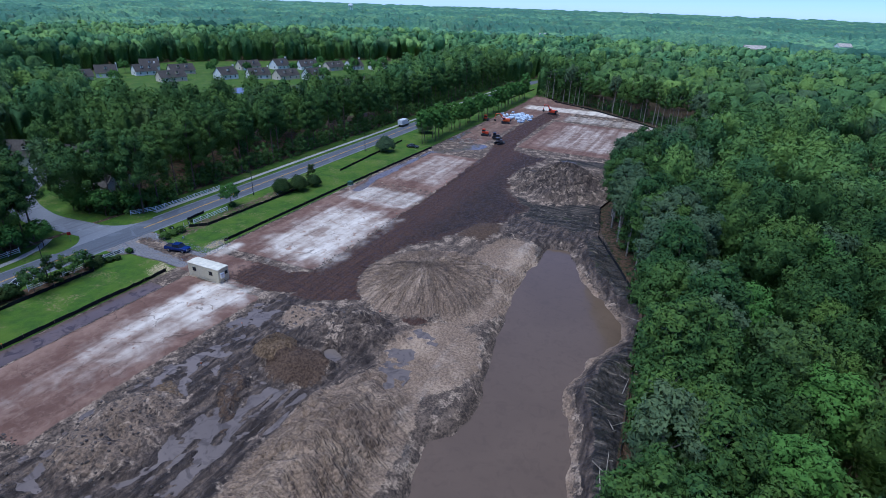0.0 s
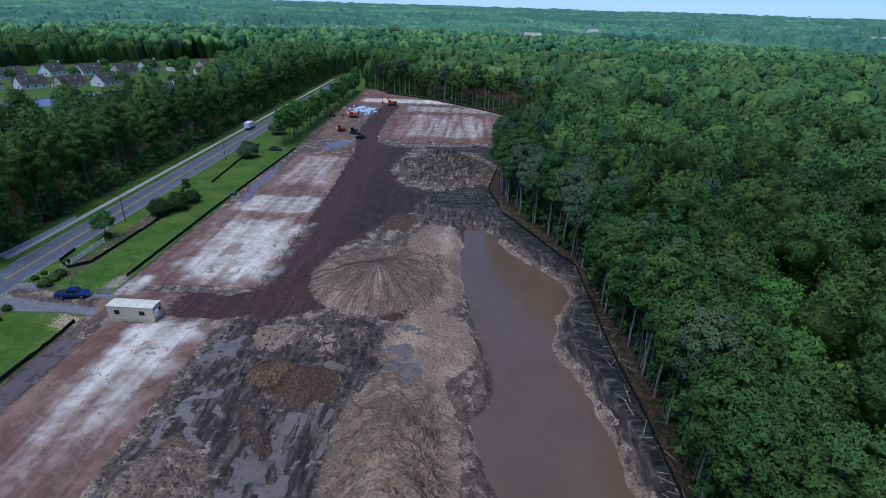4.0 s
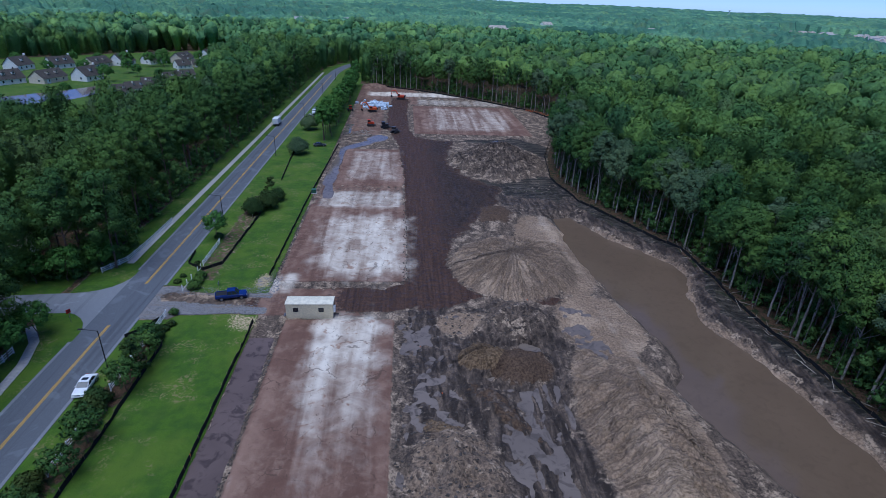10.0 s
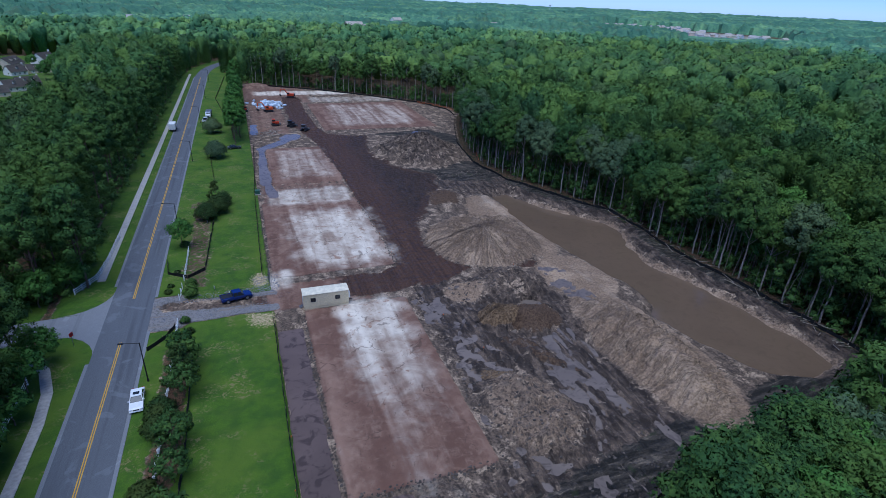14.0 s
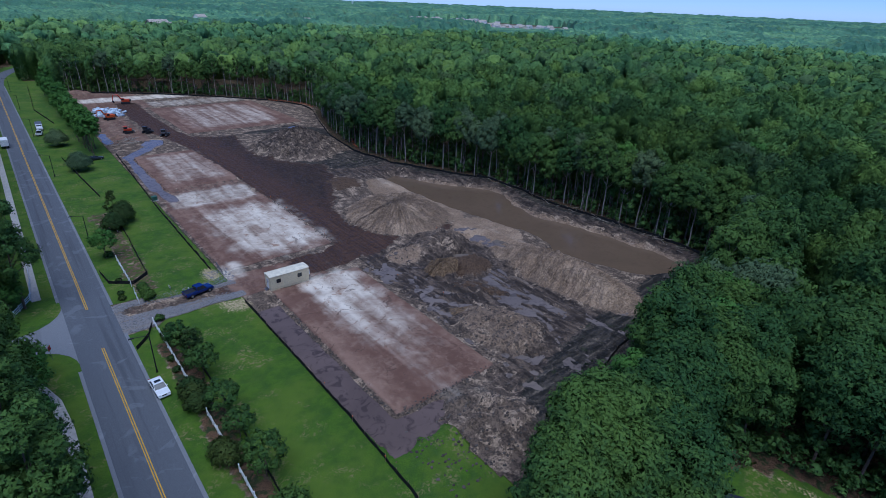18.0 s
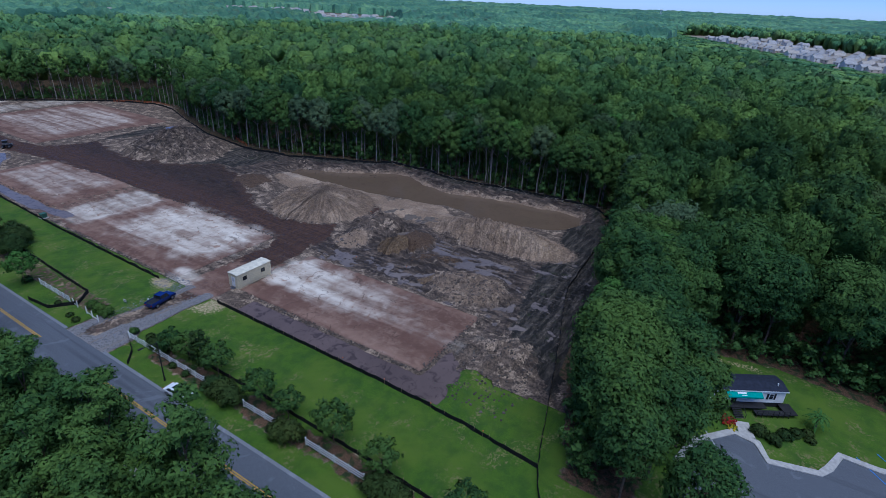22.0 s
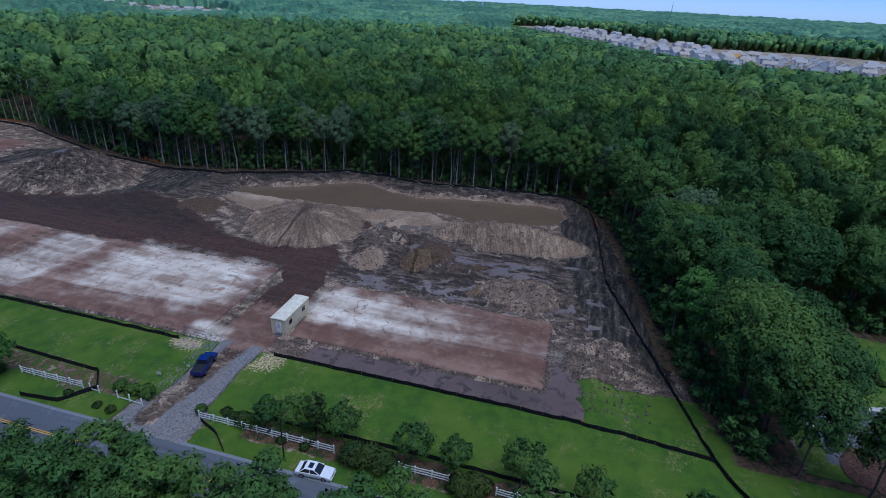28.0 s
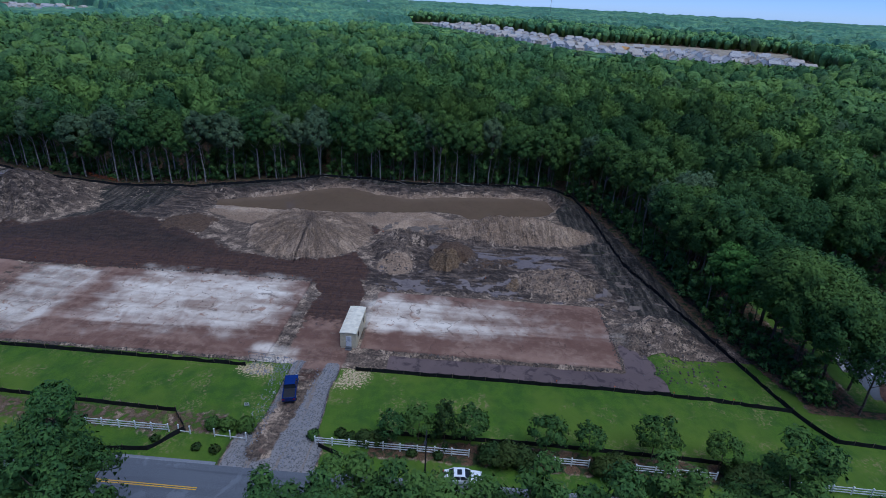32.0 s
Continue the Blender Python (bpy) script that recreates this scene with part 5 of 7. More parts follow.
def understory():
    """Low leafy growth between the trunks at the wood's edge."""
    c, r = [], []
    for x, y in walk_edge(east_edge, 2.3, 2, 3.6, 3.0):
        h = rng.uniform(1.0, 4.5)
        for k in range(3):
            c.append((x + rng.normal(0, 0.7), y + rng.normal(0, 0.7), h * (0.3 + 0.35 * k)))
            r.append(rng.uniform(0.7, 1.3))
    for x, y in walk_edge(east_edge, 3.2, 2, 8.0, 4.0):
        for k in range(5):
            c.append((x + rng.normal(0, 1.0), y + rng.normal(0, 1.0), 1.2 + 1.5 * k))
            r.append(rng.uniform(1.0, 1.7))
    for x, y in walk_edge(CLEARING[0:5], 2.0, 2, 1.8, 2.4):
        h = rng.uniform(1.5, 7.5)
        for k in range(5):
            c.append((x + rng.normal(0, 0.7), y + rng.normal(0, 0.7), h * (0.15 + 0.22 * k)))
            r.append(rng.uniform(0.7, 1.3))
    for x, y in walk_edge([(-133, 400), (-133, 92)], 2.6, 3, 0.8, 2.6):
        for k in range(rng.integers(2, 5)):
            c.append((x + rng.normal(0, 0.8), y + rng.normal(0, 0.8), 0.8 + 1.5 * k))
            r.append(rng.uniform(0.9, 1.7))
    for x, y in walk_edge([(-134, 62), (-134, -20)], 2.8, 2, 0.5, 3.0):
        for k in range(rng.integers(2, 4)):
            c.append((x + rng.normal(0, 0.8), y + rng.normal(0, 0.8), 0.8 + 1.4 * k))
            r.append(rng.uniform(0.9, 1.6))
    for x, y in walk_edge([(-59, -58), (-54.5, -42), (-52, -25), (-54, -13), (-62, -6.5)], 1.7, 3, 0.8, 2.0):
        for k in range(rng.integers(2, 6)):
            c.append((x + rng.normal(0, 0.7), y + rng.normal(0, 0.7), 0.6 + 1.4 * k))
            r.append(rng.uniform(0.8, 1.6))
    for x, y in walk_edge(CLEARING[12:19], 2.2, 3, 3.0, 3.0):
        for k in range(rng.integers(1, 5)):
            c.append((x + rng.normal(0, 0.9), y + rng.normal(0, 0.9), 0.7 + 1.5 * k))
            r.append(rng.uniform(0.9, 1.6))
    for line in (east_edge, CLEARING[1:5], CLEARING[12:19]):
        for x, y in walk_edge(line, 1.6, 1, 3.2, 3.0):
            lush = float(fbm(np.array([x * 0.16]), np.array([y * 0.16]), 91, 2)[0])
            if lush < 0.5:
                continue
            for k in range(int(3 + 20 * (lush - 0.5))):
                c.append((x + rng.normal(0, 1.0), y + rng.normal(0, 1.0), 1.0 + 1.7 * k))
                r.append(rng.uniform(0.9, 1.7))
    for x, y in walk_edge([(-130, 101), (-134, 85), (-152, 83)], 1.9, 3, 0.8, 2.2):
        for k in range(rng.integers(2, 5)):
            c.append((x + rng.normal(0, 0.7), y + rng.normal(0, 0.7), 0.6 + 1.4 * k))
            r.append(rng.uniform(0.9, 1.6))
    bm = bmesh.new()
    for line, gap_, n in ((east_edge, 3.0, 3), (CLEARING[1:5], 3.2, 3), (CLEARING[12:19], 3.0, 2)):
        for x, y in walk_edge(line, gap_, n, 2.5, 3.0):
            h, k = rng.uniform(7, 13), rng.uniform(0.06, 0.14)
            dx, dy = rng.normal(0, 0.9, 2)
            tube(bm, (x, y, -0.2), (x + dx * 0.4, y + dy * 0.4, h * 0.5), k, k * 0.8, 5)
            tube(bm, (x + dx * 0.4, y + dy * 0.4, h * 0.5), (x + dx, y + dy, h), k * 0.8, k * 0.5, 5)
    tagged(part("slender_trunks", bm, BARK_MID), "many slender pale trunks inside the wood's edge", "trunks", kind="stuff")
    v, f, n = leaf_cloud(rng, np.array(c), np.array(r), 18, 0.42, 0.72, plain=True)
    # The lightened tint lifts the deep shade under the edge trees.
    tagged(new("undergrowth", mesh_np("undergrowth", v, f, LEAF_MIDDLE, normals=n)), "leafy green undergrowth beneath the edge trees", "undergrowth", kind="stuff")


understory()


# ---- materials of things ----
WHITE = simple("white_paint", (0.78, 0.78, 0.76), 0.5, spread=0.08)
CREAM = simple("cream_metal_siding", (0.68, 0.60, 0.40), 0.5, spread=0.08)
ROOF_PALE = simple("pale_sheet_roof", (0.74, 0.67, 0.50), 0.55, spread=0.1, scale=1.2)
GLASS = simple("dark_window_glass", (0.02, 0.025, 0.03), 0.08, spread=0.05, spec=0.6)
SHUTTER = simple("black_shutter", (0.012, 0.012, 0.014), 0.6)
BLUE_CAR = simple("blue_car_paint", (0.015, 0.035, 0.17), 0.22, 0.3, 0.06, spec=0.6)
WHITE_CAR = simple("white_car_paint", (0.76, 0.77, 0.78), 0.25, spread=0.04, spec=0.5)
GREY_CAR = simple("dark_grey_car_paint", (0.045, 0.05, 0.055), 0.3, 0.3, 0.06, spec=0.5)
RUBBER = simple("black_rubber", (0.018, 0.018, 0.018), 0.9)
RIM = simple("alloy_rim", (0.42, 0.43, 0.45), 0.35, 0.8)
RED_LAMP = simple("red_lamp_glass", (0.35, 0.01, 0.01), 0.2)
CLEAR_LAMP = simple("clear_lamp_glass", (0.6, 0.62, 0.65), 0.15)
BLACK_TRIM = simple("black_plastic", (0.02, 0.02, 0.022), 0.6)
ORANGE = simple("orange_machine_paint", (0.62, 0.11, 0.025), 0.45, spread=0.15)
RED_MACHINE = simple("red_orange_machine_paint", (0.55, 0.065, 0.02), 0.5, spread=0.15)
STEEL = simple("grey_steel", (0.20, 0.20, 0.21), 0.5, 0.6, 0.2)
DARK_STEEL = simple("dark_steel", (0.045, 0.045, 0.048), 0.55, 0.5, 0.2)
FABRIC = simple("black_silt_fabric", (0.011, 0.012, 0.012), 0.9, spread=0.3, scale=1.5)
WOOD_STAKE = simple("weathered_stake", (0.22, 0.16, 0.10), 0.9)
ORANGE_NET = simple("orange_safety_net", (0.60, 0.13, 0.03), 0.8)
ROOF_DARK = simple("charcoal_shingles", (0.082, 0.070, 0.056), 0.9, spread=0.25, scale=1.5)
ROOF_NAVY = simple("navy_shingles", (0.022, 0.026, 0.042), 0.85, spread=0.2, scale=1.5)
ROOF_TAN = simple("tan_shingles", (0.47, 0.41, 0.33), 0.9, spread=0.2, scale=0.6)
ROOF_GREY = simple("grey_shingles", (0.44, 0.41, 0.37), 0.9, spread=0.2, scale=0.6)
SIDING = simple("white_siding", (0.86, 0.82, 0.74), 0.7, spread=0.06, scale=0.8)
SIDING_TAN = simple("beige_siding", (0.74, 0.62, 0.46), 0.7, spread=0.08, scale=0.8)
SIDING_BLUE = simple("pale_blue_siding", (0.60, 0.63, 0.62), 0.7, spread=0.08, scale=0.8)
SHEATHING = simple("bare_timber_sheathing", (0.62, 0.33, 0.10), 0.8, spread=0.12, scale=0.8)
TEAL = simple("teal_awning_cloth", (0.008, 0.30, 0.245), 0.7, spread=0.08)
DECK = simple("black_stained_deck", (0.022, 0.021, 0.022), 0.7, spread=0.2)
GREEN_BOX = simple("green_utility_paint", (0.05, 0.12, 0.08), 0.5)
PIPE_BLUE = simple("pale_blue_wrapping", (0.62, 0.70, 0.76), 0.6, spread=0.12, scale=1.0)
SOIL_CLOD = simple("dried_clods", (0.10, 0.082, 0.068), 0.95, spread=0.35, scale=1.0)
STONES = simple("crushed_stone", (0.21, 0.21, 0.225), 0.9, spread=0.3, scale=2.0)
RED_FLOWERS = foliage("red_flowers", (0.20, 0.008, 0.012), (0.36, 0.015, 0.02), (0.42, 0.03, 0.03), 1.0)
YELLOW_FLOWERS = foliage("yellow_flowers", (0.38, 0.30, 0.01), (0.55, 0.42, 0.02), (0.6, 0.5, 0.05), 1.0)
MULCH = simple("brown_mulch", (0.085, 0.045, 0.03), 0.95, spread=0.35, scale=3.0)
BLUE_LINE = simple("blue_bay_paint", (0.05, 0.20, 0.55), 0.7)


def prism(bm, outline, width, axis_y=0.0, taper=None):
    """Extrudes a side outline (x, z) across y; taper narrows the upper points."""
    rows_ = []
    for s in (-1, 1):
        rows_.append([bm.verts.new((px, axis_y + s * width / 2 * (taper(pz) if taper else 1), pz)) for px, pz in outline])
    n = len(outline)
    for k in range(n):
        bm.faces.new((rows_[0][k], rows_[0][(k + 1) % n], rows_[1][(k + 1) % n], rows_[1][k]))
    bm.faces.new(rows_[0])
    bm.faces.new(rows_[1])
    return bm


def soft_prism(outline, width, taper=None, bevel=0.05):
    bm = bmesh.new()
    prism(bm, outline, width, 0.0, taper)
    bmesh.ops.recalc_face_normals(bm, faces=bm.faces)
    bmesh.ops.bevel(bm, geom=list(bm.edges), offset=bevel, segments=2, affect="EDGES", profile=0.6)
    return bm


# ---- vehicles ----
def add_wheel(parent, x, y, r=0.34, w=0.24, name="wheel"):
    s = 1 if y > 0 else -1
    wheel = part(name, one(tube, (x, y - s * 0.03, r), (x, y + s * 0.02, r), r * 0.25, sides=10), DARK_STEEL, parent)
    part("tyre", one(tube, (x, y - w / 2, r), (x, y + w / 2, r), r, sides=18), RUBBER, wheel)
    part("rim", one(tube, (x, y + s * (w / 2 - 0.02), r), (x, y + s * (w / 2 + 0.02), r), r * 0.62, sides=12), RIM, wheel)


def car(name, at, turn, label, paint_, kind="sedan", group=""):
    ob = thing(name, at, label, "car" if kind == "sedan" else "pickup truck", group, turn)
    if kind == "sedan":
        L, W, belt, top_ = 4.85, 1.82, 0.92, 1.42
        body = [(-2.42, 0.30), (-2.40, 0.72), (-2.28, 0.92), (-1.55, 0.97), (0.95, 0.95), (2.15, 0.78), (2.40, 0.62), (2.42, 0.30)]
        cabin = [(-1.75, 0.94), (-1.05, top_), (0.15, top_), (1.05, 0.92)]
        wheels = (-1.45, 1.45)
    else:
        L, W, belt, top_ = 5.75, 1.98, 1.12, 1.88
        body = [(-2.87, 0.52), (-2.87, 1.18), (-0.55, 1.18), (1.25, 1.16), (2.62, 1.06), (2.85, 0.90), (2.87, 0.50)]
        cabin = [(-0.70, 1.14), (-0.55, top_), (0.75, top_), (1.45, 1.13)]
        wheels = (-1.75, 1.85)
    wide = lambda z: 1.0 if z > 0.5 else 0.94
    part("body", soft_prism(body, W, wide, 0.07), paint_, ob, smooth=True)
    narrow = lambda z: 0.95 if z < belt + 0.1 else 0.78
    part("window", soft_prism(cabin, W, narrow, 0.04), GLASS, ob, "dark tinted glass")
    x0, x1 = cabin[1][0], cabin[2][0]
    part("roof", one(box, (x1 - x0 + 0.22, W * 0.79, 0.06), ((x0 + x1) / 2, 0, top_ + 0.01), 0, 0.025), paint_, ob)
    for s in (-1, 1):
        part("pillar", one(tube, (cabin[3][0] - 0.05, s * W * 0.47, cabin[3][1]), (x1 + 0.04, s * W * 0.39, top_), 0.045, sides=6), paint_, ob)
        part("pillar", one(tube, (cabin[0][0] + 0.05, s * W * 0.47, cabin[0][1]), (x0 - 0.04, s * W * 0.39, top_), 0.06, sides=6), paint_, ob)
        part("pillar", one(tube, ((x0 + x1) / 2 + 0.1, s * W * 0.475, belt), ((x0 + x1) / 2 + 0.05, s * W * 0.392, top_), 0.04, sides=6), paint_, ob)
        part("headlight", one(box, (0.12, 0.36, 0.16), (L / 2 - 0.06, s * W * 0.36, belt * 0.76), 0, 0.03), CLEAR_LAMP, ob)
        part("tail_light", one(box, (0.08, 0.30, 0.18), (-L / 2 + 0.02, s * W * 0.38, belt * 0.86), 0, 0.02), RED_LAMP, ob)
        part("mirror", one(box, (0.14, 0.16, 0.12), (cabin[3][0] - 0.35, s * (W / 2 + 0.08), belt + 0.08), 0, 0.03), paint_, ob)
        for wx in wheels:
            add_wheel(ob, wx, s * (W / 2 - 0.11), 0.34 if kind == "sedan" else 0.41)
    part("bumper", one(box, (0.12, W * 0.94, 0.2), (L / 2 + 0.01, 0, 0.42 if kind == "sedan" else 0.6), 0, 0.04), paint_ if kind == "sedan" else RIM, ob)
    part("grille", one(box, (0.05, W * 0.42, 0.16), (L / 2 + 0.0, 0, belt * 0.72), 0, 0.01), BLACK_TRIM, ob)
    if kind == "sedan":
        part("sunroof", one(box, (0.6, 0.85, 0.02), (-0.42, 0, top_ + 0.045), 0, 0.008), GLASS, ob, "tinted sunroof")
    else:
        part("cargo_bed", one(box, (2.0, 1.62, 0.03), (-1.75, 0, 1.20), 0, 0.008), BLACK_TRIM, ob, "black bed liner")
        for s in (-1, 1):
            part("bed_rail", one(box, (2.15, 0.12, 0.14), (-1.75, s * 0.90, 1.22), 0, 0.03), paint_, ob)
        part("tailgate", one(box, (0.10, 1.8, 0.55), (-2.84, 0, 0.98), 0, 0.03), paint_, ob)
    return ob


car("pickup_truck", (-102.2, 77.5, 0.02), 13, "dark blue crew-cab pickup parked on the gravel drive", BLUE_CAR, "pickup")
car("sedan", (-115.9, 51.2, 0.0), -86, "white four-door sedan parked on the grass verge", WHITE_CAR)
car("sedan", (-101.5, 192.5, 0.0), 10, "dark grey car parked on the mown grass", GREY_CAR)
car("pickup_truck", (-113.0, 242.5, 0.0), 80, "white pickup parked at the far site entrance", WHITE_CAR, "pickup")


def lorry(name, at, turn, label, length, box_h, box_mat, cab_mat, dump=False):
    ob = thing(name, at, label, "truck", "", turn)
    part("chassis", one(box, (length, 0.9, 0.25), (0, 0, 0.72), 0, 0.02), DARK_STEEL, ob)
    cab = [(0, 0.6), (0, 2.5), (1.2, 2.5), (1.55, 1.6), (2.0, 1.45), (2.1, 0.6)]
    x0 = length / 2 - 2.1
    part("cab", soft_prism([(x0 + px, pz) for px, pz in cab], 2.2, None, 0.07), cab_mat, ob)
    part("windscreen", one(box, (0.05, 1.8, 0.75), (x0 + 1.40, 0, 2.05), 0, 0.01), GLASS, ob)
    if dump:
        bm = soft_prism([(-length / 2, 1.0), (-length / 2 - 0.2, 2.4), (x0 - 0.3, 2.5), (x0 - 0.25, 1.0)], 2.4, None, 0.05)
    else:
        bm = one(box, (x0 + length / 2 - 0.15, 2.4, box_h), ((x0 - length / 2) / 2 - 0.05, 0, 0.95 + box_h / 2), 0, 0.05)
    part("cargo_body", bm, box_mat, ob)
    for s in (-1, 1):
        part("side_window", one(box, (0.8, 0.03, 0.6), (x0 + 0.7, s * 1.11, 2.05), 0, 0.01), GLASS, ob)
        part("headlight", one(box, (0.06, 0.3, 0.2), (x0 + 2.1, s * 0.8, 1.0), 0, 0.02), CLEAR_LAMP, ob)
        for wx in ((-length * 0.32, -length * 0.16, length * 0.36) if dump else (-length * 0.28, length * 0.36)):
            add_wheel(ob, wx, s * 1.0, 0.48, 0.3)
    return ob


lorry("box_truck", (-124.9, 227.5, 0.05), 90, "white box truck stopped on the road shoulder", 7.6, 2.3, WHITE, WHITE_CAR)
lorry("dump_truck", (-112.0, 254, 0.0), -92, "white dump truck with a dark body on the verge", 8.6, 1.5, STEEL, WHITE_CAR, True)


def crawler(ob, length, gauge, h):
    for s in (-1, 1):
        prof = [(-length / 2, h * 0.5), (-length / 2 + h * 0.35, h), (length / 2 - h * 0.35, h), (length / 2, h * 0.5), (length / 2 - h * 0.4, 0), (-length / 2 + h * 0.4, 0)]
        bm = bmesh.new()
        prism(bm, prof, 0.6, s * gauge / 2)
        bmesh.ops.recalc_face_normals(bm, faces=bm.faces)
        bmesh.ops.bevel(bm, geom=list(bm.edges), offset=0.05, segments=1, affect="EDGES")
        track = part("track", bm, DARK_STEEL, ob, "muddy steel crawler track")
        for k in range(10):
            part("track_shoe", one(box, (0.12, 0.64, 0.05), (-length / 2 + h * 0.4 + (length - h * 0.8) * k / 9, s * gauge / 2, h + 0.02)), DARK_STEEL, track)


def excavator(at, turn, label, paint_, reach=0.0):
    ob = thing("excavator", at, label, "excavator", "excavators on the site", turn)
    crawler(ob, 4.2, 2.4, 0.9)
    part("turntable", one(tube, (0, 0, 0.8), (0, 0, 1.15), 0.8, sides=16), DARK_STEEL, ob)
    part("house", one(box, (3.2, 2.6, 1.15), (-0.55, 0, 1.75), 0, 0.12), paint_, ob)
    part("counterweight", one(box, (0.75, 2.7, 1.05), (-2.35, 0, 1.75), 0, 0.2), DARK_STEEL, ob)
    cab = part("cab", soft_prism([(0.2, 1.3), (0.2, 3.0), (1.4, 3.0), (1.65, 2.1), (1.55, 1.3)], 1.0, None, 0.06), paint_, ob)
    cab.location.y = 0.8
    glass = part("cab_window", soft_prism([(0.35, 2.05), (0.35, 2.9), (1.42, 2.9), (1.62, 2.1)], 1.04, None, 0.02), GLASS, ob)
    glass.location.y = 0.8
    a, b, c, d = (1.1, -0.2, 1.9), (3.0, -0.2, 4.7 + reach), (5.0, -0.2, 4.6 + reach), (5.5, -0.2, 1.9 + reach)
    for p, q, r0, r1, n in ((a, b, 0.28, 0.26, "boom"), (b, c, 0.26, 0.2, "boom"), (c, d, 0.2, 0.14, "stick")):
        part(n, one(tube, p, q, r0, r1, 4), paint_, ob)
    part("cylinder", one(tube, (1.5, -0.2, 1.6), (2.9, -0.2, 4.1 + reach), 0.08), STEEL, ob)
    part("cylinder", one(tube, (3.2, -0.2, 4.9 + reach), (4.9, -0.2, 4.8 + reach), 0.07), STEEL, ob)
    part("bucket", soft_prism([(5.3, 2.0 + reach), (5.75, 1.9 + reach), (5.7, 1.1 + reach), (5.1, 0.75 + reach), (4.6, 1.1 + reach), (4.8, 1.3 + reach)], 1.2, None, 0.04), DARK_STEEL, ob).location.y = -0.2
    return ob


excavator((-71, 299, height_at(-71, 299)), 170, "orange-red crawler excavator digging at the far end", RED_MACHINE)
excavator((-85, 261, height_at(-85, 261)), 200, "orange crawler excavator beside the concrete blocks", ORANGE)


def dozer(at, turn, label, paint_):
    ob = thing("bulldozer", at, label, "bulldozer", "", turn)
    crawler(ob, 3.4, 2.0, 0.9)
    part("engine_hood", one(box, (1.7, 1.1, 0.95), (0.75, 0, 1.45), 0, 0.1), paint_, ob)
    part("cab", one(box, (1.2, 1.5, 1.6), (-0.7, 0, 2.05), 0, 0.1), paint_, ob)
    part("cab_window", one(box, (1.24, 1.54, 0.7), (-0.7, 0, 2.35), 0, 0.03), GLASS, ob)
    part("canopy_roof", one(box, (1.4, 1.7, 0.1), (-0.7, 0, 2.9), 0, 0.03), paint_, ob)
    part("blade", soft_prism([(2.2, 0.05), (2.05, 0.5), (2.2, 1.1), (2.3, 1.1), (2.2, 0.5), (2.32, 0.05)], 3.1, None, 0.01), STEEL, ob)
    for s in (-1, 1):
        part("push_arm", one(tube, (0.2, s * 1.35, 0.5), (2.1, s * 1.35, 0.45), 0.09, sides=6), DARK_STEEL, ob)
    part("exhaust", one(tube, (1.0, 0.3, 1.9), (1.0, 0.3, 2.6), 0.05), DARK_STEEL, ob)
    return ob


dozer((-77.5, 226, height_at(-77.5, 226)), 30, "dark tracked loader standing on the haul road", GREY_CAR)
dozer((-73, 217, height_at(-73, 217)), 60, "grey bulldozer parked beside the puddle", STEEL)
dozer((-84, 229.5, height_at(-84, 229.5)), 5, "red-orange bulldozer in the muddy yard", RED_MACHINE)
dozer((-96, 262, height_at(-96, 262)), 100, "red tracked machine by the roadside trees", RED_MACHINE)


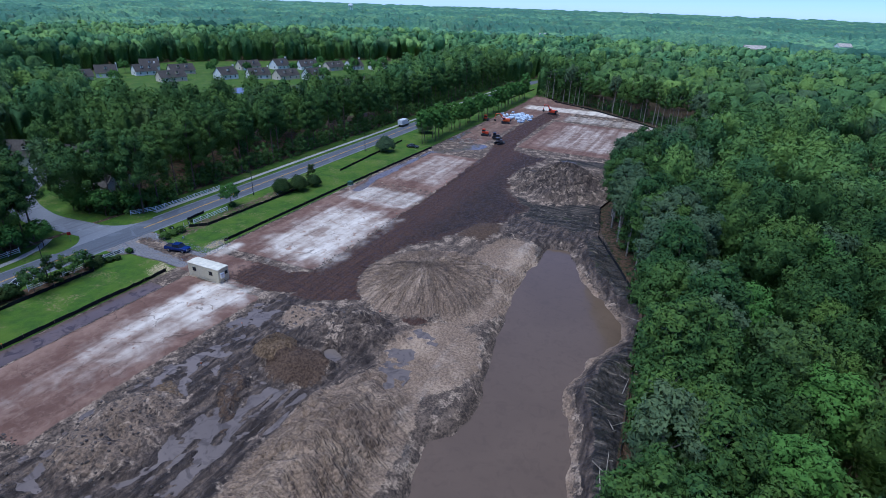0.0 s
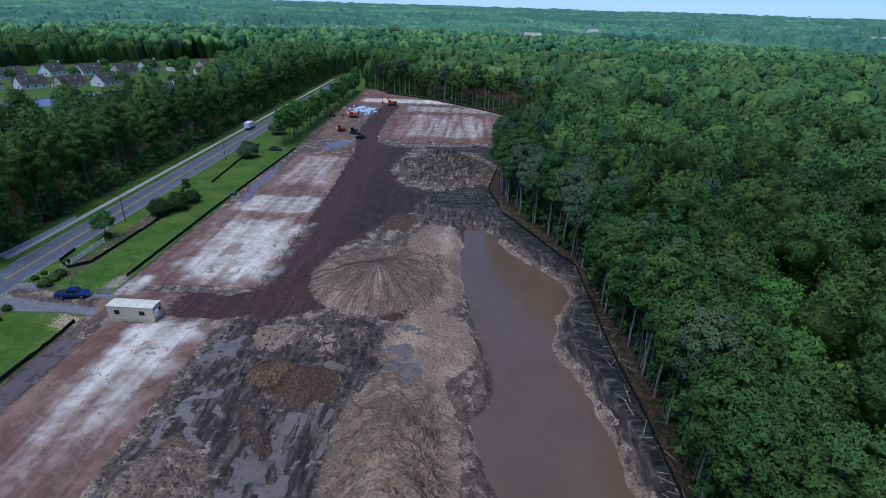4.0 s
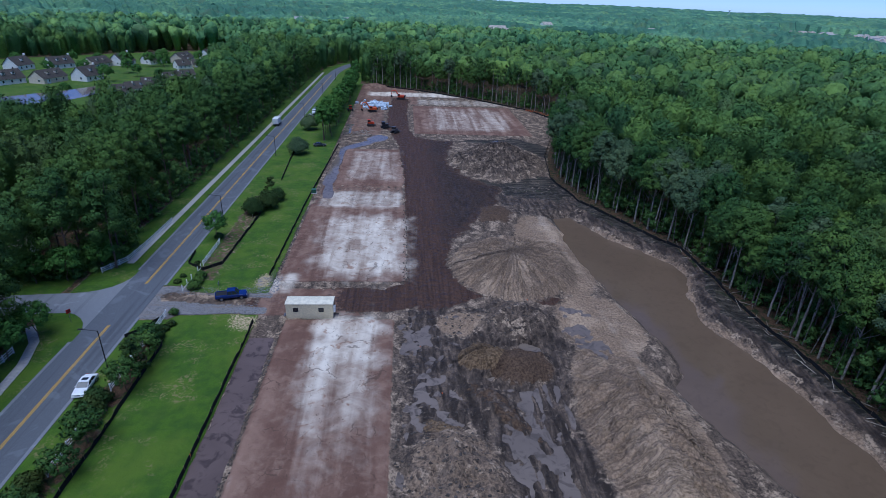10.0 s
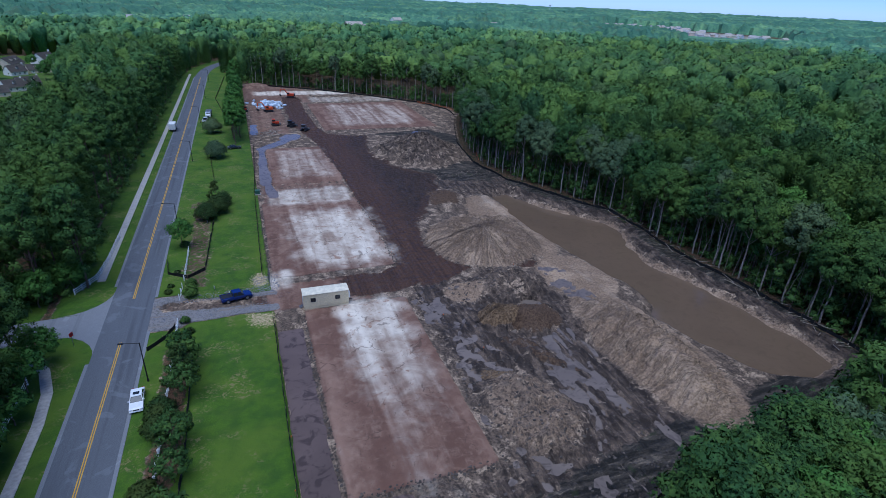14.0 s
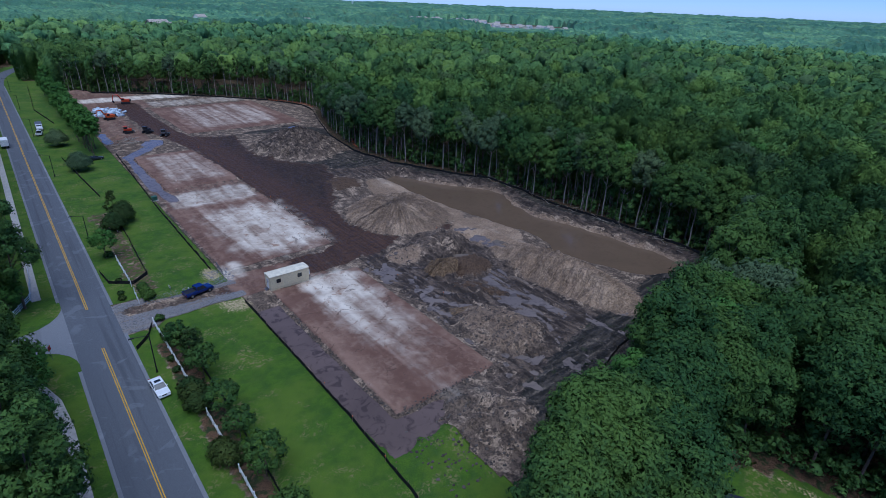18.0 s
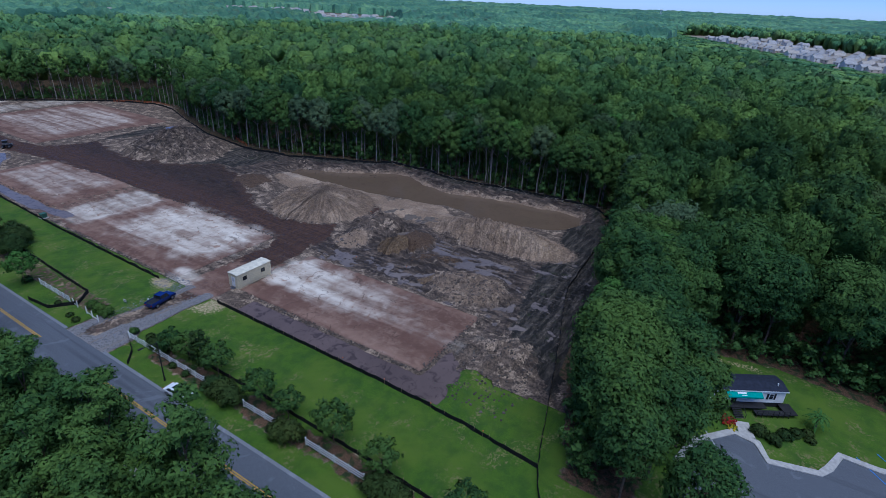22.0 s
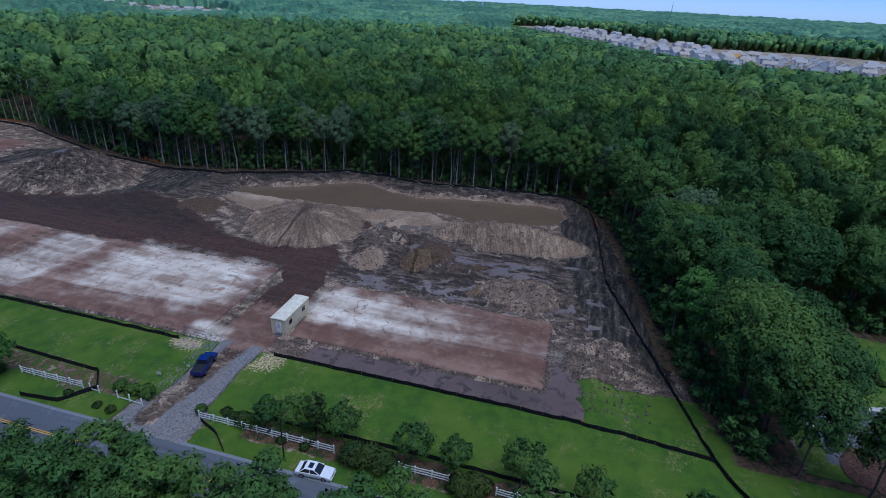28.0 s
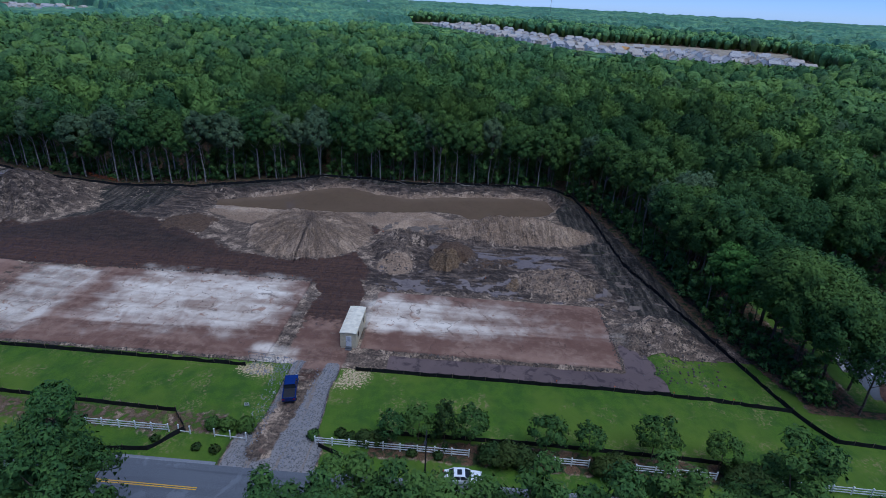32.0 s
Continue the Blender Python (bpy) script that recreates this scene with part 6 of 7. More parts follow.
# ---- site office trailer ----
def site_trailer():
    ob = thing("office_trailer", (-86.05, 71.45, height_at(-86, 71.4)), "cream metal site office trailer with a pale roof", "trailer", turn=0)
    L, W, H = 8.5, 2.75, 3.15
    part("body", one(box, (L, W, H - 0.45), (0, 0, 0.4 + (H - 0.45) / 2), 0, 0.04), CREAM, ob)
    bm = bmesh.new()
    prism(bm, [(-W / 2 - 0.08, H - 0.06), (-W / 2 - 0.08, H + 0.02), (0, H + 0.14), (W / 2 + 0.08, H + 0.02), (W / 2 + 0.08, H - 0.06)], L + 0.2)
    roof = part("roof", bm, ROOF_PALE, ob, "pale sheet metal roof")
    roof.rotation_euler = (0, 0, radians(90))
    for k in range(7):
        part("roof_seam", one(box, (0.04, W, 0.03), (-L / 2 + 0.7 + k * (L - 1.4) / 6, 0, H + 0.10)), ROOF_PALE, roof).rotation_euler = (0, 0, radians(-90))
    part("skirting", one(box, (L - 0.1, W - 0.1, 0.42), (0, 0, 0.2)), CREAM, ob)
    for k in range(22):
        part("siding_rib", one(box, (0.03, 0.02, H - 0.6), (-L / 2 + 0.2 + k * (L - 0.4) / 21, -W / 2 - 0.012, 0.45 + (H - 0.55) / 2)), CREAM, ob)
    for x in (-L * 0.29, L * 0.25):
        w = part("window", one(box, (0.95, 0.05, 0.85), (x, -W / 2 - 0.03, 1.95), 0, 0.01), BLACK_TRIM, ob)
        for dx in (-0.22, 0.22):
            part("pane", one(box, (0.38, 0.03, 0.72), (x + dx, -W / 2 - 0.055, 1.95)), GLASS, w)
        w = part("window", one(box, (0.95, 0.05, 0.85), (x, W / 2 + 0.03, 1.95), 0, 0.01), BLACK_TRIM, ob)
        part("pane", one(box, (0.8, 0.03, 0.72), (x, W / 2 + 0.055, 1.95)), GLASS, w)
    d = part("door", one(box, (0.05, 0.95, 2.05), (-L / 2 - 0.03, -0.1, 1.5), 0, 0.01), WHITE, ob, "white end door")
    part("door_window", one(box, (0.03, 0.6, 0.85), (-L / 2 - 0.06, -0.1, 1.95)), CLEAR_LAMP, d)
    part("door_handle", one(box, (0.06, 0.05, 0.16), (-L / 2 - 0.08, 0.28, 1.45), 0, 0.01), STEEL, d)
    part("air_conditioner", one(box, (0.35, 0.9, 1.1), (L / 2 + 0.19, -0.5, 1.7), 0, 0.03), WHITE, ob, "white wall air conditioner")
    part("end_window", one(box, (0.05, 0.7, 0.7), (L / 2 + 0.03, 0.7, 1.95), 0, 0.01), GLASS, ob)
    for k in range(2):
        part("step", one(box, (0.32, 1.1, 0.18), (-L / 2 - 0.55 + 0.3 * k, -0.1, 0.09 + 0.18 * k), 0, 0.01), STEEL, ob)
    part("hitch", one(tube, (L / 2, 0, 0.35), (L / 2 + 0.9, 0, 0.3), 0.06), DARK_STEEL, ob)


site_trailer()


# ---- fences ----
PANEL_DATA = {}


def silt_fence(line, label, height=0.75, step_=2.6):
    """Black fabric nailed to stakes along a line."""
    ob = thing("silt_fence", (*line[0], 0), label, "silt fence")
    x0, y0 = line[0]
    for (ax, ay), (bx, by) in zip(line, line[1:]):
        length = math.hypot(bx - ax, by - ay)
        n = max(1, round(length / step_))
        turn = math.degrees(math.atan2(by - ay, bx - ax))
        for k in range(n):
            u, v = k / n, (k + 0.5) / n
            key = (round(length / n, 1), rng.integers(3))
            if key not in PANEL_DATA:
                w = length / n
                bm = bmesh.new()
                cols = []
                for j in range(5):
                    s = j / 4
                    sag = 0.10 * math.sin(math.pi * s) * (0.4 + 0.5 * key[1])
                    lean = 0.10 * math.sin(math.pi * s) * (key[1] - 1)
                    cols.append([bm.verts.new(((s - 0.5) * w, dy + lean * q, zz)) for dy, zz, q in ((-0.05, -0.25, 0), (-0.02, height - sag, 1), (0.02, height - sag, 1), (0.05, -0.25, 0))])
                for a, b in zip(cols, cols[1:]):
                    for q in range(3):
                        bm.faces.new((a[q], a[q + 1], b[q + 1], b[q]))
                bm.faces.new(cols[0])
                bm.faces.new(cols[-1])
                o = part("fabric_panel", bm, FABRIC)
                PANEL_DATA[key] = o.data
                bpy.data.objects.remove(o)
            cx, cy = ax + (bx - ax) * v, ay + (by - ay) * v
            p = new("fabric_panel", PANEL_DATA[key])
            p.parent = ob
            p.matrix_basis = pose(cx - x0, cy - y0, height_at(cx, cy), 0, 0, turn)
            if "stake" not in PANEL_DATA:
                o = part("stake", one(box, (0.06, 0.06, 1.25), (0, 0, 0.4)), WOOD_STAKE)
                PANEL_DATA["stake"] = o.data
                bpy.data.objects.remove(o)
            px, py = ax + (bx - ax) * u, ay + (by - ay) * u
            p = new("stake", PANEL_DATA["stake"])
            p.parent = ob
            p.matrix_basis = pose(px - x0, py - y0, height_at(px, py), rng.uniform(-5, 5), rng.uniform(-5, 5), turn)
    return ob


BLACK_FENCE = "sagging black silt fence on wooden stakes"
silt_fence([(-96.0, 69), (-96.0, 30), (-96.6, 14), (-97.8, 1.4)], BLACK_FENCE + " beside the ditch")
silt_fence([(-97.0, 86.5), (-96.6, 130), (-94.6, 196)], BLACK_FENCE + " north of the drive")
silt_fence([(-97.8, 1.4), (-100.5, 0.2), (-103.6, -1.8), (-104.2, -9), (-104.4, -24)], BLACK_FENCE + " across the lawn")
silt_fence([(-97.8, 1.4), (-78.5, 7), (-50, 15.5), (-20, 17.8), (-3, 20.5), (0.6, 26), (0.9, 45), (0.0, 66), (-0.8, 84), (-1.2, 100)], BLACK_FENCE + " below the trees")
silt_fence([(-1.2, 100), (-9, 119), (-16, 134), (-19.5, 156), (-15, 184), (-5, 214), (5, 240), (6, 255), (-3, 276), (-27, 302), (-57, 328), (-92, 347)], BLACK_FENCE + " along the north woods", step_=4.0)
silt_fence([(-109.2, 62), (-109.0, 40), (-109.4, 22), (-110.2, 4)], BLACK_FENCE + " behind the hedge")
silt_fence([(-107.5, 136), (-107.2, 118), (-108, 100), (-108.2, 92), (-111.5, 89), (-115.4, 92), (-116, 98)], BLACK_FENCE + " winding round the shrubs")
silt_fence([(-110.6, 200), (-108.8, 170), (-107.4, 150)], BLACK_FENCE + " by the round tree")
silt_fence([(-112.4, 70.5), (-114, 66.8), (-116.2, 64.2)], "short slumped black silt fence at the drive")
silt_fence([(-106, 262), (-110, 300), (-108, 340), (-106, 385)], BLACK_FENCE + " on the far verge", step_=4.0)


def rail_fence(line, label, group="white rail fences", rails=3, step_=2.4):
    ob = thing("rail_fence", (*line[0], 0), label, "fence", group)
    x0, y0 = line[0]
    for (ax, ay), (bx, by) in zip(line, line[1:]):
        length = math.hypot(bx - ax, by - ay)
        n = max(1, round(length / step_))
        w, turn = length / n, math.degrees(math.atan2(by - ay, bx - ax))
        for k in range(n + 1):
            px, py = ax + (bx - ax) * k / n - x0, ay + (by - ay) * k / n - y0
            if "post" not in PANEL_DATA:
                bm = one(box, (0.14, 0.14, 1.55), (0, 0, 0.55), 0, 0.01)
                box(bm, (0.18, 0.18, 0.06), (0, 0, 1.34), 0, 0.01)
                o = part("post", bm, WHITE)
                PANEL_DATA["post"] = o.data
                bpy.data.objects.remove(o)
            p = new("post", PANEL_DATA["post"])
            p.parent = ob
            p.matrix_basis = pose(px, py, 0, rng.uniform(-1, 1), rng.uniform(-1, 1), turn)
            if k == n:
                continue
            key = ("rail", round(w, 2))
            if key not in PANEL_DATA:
                o = part("rail", one(box, (w - 0.1, 0.05, 0.15), (0, 0, 0), 0, 0.008), WHITE)
                PANEL_DATA[key] = o.data
                bpy.data.objects.remove(o)
            for j in range(rails):
                p = new("rail", PANEL_DATA[key])
                p.parent = ob
                p.matrix_basis = pose(px + (bx - ax) / n / 2, py + (by - ay) / n / 2, 0.32 + 0.40 * j, 0, rng.uniform(-0.5, 0.5), turn)
    return ob


rail_fence([(-112, 71), (-112, 50.5)], "white three-rail vinyl fence beside the hedge")
rail_fence([(-112, 41.5), (-112, 34.8)], "white three-rail vinyl fence between two hedges")
rail_fence([(-112.1, 28.8), (-112.3, 18.5)], "white three-rail vinyl fence along the verge")
rail_fence([(-112.6, 11.5), (-113, -8)], "white three-rail vinyl fence along the verge")
rail_fence([(-112, 102.5), (-112, 91)], "white three-rail vinyl fence north of the drive")
rail_fence([(-112, 89.6), (-112.1, 88)], "broken end of the white vinyl fence", rails=1)
rail_fence([(-112.2, 84.6), (-112.4, 80.2)], "low broken white fence section by the drive", rails=1)
rail_fence([(-127.6, 115), (-127.8, 101), (-128.4, 93), (-131.2, 87.5)], "white three-rail fence across the road")
rail_fence([(-131.5, 60), (-131.5, 34)], "white three-rail fence south of the side street")


# ---- street lamps, signs and boxes ----
def street_lamp():
    ob = thing("street_lamp", (-115.1, 56, 0), "black steel street lamp with an arm over the verge", "street lamp", "street lamps along the road")
    part("base", one(tube, (0, 0, -0.1), (0, 0, 0.5), 0.16, 0.13, 10), BLACK_TRIM, ob)
    part("pole", one(tube, (0, 0, 0.3), (0, 0, 7.0), 0.10, 0.07, 10), BLACK_TRIM, ob)
    part("arm", one(tube, (0, 0, 6.9), (-2.1, 0, 7.25), 0.05, 0.04, 8), BLACK_TRIM, ob)
    lamp = part("lamp_head", one(box, (0.75, 0.30, 0.14), (-2.4, 0, 7.25), 0, 0.04), BLACK_TRIM, ob)
    part("lens", one(box, (0.5, 0.24, 0.03), (-2.4, 0, 7.165)), CLEAR_LAMP, lamp)
    return ob


lamp0 = street_lamp()
for y in (116, 178, 240, 302, 364):
    copy_thing(lamp0, pose(-115.1, y, 0))


def sign(name, at, turn, size, h, mat, label, posts=1):
    ob = thing(name, at, label, "sign", "", turn)
    w, t_ = size
    for k in range(posts):
        px = 0 if posts == 1 else (k - 0.5) * w * 0.8
        part("post", one(tube, (px, 0, -0.2), (px, 0, h + t_ * 0.4), 0.04, sides=6), STEEL, ob)
    b = part("board", one(box, (w, 0.04, t_), (0, -0.05, h), 0, 0.01), mat, ob)
    part("text_bar", one(box, (w * 0.7, 0.01, t_ * 0.12), (0, -0.077, h + t_ * 0.18)), DARK_STEEL, b)
    part("text_bar", one(box, (w * 0.5, 0.01, t_ * 0.10), (0, -0.077, h - t_ * 0.12)), DARK_STEEL, b)


sign("yard_sign", (-106.2, 82.6, 0), -80, (0.7, 0.5), 0.6, WHITE, "small white notice board stuck in the grass", 2)
sign("street_sign", (-127.5, 69.0, 0), 60, (0.75, 0.75), 2.3, RED_LAMP, "red road sign on a grey post at the corner")
sign("yard_sign", (-108.6, 119.2, 0), -80, (0.6, 0.5), 0.5, WHITE, "small white board among the shrubs", 2)
sign("yard_sign", (-103.4, 79.6, 0), -60, (0.35, 0.4), 0.7, WHITE, "small pale marker sign near the pickup")


def utility_box(at, label):
    ob = thing("utility_box", at, label, "utility box")
    part("pad", one(box, (1.7, 1.7, 0.2), (0, 0, 0.05), 0, 0.02), CONCRETE, ob)
    part("cabinet", one(box, (1.3, 1.3, 1.05), (0, 0, 0.65), 0, 0.04), GREEN_BOX, ob)
    part("lid", one(box, (1.36, 1.36, 0.08), (0, 0, 1.2), 0, 0.02), GREEN_BOX, ob)
    part("door", one(box, (0.03, 1.1, 0.85), (-0.66, 0, 0.65), 0, 0.01), GREEN_BOX, ob)


utility_box((-95.6, 138.6, 0.05), "dark green utility cabinet by the silt fence")

gate = thing("mesh_gate", (-95.6, 84.2, 0.15), "leaning galvanised mesh site gate beside the drive", "gate", turn=86)
for x in (-2.2, 0, 2.2):
    part("upright", one(tube, (x, 0, -0.2), (x, 0.25, 1.7), 0.035, sides=6), STEEL, gate)
for z in (0.15, 0.9, 1.65):
    part("crossbar", one(tube, (-2.2, 0.14 * z, z), (2.2, 0.14 * z, z), 0.03, sides=6), STEEL, gate)
for k in range(21):
    x = -2.0 + k * 0.2
    part("mesh_wire", one(tube, (x, 0.02, 0.15), (x, 0.23, 1.65), 0.008, sides=4), STEEL, gate)


def net_fence(line, label):
    ob = thing("safety_fence", (*line[0], height_at(*line[0])), label, "safety fence")
    x0, y0 = line[0]
    for (ax, ay), (bx, by) in zip(line, line[1:]):
        length, turn = math.hypot(bx - ax, by - ay), math.degrees(math.atan2(by - ay, bx - ax))
        for j in range(5):
            part("net_strand", one(box, (length, 0.03, 0.045), ((ax + bx) / 2 - x0, (ay + by) / 2 - y0, 0.15 + 0.22 * j), turn), ORANGE_NET, ob)
        part("stake", one(tube, (ax - x0, ay - y0, -0.2), (ax - x0, ay - y0, 1.3), 0.03, sides=5), DARK_STEEL, ob)


net_fence([(8.4, 246), (7.6, 256), (2, 267), (-4, 275)], "bright orange safety netting under the far trees")
net_fence([(-11.5, 172), (-14.5, 165), (-16.6, 158)], "orange safety netting by the grey heap")
net_fence([(-13, 18.6), (-19, 17.6)], "orange safety netting at the wood's corner")


# ---- the modular office ----
def modular_office():
    ob = thing("office_building", (-67.2, -18.0, 0), "white modular office with dark roof and teal awning", "office", turn=-58)
    ob.scale = (0.82, 0.82, 0.82)
    L, W, z0, z1 = 17.6, 4.4, 1.0, 3.75
    part("wall", one(box, (L, W, z1 - z0), (0, 0, (z0 + z1) / 2), 0, 0.02), SIDING, ob)
    for k in range(9):
        part("siding_board", one(box, (L + 0.02, 0.02, 0.03), (0, -W / 2 - 0.012, z0 + 0.25 + k * 0.28)), SIDING, ob)
    part("skirting", one(box, (L - 0.15, W - 0.15, 1.1), (0, 0, 0.5)), DECK, ob)
    bm = bmesh.new()
    prism(bm, [(-W / 2 - 0.3, z1 - 0.05), (-W / 2 - 0.3, z1 + 0.08), (0, z1 + 0.6), (W / 2 + 0.3, z1 + 0.08), (W / 2 + 0.3, z1 - 0.05)], L + 0.5)
    part("roof", bm, ROOF_NAVY, ob, "dark navy shingle roof").rotation_euler = (0, 0, radians(90))
    part("fascia", one(box, (L + 0.54, 0.05, 0.22), (0, -W / 2 - 0.32, z1 + 0.0)), WHITE, ob)
    for x, y in ((-6.5, -1.2), (-5.2, -0.5), (-4.2, -1.3), (7.6, -1.0)):
        part("roof_vent", one(tube, (x, y, z1 + 0.3), (x, y, z1 + 0.85), 0.12, sides=8), WHITE, ob)
    for x in (-7.0, -3.3, 1.3, 3.0, 6.2):
        w = part("window", one(box, (0.85, 0.06, 1.25), (x, -W / 2 - 0.04, z0 + 1.45), 0, 0.01), WHITE, ob)
        for j in range(2):
            part("pane", one(box, (0.68, 0.04, 0.52), (x, -W / 2 - 0.065, z0 + 1.16 + 0.58 * j)), GLASS, w)
        for s in (-1, 1):
            part("shutter", one(box, (0.38, 0.05, 1.3), (x + s * 0.68, -W / 2 - 0.035, z0 + 1.45), 0, 0.008), SHUTTER, ob)
    d = part("door", one(box, (1.0, 0.06, 2.05), (-0.6, -W / 2 - 0.04, z0 + 1.1), 0, 0.01), SHUTTER, ob, "black entrance door")
    part("door_handle", one(box, (0.05, 0.08, 0.18), (-0.22, -W / 2 - 0.1, z0 + 1.05), 0, 0.01), STEEL, d)
    bm = bmesh.new()
    prism(bm, [(-W / 2 - 0.05, z1 - 0.1), (-W / 2 - 1.15, z1 - 0.72), (-W / 2 - 1.15, z1 - 1.0), (-W / 2 - 1.1, z1 - 1.0), (-W / 2 - 1.1, z1 - 0.75), (-W / 2 - 0.05, z1 - 0.2)], 7.4)
    aw = part("awning", bm, TEAL, ob, "teal canvas awning")
    aw.rotation_euler, aw.location = (0, 0, radians(90)), (0.35, 0, 0)
    slope = math.degrees(math.atan2(0.62, 1.1))
    for dx, w, dy, h in ((-0.1, 1.7, -0.42, 0.34), (0.25, 1.0, -0.82, 0.12)):
        o = part("lettering_bar", one(box, (w, h, 0.01)), WHITE, ob)
        o.matrix_basis = pose(0.35 + dx, -W / 2 - 0.05 + dy, z1 - 0.1 + dy * 0.5636 + 0.012, slope)
    deck = part("deck", one(box, (7.5, 1.6, 0.12), (1.2, -W / 2 - 0.9, z0 - 0.02), 0, 0.01), DECK, ob, "black stained timber landing")
    for k in range(6):
        part("step", one(box, (1.7, 0.3, 0.06), (-0.7, -W / 2 - 1.8 - 0.3 * k, z0 - 0.2 - 0.16 * k)), DECK, deck)
    for s in (-1, 1):
        part("handrail", one(tube, (-0.7 + s * 0.9, -W / 2 - 1.7, z0 + 0.9), (-0.7 + s * 0.9, -W / 2 - 3.5, 0.95), 0.05, sides=6), DECK, deck)
        part("baluster", one(tube, (-0.7 + s * 0.9, -W / 2 - 3.5, 0), (-0.7 + s * 0.9, -W / 2 - 3.5, 0.95), 0.05, sides=6), DECK, deck)
    ramp_ = part("ramp", one(box, (6.0, 1.4, 0.12), (5.4, -W / 2 - 2.4, 0.6), 0, 0.01), DECK, ob, "black timber access ramp")
    for z in (0.45, 0.95):
        part("handrail", one(tube, (2.4, -W / 2 - 3.1, 0.6 + z), (8.4, -W / 2 - 3.1, 0.6 + z), 0.04, sides=6), DECK, ramp_)
    for k in range(7):
        part("baluster", one(tube, (2.4 + k, -W / 2 - 3.1, 0), (2.4 + k, -W / 2 - 3.1, 1.55), 0.05, sides=6), DECK, ramp_)
    part("ramp_landing", one(box, (2.2, 3.2, 0.12), (9.0, -W / 2 - 1.4, 0.7), 0, 0.01), DECK, ob)
    return ob


modular_office()
lot = sheet("car_park", LOT, 0.03, ASPHALT, "grey asphalt car park of the modular office", "car park")
ribbon("kerb", [(-86, -13.8), (-80.6, -14.8), (-75.2, -19.4), (-75.6, -22.6), (-78.6, -24.2), (-77, -30.2), (-75.3, -31.2), (-71.5, -32.6), (-71.6, -37), (-69.6, -46)], 0.55, -0.1, 0.16, CONCRETE, "pale concrete kerb path round the car park", "kerb")
ribbon("footpath", [(-75.2, -21.4), (-72.2, -20.2)], 1.0, -0.1, 0.12, CONCRETE, "short concrete path to the office steps", "path")
for (ax, ay), (bx, by), m in (((-77.2, -16), (-84.5, -21), WHITE_LINE), ((-79.6, -14.6), (-87, -18.6), WHITE_LINE), ((-70.5, -34.5), (-75, -38.5), BLUE_LINE), ((-68, -37), (-72.5, -41), BLUE_LINE)):
    o = ribbon("bay_line", [(ax, ay), (bx, by)], 0.07, 0.033, 0.038, m, "", "", lot)
bm = bmesh.new()
bmesh.ops.create_circle(bm, cap_ends=True, segments=20, radius=4.2, matrix=Matrix.Translation((-93, -19.5, 0.09)))
for v in bm.verts:
    v.co.x += 0.5 * math.sin(v.co.y * 1.3)
tagged(part("mulch_bed", bm, MULCH), "brown mulched island bed in the car park", "flower bed", kind="structure")


# ---- shrubs and garden trees ----
def shrub_kind(name, seed, r, h, leaf, label, category="shrub", lobes=16, leaves=26, size=0.2, group=""):
    rg = np.random.default_rng(seed)
    k = np.arange(lobes)
    u = (k + 0.5) / lobes
    a = k * 2.39996
    rad = r * np.sqrt(u) * 0.72
    z = h * (0.28 + 0.45 * (1 - u) + rg.uniform(-0.06, 0.06, lobes))
    v, f, n = leaf_cloud(rg, np.stack([rad * np.cos(a), rad * np.sin(a), z], 1), np.full(lobes, 0.38 * min(r, h)) * rg.uniform(0.8, 1.2, lobes), leaves * 2, size * 0.85, 0.85, hub=0.3 * h)
    v[:, 2] = np.maximum(v[:, 2], 0.0)
    ob = thing(name, (0, 0, 0), label, category, group)
    part("stem", one(tube, (0, 0, -0.1), (0, 0, h * 0.5), 0.06, 0.03, 6), BARK_DARK, ob)
    c = new("foliage", mesh_np("foliage", v, f, leaf, normals=n))
    c.parent = ob
    return ob


hedge = shrub_kind("hedge_shrub", 301, 1.6, 2.3, LEAF_SHRUB, "dense yellowish-green hedge shrub by the white fence", group="hedge shrubs by the fence")
ball = shrub_kind("round_shrub", 302, 1.2, 1.7, LEAF_WOOD, "clipped round dark green shrub beside the drive", group="round shrubs by the drive")
low = shrub_kind("low_shrub", 303, 1.0, 1.0, LEAF_SHRUB, "low spreading green shrub in the bed", group="low shrubs")
big_round = shrub_kind("crape_myrtle", 304, 4.0, 6.6, LEAF_GREY, "large rounded grey-green flowering shrub on the lawn", lobes=34, leaves=34, size=0.34, group="large shrubs on the verge")
big_dark = shrub_kind("holly_shrub", 305, 3.2, 5.6, LEAF_SHRUB, "big dark green shrub on the mown verge", lobes=30, leaves=34, size=0.30, group="large shrubs on the verge")
garden = tree_kind("garden_tree", 306, "round", 4.8, 1.75, 0.9, 20, 26, 0.24, LEAF_WOOD, BARK_DARK, "small green garden tree behind the white fence", r0=0.07, limbs=4, group="garden trees along the fence")
holly = tree_kind("holly_tree", 307, "pine", 6.6, 2.0, 0.5, 30, 26, 0.26, LEAF_SHRUB, BARK_DARK, "dark pointed holly tree behind the white fence", r0=0.08, limbs=4)
round_tree = tree_kind("round_tree", 308, "round", 6.6, 2.5, 1.4, 26, 30, 0.28, LEAF_BRIGHT, BARK_DARK, "bright green round-headed tree beside the road", r0=0.1, limbs=5)
for x, y, s in ((-112.4, 47.6, 1.1), (-112.3, 45.4, 1.15), (-112.6, 43.4, 1.1), (-112.9, 33, 1.0), (-112.6, 31.2, 1.1), (-112.7, 16.2, 1.1), (-112.5, 14.2, 1.15), (-112.9, 12.4, 1.0), (-111, 64.5, 0.75), (-110.8, 62.6, 0.8)):
    plant(hedge, x, y, s * 1.22)
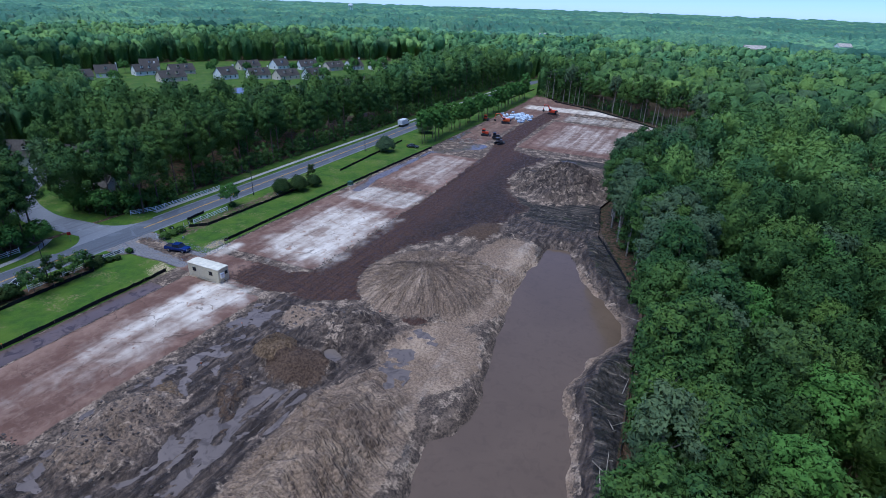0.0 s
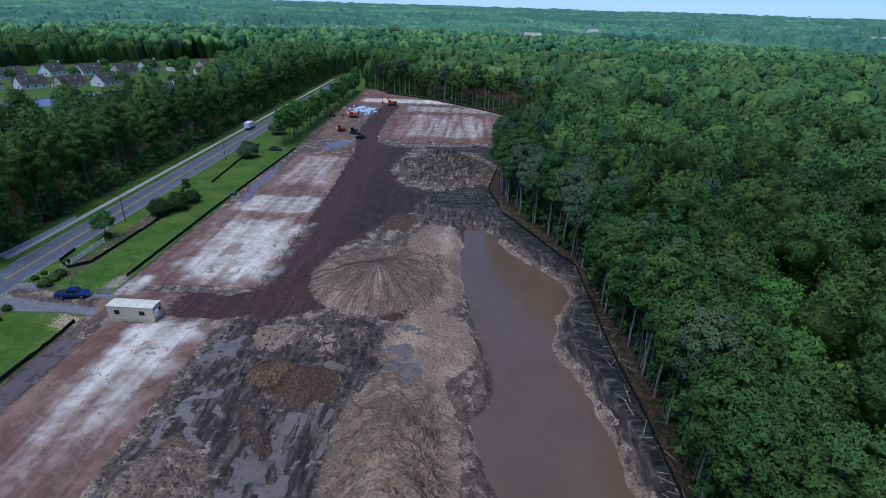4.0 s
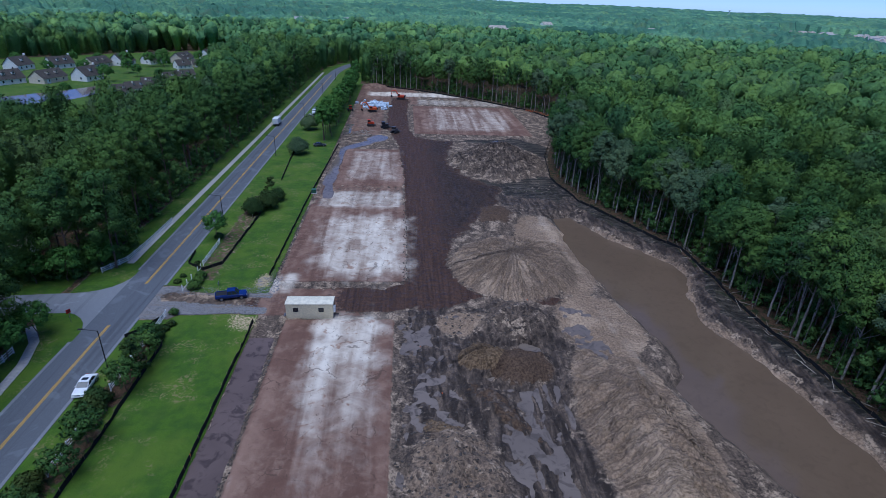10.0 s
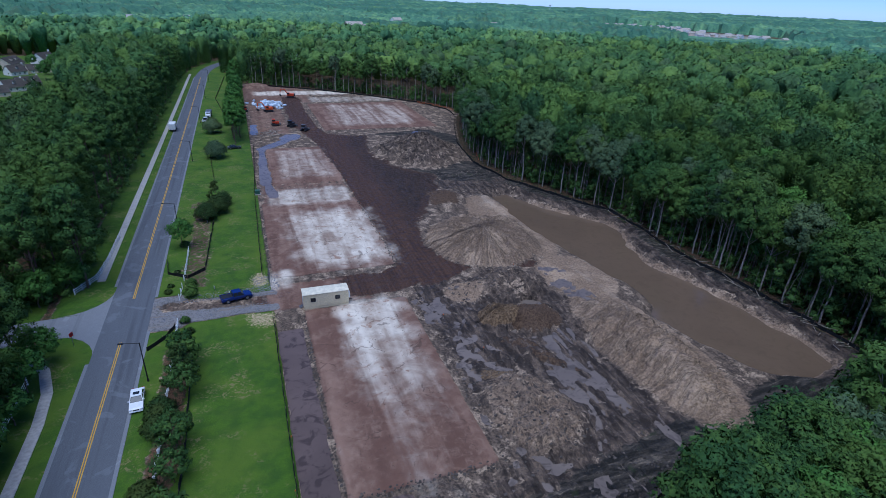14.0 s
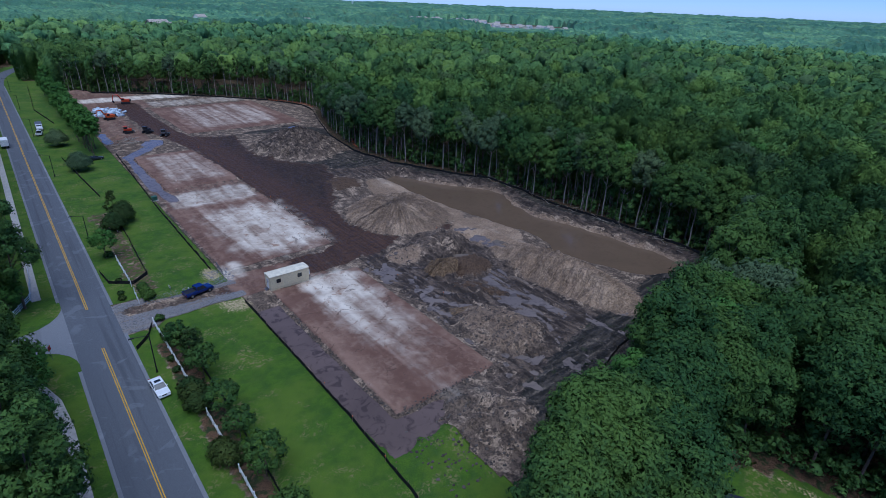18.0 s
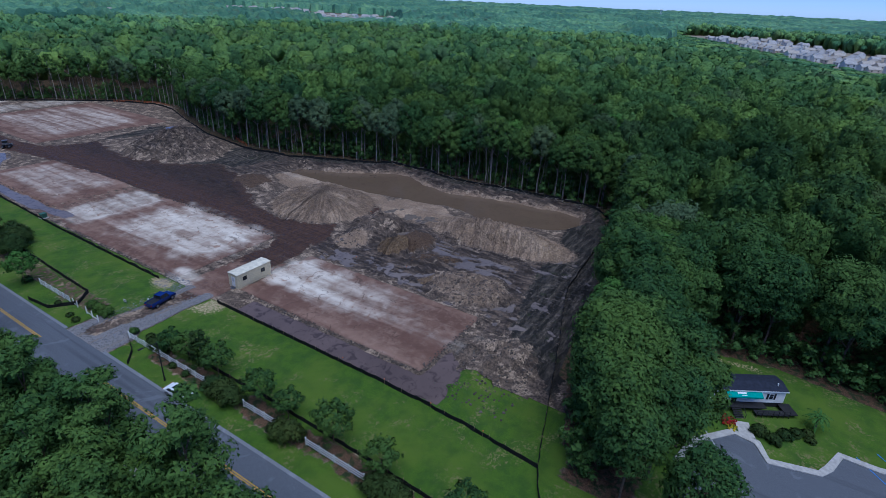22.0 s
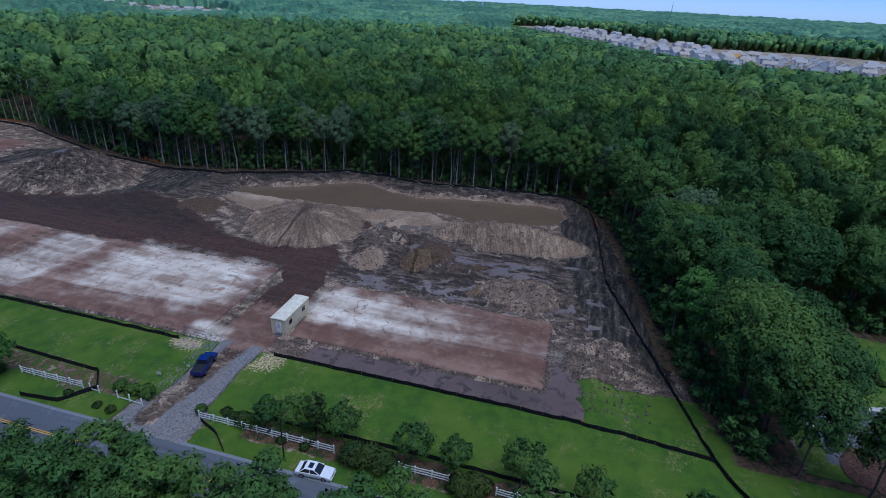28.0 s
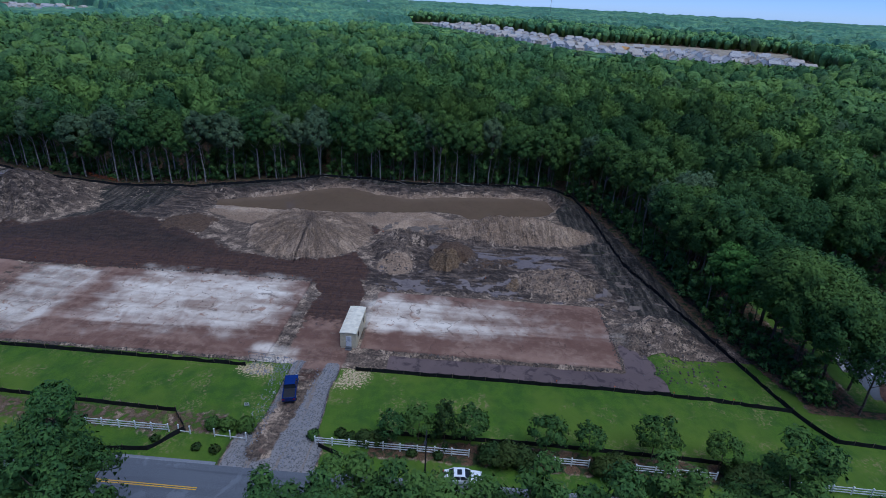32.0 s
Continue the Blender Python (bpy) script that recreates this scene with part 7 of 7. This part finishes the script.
for x, y, s in ((-110.6, 85.6, 1.0), (-110.5, 83.6, 1.05), (-110.4, 81.0, 1.15), (-113, 105.5, 0.9), (-110.8, 71.6, 0.8)):
    plant(ball, x, y, s)
for x, y, s in ((-114.4, 86, 0.7), (-114.6, 83.5, 0.8), (-113.6, 92, 0.7), (-110, 68, 0.9), (-110.6, 66.5, 1.0), (-112.4, 58, 0.8), (-112.5, 54.5, 0.8), (-74, -24.5, 1.2), (-72, -25.8, 1.2), (-70.6, -27.2, 1.1), (-73.2, -22.6, 1.3), (-71, -29, 0.8), (-69.6, -28.6, 0.9)):
    plant(low, x, y, s)
for x, y, s in ((-109.8, 57.4, 0.9), (-109.6, 50.4, 0.95), (-110, 40.2, 1.0), (-109.8, 34.6, 0.85), (-109.6, 26, 1.1), (-110.4, 17.4, 0.95), (-110.6, 61, 0.8), (-110.6, 5, 1.0), (-75, -7, 0.9)):
    plant(garden, x, y, s * 1.3)
plant(holly, -109.8, 54, 1.05)
plant(holly, -106.8, 133.5, 1.05)
plant(round_tree, -113.6, 105.2, 1.05)
for x, y, s in ((-130.3, 64.5, 1.05), (-131, 58, 1.15), (-130.6, 51, 1.0), (-131.2, 43, 1.2), (-130.4, 34, 1.05), (-136, 84, 1.2), (-141.5, 83, 1.1), (-147, 82.5, 1.2), (-131.5, 89, 1.1)):
    plant(round_tree, x, y, s)
plant(big_round, -107.6, 181, 1.05)
plant(big_round, -109.5, 219.5, 1.05)
plant(big_dark, -108.8, 121.5, 0.95)
plant(big_dark, -106, 126, 1.0)
plant(big_dark, -104.8, 132, 0.75)
flower = shrub_kind("flower_bed", 310, 1.7, 0.7, RED_FLOWERS, "bed of dark red flowers by the office steps", "flower bed", 14, 20, 0.16)
plant(flower, -73.2, -18.4, 1.0)
flower2 = shrub_kind("flower_bed", 311, 1.2, 0.5, YELLOW_FLOWERS, "bed of yellow flowers by the car park", "flower bed", 10, 20, 0.14)
plant(flower2, -74.4, -19.1, 1.0)

palm = thing("palm_tree", (-67.5, -29.5, 0), "small palm tree on the office lawn", "palm")
part("trunk", one(tube, (0, 0, -0.2), (0.15, 0.1, 2.6), 0.2, 0.14, 9), BARK_DARK, palm)
for k in range(18):
    a, up = k * 2.4, 0.9 - 0.09 * k
    bm = bmesh.new()
    pts = []
    for j in range(5):
        s = j / 4
        cx, cz = 0.15 + math.cos(a) * 1.9 * s, 2.6 + up * s * 1.4 - 1.3 * s * s
        cy, w = 0.1 + math.sin(a) * 1.9 * s, 0.32 * math.sin(math.pi * (0.12 + 0.85 * s))
        pts.append([bm.verts.new((cx - q * w * math.sin(a), cy + q * w * math.cos(a), cz - abs(q) * 0.12 + dz)) for q, dz in ((-1, 0), (0, 0.03), (1, 0))])
    for p, q in zip(pts, pts[1:]):
        for j in range(2):
            bm.faces.new((p[j], p[j + 1], q[j + 1], q[j]))
    part("frond", bm, LEAF_BRIGHT, palm)


# ---- houses ----
def house(name, L, W, eave, rise, wall_mat, roof_mat, label, group, chimney=True, dormers=2, windows=True, far=False):
    ob = thing(name, (0, 0, 0), label, "house", group)
    bm = bmesh.new()
    prism(bm, [(-W / 2, -0.3), (-W / 2, eave), (0, eave + rise), (W / 2, eave), (W / 2, -0.3)], L)
    part("wall", bm, wall_mat, ob).rotation_euler = (0, 0, radians(90))
    pitch = math.atan2(rise, W / 2)
    run = math.hypot(rise, W / 2) + 0.5
    for s in (-1, 1):
        o = part("roof", one(box, (L + 0.7, run, 0.16)), roof_mat, ob)
        o.matrix_basis = pose(0, s * (W / 4 + 0.2), eave + rise / 2 - 0.2 * rise / W * 2 + 0.1, -s * math.degrees(pitch))
    if chimney:
        part("chimney", one(box, (0.9, 1.1, eave + rise + 1.2), (L / 2 + 0.3, 0.6, (eave + rise + 1.2) / 2), 0, 0.04), wall_mat, ob)
    for k in range(dormers):
        x = (k + 0.5) / dormers * L * 0.7 - L * 0.35
        d = part("dormer", one(box, (1.5, 2.0, 1.3), (x, -W / 4, eave + rise * 0.5 + 0.45), 0, 0.03), wall_mat, ob)
        bm = bmesh.new()
        z = eave + rise * 0.5 + 1.1
        prism(bm, [(x - 0.95, z), (x, z + 0.7), (x + 0.95, z), (x, z + 0.12)], 2.3, -W / 4)
        part("dormer_roof", bm, roof_mat, d)
        part("pane", one(box, (0.8, 0.05, 0.8), (x, -W / 4 - 1.02, eave + rise * 0.5 + 0.5)), GLASS, d)
    if far:
        for k in range(4):
            part("window", one(box, (1.3, 0.1, 1.4), ((k % 2 - 0.5) * L * 0.5, -W / 2 - 0.03, eave * (0.27 + 0.46 * (k // 2)))), GLASS, ob)
    elif windows:
        for s in (-1, 1):
            for k in range(3):
                x = (k - 1) * L * 0.3
                w = part("window", one(box, (1.2, 0.1, 1.5), (x, s * (W / 2 + 0.03), eave * 0.55), 0, 0.01), WHITE, ob)
                part("pane", one(box, (0.95, 0.06, 1.25), (x, s * (W / 2 + 0.08), eave * 0.55)), GLASS, w)
        for s in (-1, 1):
            w = part("window", one(box, (0.1, 1.2, 1.4), (s * (L / 2 + 0.03), -1.6, eave * 0.55), 0, 0.01), WHITE, ob)
            part("pane", one(box, (0.06, 0.95, 1.15), (s * (L / 2 + 0.08), -1.6, eave * 0.55)), GLASS, w)
    if far:
        return ob
    part("garage_door", one(box, (2.6, 0.08, 2.2), (-L * 0.32, -W / 2 - 0.06, 1.1), 0, 0.01), WHITE, ob)
    return ob


NW = "white houses of the north-west estate"
villas = [house("house", 15, 10, 3.0, 4.4, SIDING, ROOF_DARK, "white house with a steep charcoal shingle roof", NW), house("house", 13, 11, 3.2, 4.8, SIDING, ROOF_DARK, "white gabled house with dormers and dark roof", NW, dormers=1), house("house", 17, 10, 3.0, 4.0, SIDING_TAN, ROOF_DARK, "pale beige house with a charcoal roof", NW, chimney=False)]


def settle(kind, x, y, turn, scale=1.0, z=0.0):
    m = pose(x, y, z, 0, 0, turn)
    if kind.name not in used:
        used.add(kind.name)
        kind.matrix_basis = m @ Matrix.Diagonal((scale, scale, scale, 1))
        return kind
    ob = copy_thing(kind, m)
    ob.scale = (scale, scale, scale)
    return ob


front_row = [(-327, 268), (-309, 299), (-292, 313), (-275, 323), (-259, 334)]
back_row = [(-336, 350), (-319, 368), (-301, 381), (-281, 390), (-271, 405), (-255, 419), (-240, 434), (-225, 453)]
west_row = [(-381, 216), (-372, 233), (-376, 256), (-367, 279), (-352, 298), (-388, 300)]
east_row = [(-217, 287), (-216, 300), (-214, 318), (-211, 336), (-208, 350), (-218, 410), (-227, 398)]
for row, turn in ((front_row, 72), (back_row, 72), (west_row, 66), (east_row, 38)):
    for k, (x, y) in enumerate(row):
        settle(villas[(k * 2 + len(row)) % 3], x, y, turn + 9 * math.sin(2.3 * k), 0.74 if row is east_row else 1.0)
yard_tree = tree_kind("garden_tree", 320, "round", 9.5, 3.6, 1.5, 26, 14, 0.55, LEAF_BRIGHT, BARK_DARK, "leafy green garden tree between the houses", limbs=4, group="garden trees of the estate")
for x, y, s in ((-345, 240, 0.9), (-335, 310, 0.9), (-366, 312, 1.0), (-318, 330, 0.9), (-290, 350, 0.9), (-272, 356, 1.0), (-246, 330, 1.1), (-250, 366, 1.0), (-238, 352, 0.9), (-232, 380, 1.2), (-250, 400, 1.1), (-212, 425, 1.1), (-206, 376, 1.0), (-222, 346, 0.7), (-243, 405, 1.3), (-302, 400, 0.9), (-286, 402, 0.9), (-330, 384, 1.0), (-352, 330, 0.9), (-208, 445, 1.2), (-243, 282, 0.7), (-384, 276, 1.0), (-262, 392, 1.2), (-227, 432, 0.9), (-210, 398, 1.0)):
    plant(yard_tree, x, y, s)
near_house = house("house", 16, 11, 3.2, 4.4, SIDING, ROOF_DARK, "white house half hidden by pines", "houses on the side street")
settle(near_house, -205, 104, 30)
settle(near_house, -158, 97, 15)
settle(near_house, -182, 112, 30)

EAST = "new houses of the eastern estate"
terr = []
for n, (wm, rm, text) in enumerate([(SIDING, ROOF_GREY, "white two-storey house with a grey roof"), (SIDING_TAN, ROOF_TAN, "beige two-storey house with a tan roof"), (SIDING_BLUE, ROOF_GREY, "pale blue two-storey house with a grey roof"), (SIDING, ROOF_TAN, "white two-storey house with a brown roof")]):
    terr.append(house("house", 11 + n % 2 * 2, 10, 5.6, 3.0, wm, rm, text, EAST, False, 0, far=True))
built = house("house", 11, 10, 5.6, 3.0, SHEATHING, SHEATHING, "unfinished house in bare orange sheathing", EAST, False, 0, far=True)
settle(built, 600, -140, 35)
for j in range(5):
    row = [(x + j * (26 if x > 560 else 34), y - j * (20 if x > 560 else 4)) for x, y in FRONT_E[1:]]
    for (ax, ay), (bx, by) in zip(row, row[1:]):
        n = max(1, int(math.hypot(bx - ax, by - ay) / 19.0))
        turn = math.degrees(math.atan2(by - ay, bx - ax))
        for k in range(n):
            u = (k + 0.5) / n
            if j < 2 or rng.uniform() < (0.85 if ax < 700 else 0.45):
                settle(terr[rng.integers(4)], ax + (bx - ax) * u + rng.uniform(-3, 3), ay + (by - ay) * u + rng.uniform(-3, 3), turn + 90 * rng.integers(2) + rng.uniform(-6, 6), rng.uniform(0.92, 1.12))
for k in range(84):
    u = rng.uniform(0, 1)
    settle(terr[rng.integers(4)], 745 + 110 * u * u + rng.uniform(0, 190), 765 + 570 * u + rng.uniform(-20, 20), rng.uniform(0, 180), rng.uniform(0.95, 1.2))
for x, y, turn, s in ((45, 698, 10, 1.6), (62, 712, 60, 1.2), (207, 822, 40, 1.1), (167, 944, 20, 1.3), (-217, 800, 30, 1.2), (511, 1034, 10, 1.3), (330, 900, 20, 1.1), (-150, 830, 0, 1.2)):
    settle(terr[rng.integers(4)], x, y, turn, s, 9.0)
sheet("bare_soil_north", [(725, 750), (735, 930), (750, 1090), (850, 1345), (1000, 1340), (1040, 1040), (930, 770)], 0.3, simple("sandy_building_soil", (0.33, 0.28, 0.20), 0.95, spread=0.2, scale=0.05), "sandy soil between the far northern houses", "ground")
sheet("bare_soil_east", BLOCK_E, 0.3, simple("bare_building_soil", (0.33, 0.27, 0.18), 0.95, spread=0.2, scale=0.05), "pale bare soil between the new houses", "ground")


# ---- far landmarks ----
def water_tower(x, y, h, r, label):
    ob = thing("water_tower", (x, y, 0), label, "water tower")
    bm = bmesh.new()
    bmesh.ops.create_uvsphere(bm, u_segments=20, v_segments=12, radius=r, matrix=Matrix.Translation((0, 0, h - r * 0.6)) @ Matrix.Diagonal((1, 1, 0.62, 1)))
    part("tank", bm, WHITE, ob, smooth=True)
    part("column", one(tube, (0, 0, 0), (0, 0, h - r * 0.8), r * 0.24, r * 0.2, 12), WHITE, ob)
    for k in range(6):
        a = k * math.pi / 3
        part("leg", one(tube, (math.cos(a) * r * 0.9, math.sin(a) * r * 0.9, 0), (math.cos(a) * r * 0.75, math.sin(a) * r * 0.75, h - r * 0.8), r * 0.07, sides=6), WHITE, ob)
    part("walkway", one(tube, (0, 0, h - r * 0.72), (0, 0, h - r * 0.62), r * 1.05, sides=20), WHITE, ob)


water_tower(-1080, 1610, 42, 8.5, "white water tower rising over the distant woods")
water_tower(1320, 2420, 44, 6, "white water tower far over the treetops")
water_tower(2480, 560, 44, 6, "white water tower on the eastern horizon")


def mast(x, y, h):
    ob = thing("radio_mast", (x, y, 0), "thin lattice radio mast above the distant woods", "mast", "radio masts on the horizon")
    for k in range(3):
        a = k * 2.094
        part("leg", one(tube, (math.cos(a) * 1.6, math.sin(a) * 1.6, 0), (math.cos(a) * 0.5, math.sin(a) * 0.5, h), 0.3, 0.2, 5), STEEL, ob)
    for k in range(10):
        part("brace", one(tube, (-1, 0, h * k / 10), (1, 0.6, h * (k + 1) / 10), 0.12, sides=4), STEEL, ob)


mast(1990, -200, 72)
mast(-150, 1600, 40)


# ---- loose heaps and litter ----
def blocks():
    bm = one(box, (1.7, 1.0, 0.9), (0, 0, 0.45), 0, 0.08)
    a = tagged(part("concrete_block", bm, PIPE_BLUE), "pale bluish concrete drainage block on the pile", "concrete block", "concrete blocks at the far yard")
    bm = one(tube, (0, -1.1, 0.55), (0, 1.1, 0.55), 0.55, sides=14)
    b = tagged(part("concrete_pipe", bm, PIPE_BLUE), "short pale concrete pipe on the pile", "concrete pipe", "concrete blocks at the far yard")
    for k in range(70):
        x, y = -84 + rng.normal(0, 4.2), 278 + rng.normal(0, 6.0)
        z = height_at(x, y) + max(0, 1.1 - 0.13 * math.hypot(x + 84, y - 278)) * rng.uniform(0, 1.0)
        src = a if k % 3 else b
        if k < 2:
            o = (b, a)[k]
        else:
            o = copy_thing(src, Matrix())
        o.matrix_basis = pose(x, y, z - 0.05, rng.uniform(-8, 8), rng.uniform(-8, 8), rng.uniform(0, 360))


blocks()


def litter(name, n, place, size, material, label, category, squash=0.7):
    vs, fs, base = [], [], 0
    while len(vs) < n:
        x, y = place()
        s = size * rng.uniform(0.4, 1.3) ** 1.5
        v = ICO_V * rng.uniform(0.65, 1.25, (len(ICO_V), 1)) * s * (1, rng.uniform(0.6, 1), squash)
        vs.append(v + (x, y, height_at(x, y) + 0.15 * s))
        fs.append(ICO_F + base)
        base += len(v)
    tagged(new(name, mesh_np(name, np.concatenate(vs), np.concatenate(fs), material)), label, category, kind="stuff")


def in_zones(zones):
    def pick():
        x0, x1, y0, y1 = zones[rng.integers(len(zones))]
        return rng.uniform(x0, x1), rng.uniform(y0, y1)
    return pick


litter("soil_clods", 1300, in_zones([(-93, -72, 9, 23), (-93, -72, 9, 23), (-70, -57, 24, 45), (-62, -46, 62, 74), (-68, -44, 12, 30), (-60, -40, 10, 20)]), 0.2, SOIL_CLOD, "broken clods and spoil on the churned mud", "rubble")
litter("crushed_stone", 1500, in_zones([(-117, -96, 72.6, 75.2), (-117, -96, 78.6, 81.6), (-99, -94, 79, 86)]), 0.10, STONES, "loose grey crushed stone along the drive", "gravel")
litter("pad_edge_clods", 900, in_zones([(-91.6, -90.4, 26, 66), (-90, -71, 24.4, 25.8), (-96, -95, 84, 128), (-91.5, -90.5, 146, 189), (-69, -68, 84, 128)]), 0.16, SOIL_CLOD, "crumbling clods along the edges of the pads", "rubble")


def branch_litter():
    bm = bmesh.new()
    for k in range(120):
        if k < 70:
            x, y = rng.uniform(-1.5, 2.5), rng.uniform(26, 104)
        else:
            x, y = rng.uniform(-92, -84), rng.uniform(209, 218)
        a, ln = rng.uniform(0, 6.28), rng.uniform(1.2, 4.0)
        z = height_at(x, y) + 0.1
        tube(bm, (x, y, z), (x + math.cos(a) * ln, y + math.sin(a) * ln, z + rng.uniform(0.0, 0.9)), 0.09, 0.03, 5)
    tagged(part("fallen_branches", bm, BARK_PALE), "pale broken branches and logs under the trees", "branches", kind="stuff")


branch_litter()


def stakes():
    ob0 = None
    for x, y in [(-68.6, 88 + 11 * k) for k in range(10)] + [(-97 + 0.4 * k, 10 + 9 * k) for k in range(4)] + [(-66, 60), (-63, 48), (-45, 73)]:
        m = pose(x, y, height_at(x, y))
        if ob0 is None:
            ob0 = thing("survey_stake", (0, 0, 0), "thin survey stake with an orange ribbon", "stake", "survey stakes on the site")
            part("stick", one(box, (0.05, 0.05, 1.3), (0, 0, 0.55)), WOOD_STAKE, ob0)
            part("ribbon", one(box, (0.12, 0.12, 0.18), (0, 0, 1.05)), ORANGE_NET, ob0)
            ob0.matrix_basis = m
        else:
            copy_thing(ob0, m)


stakes()
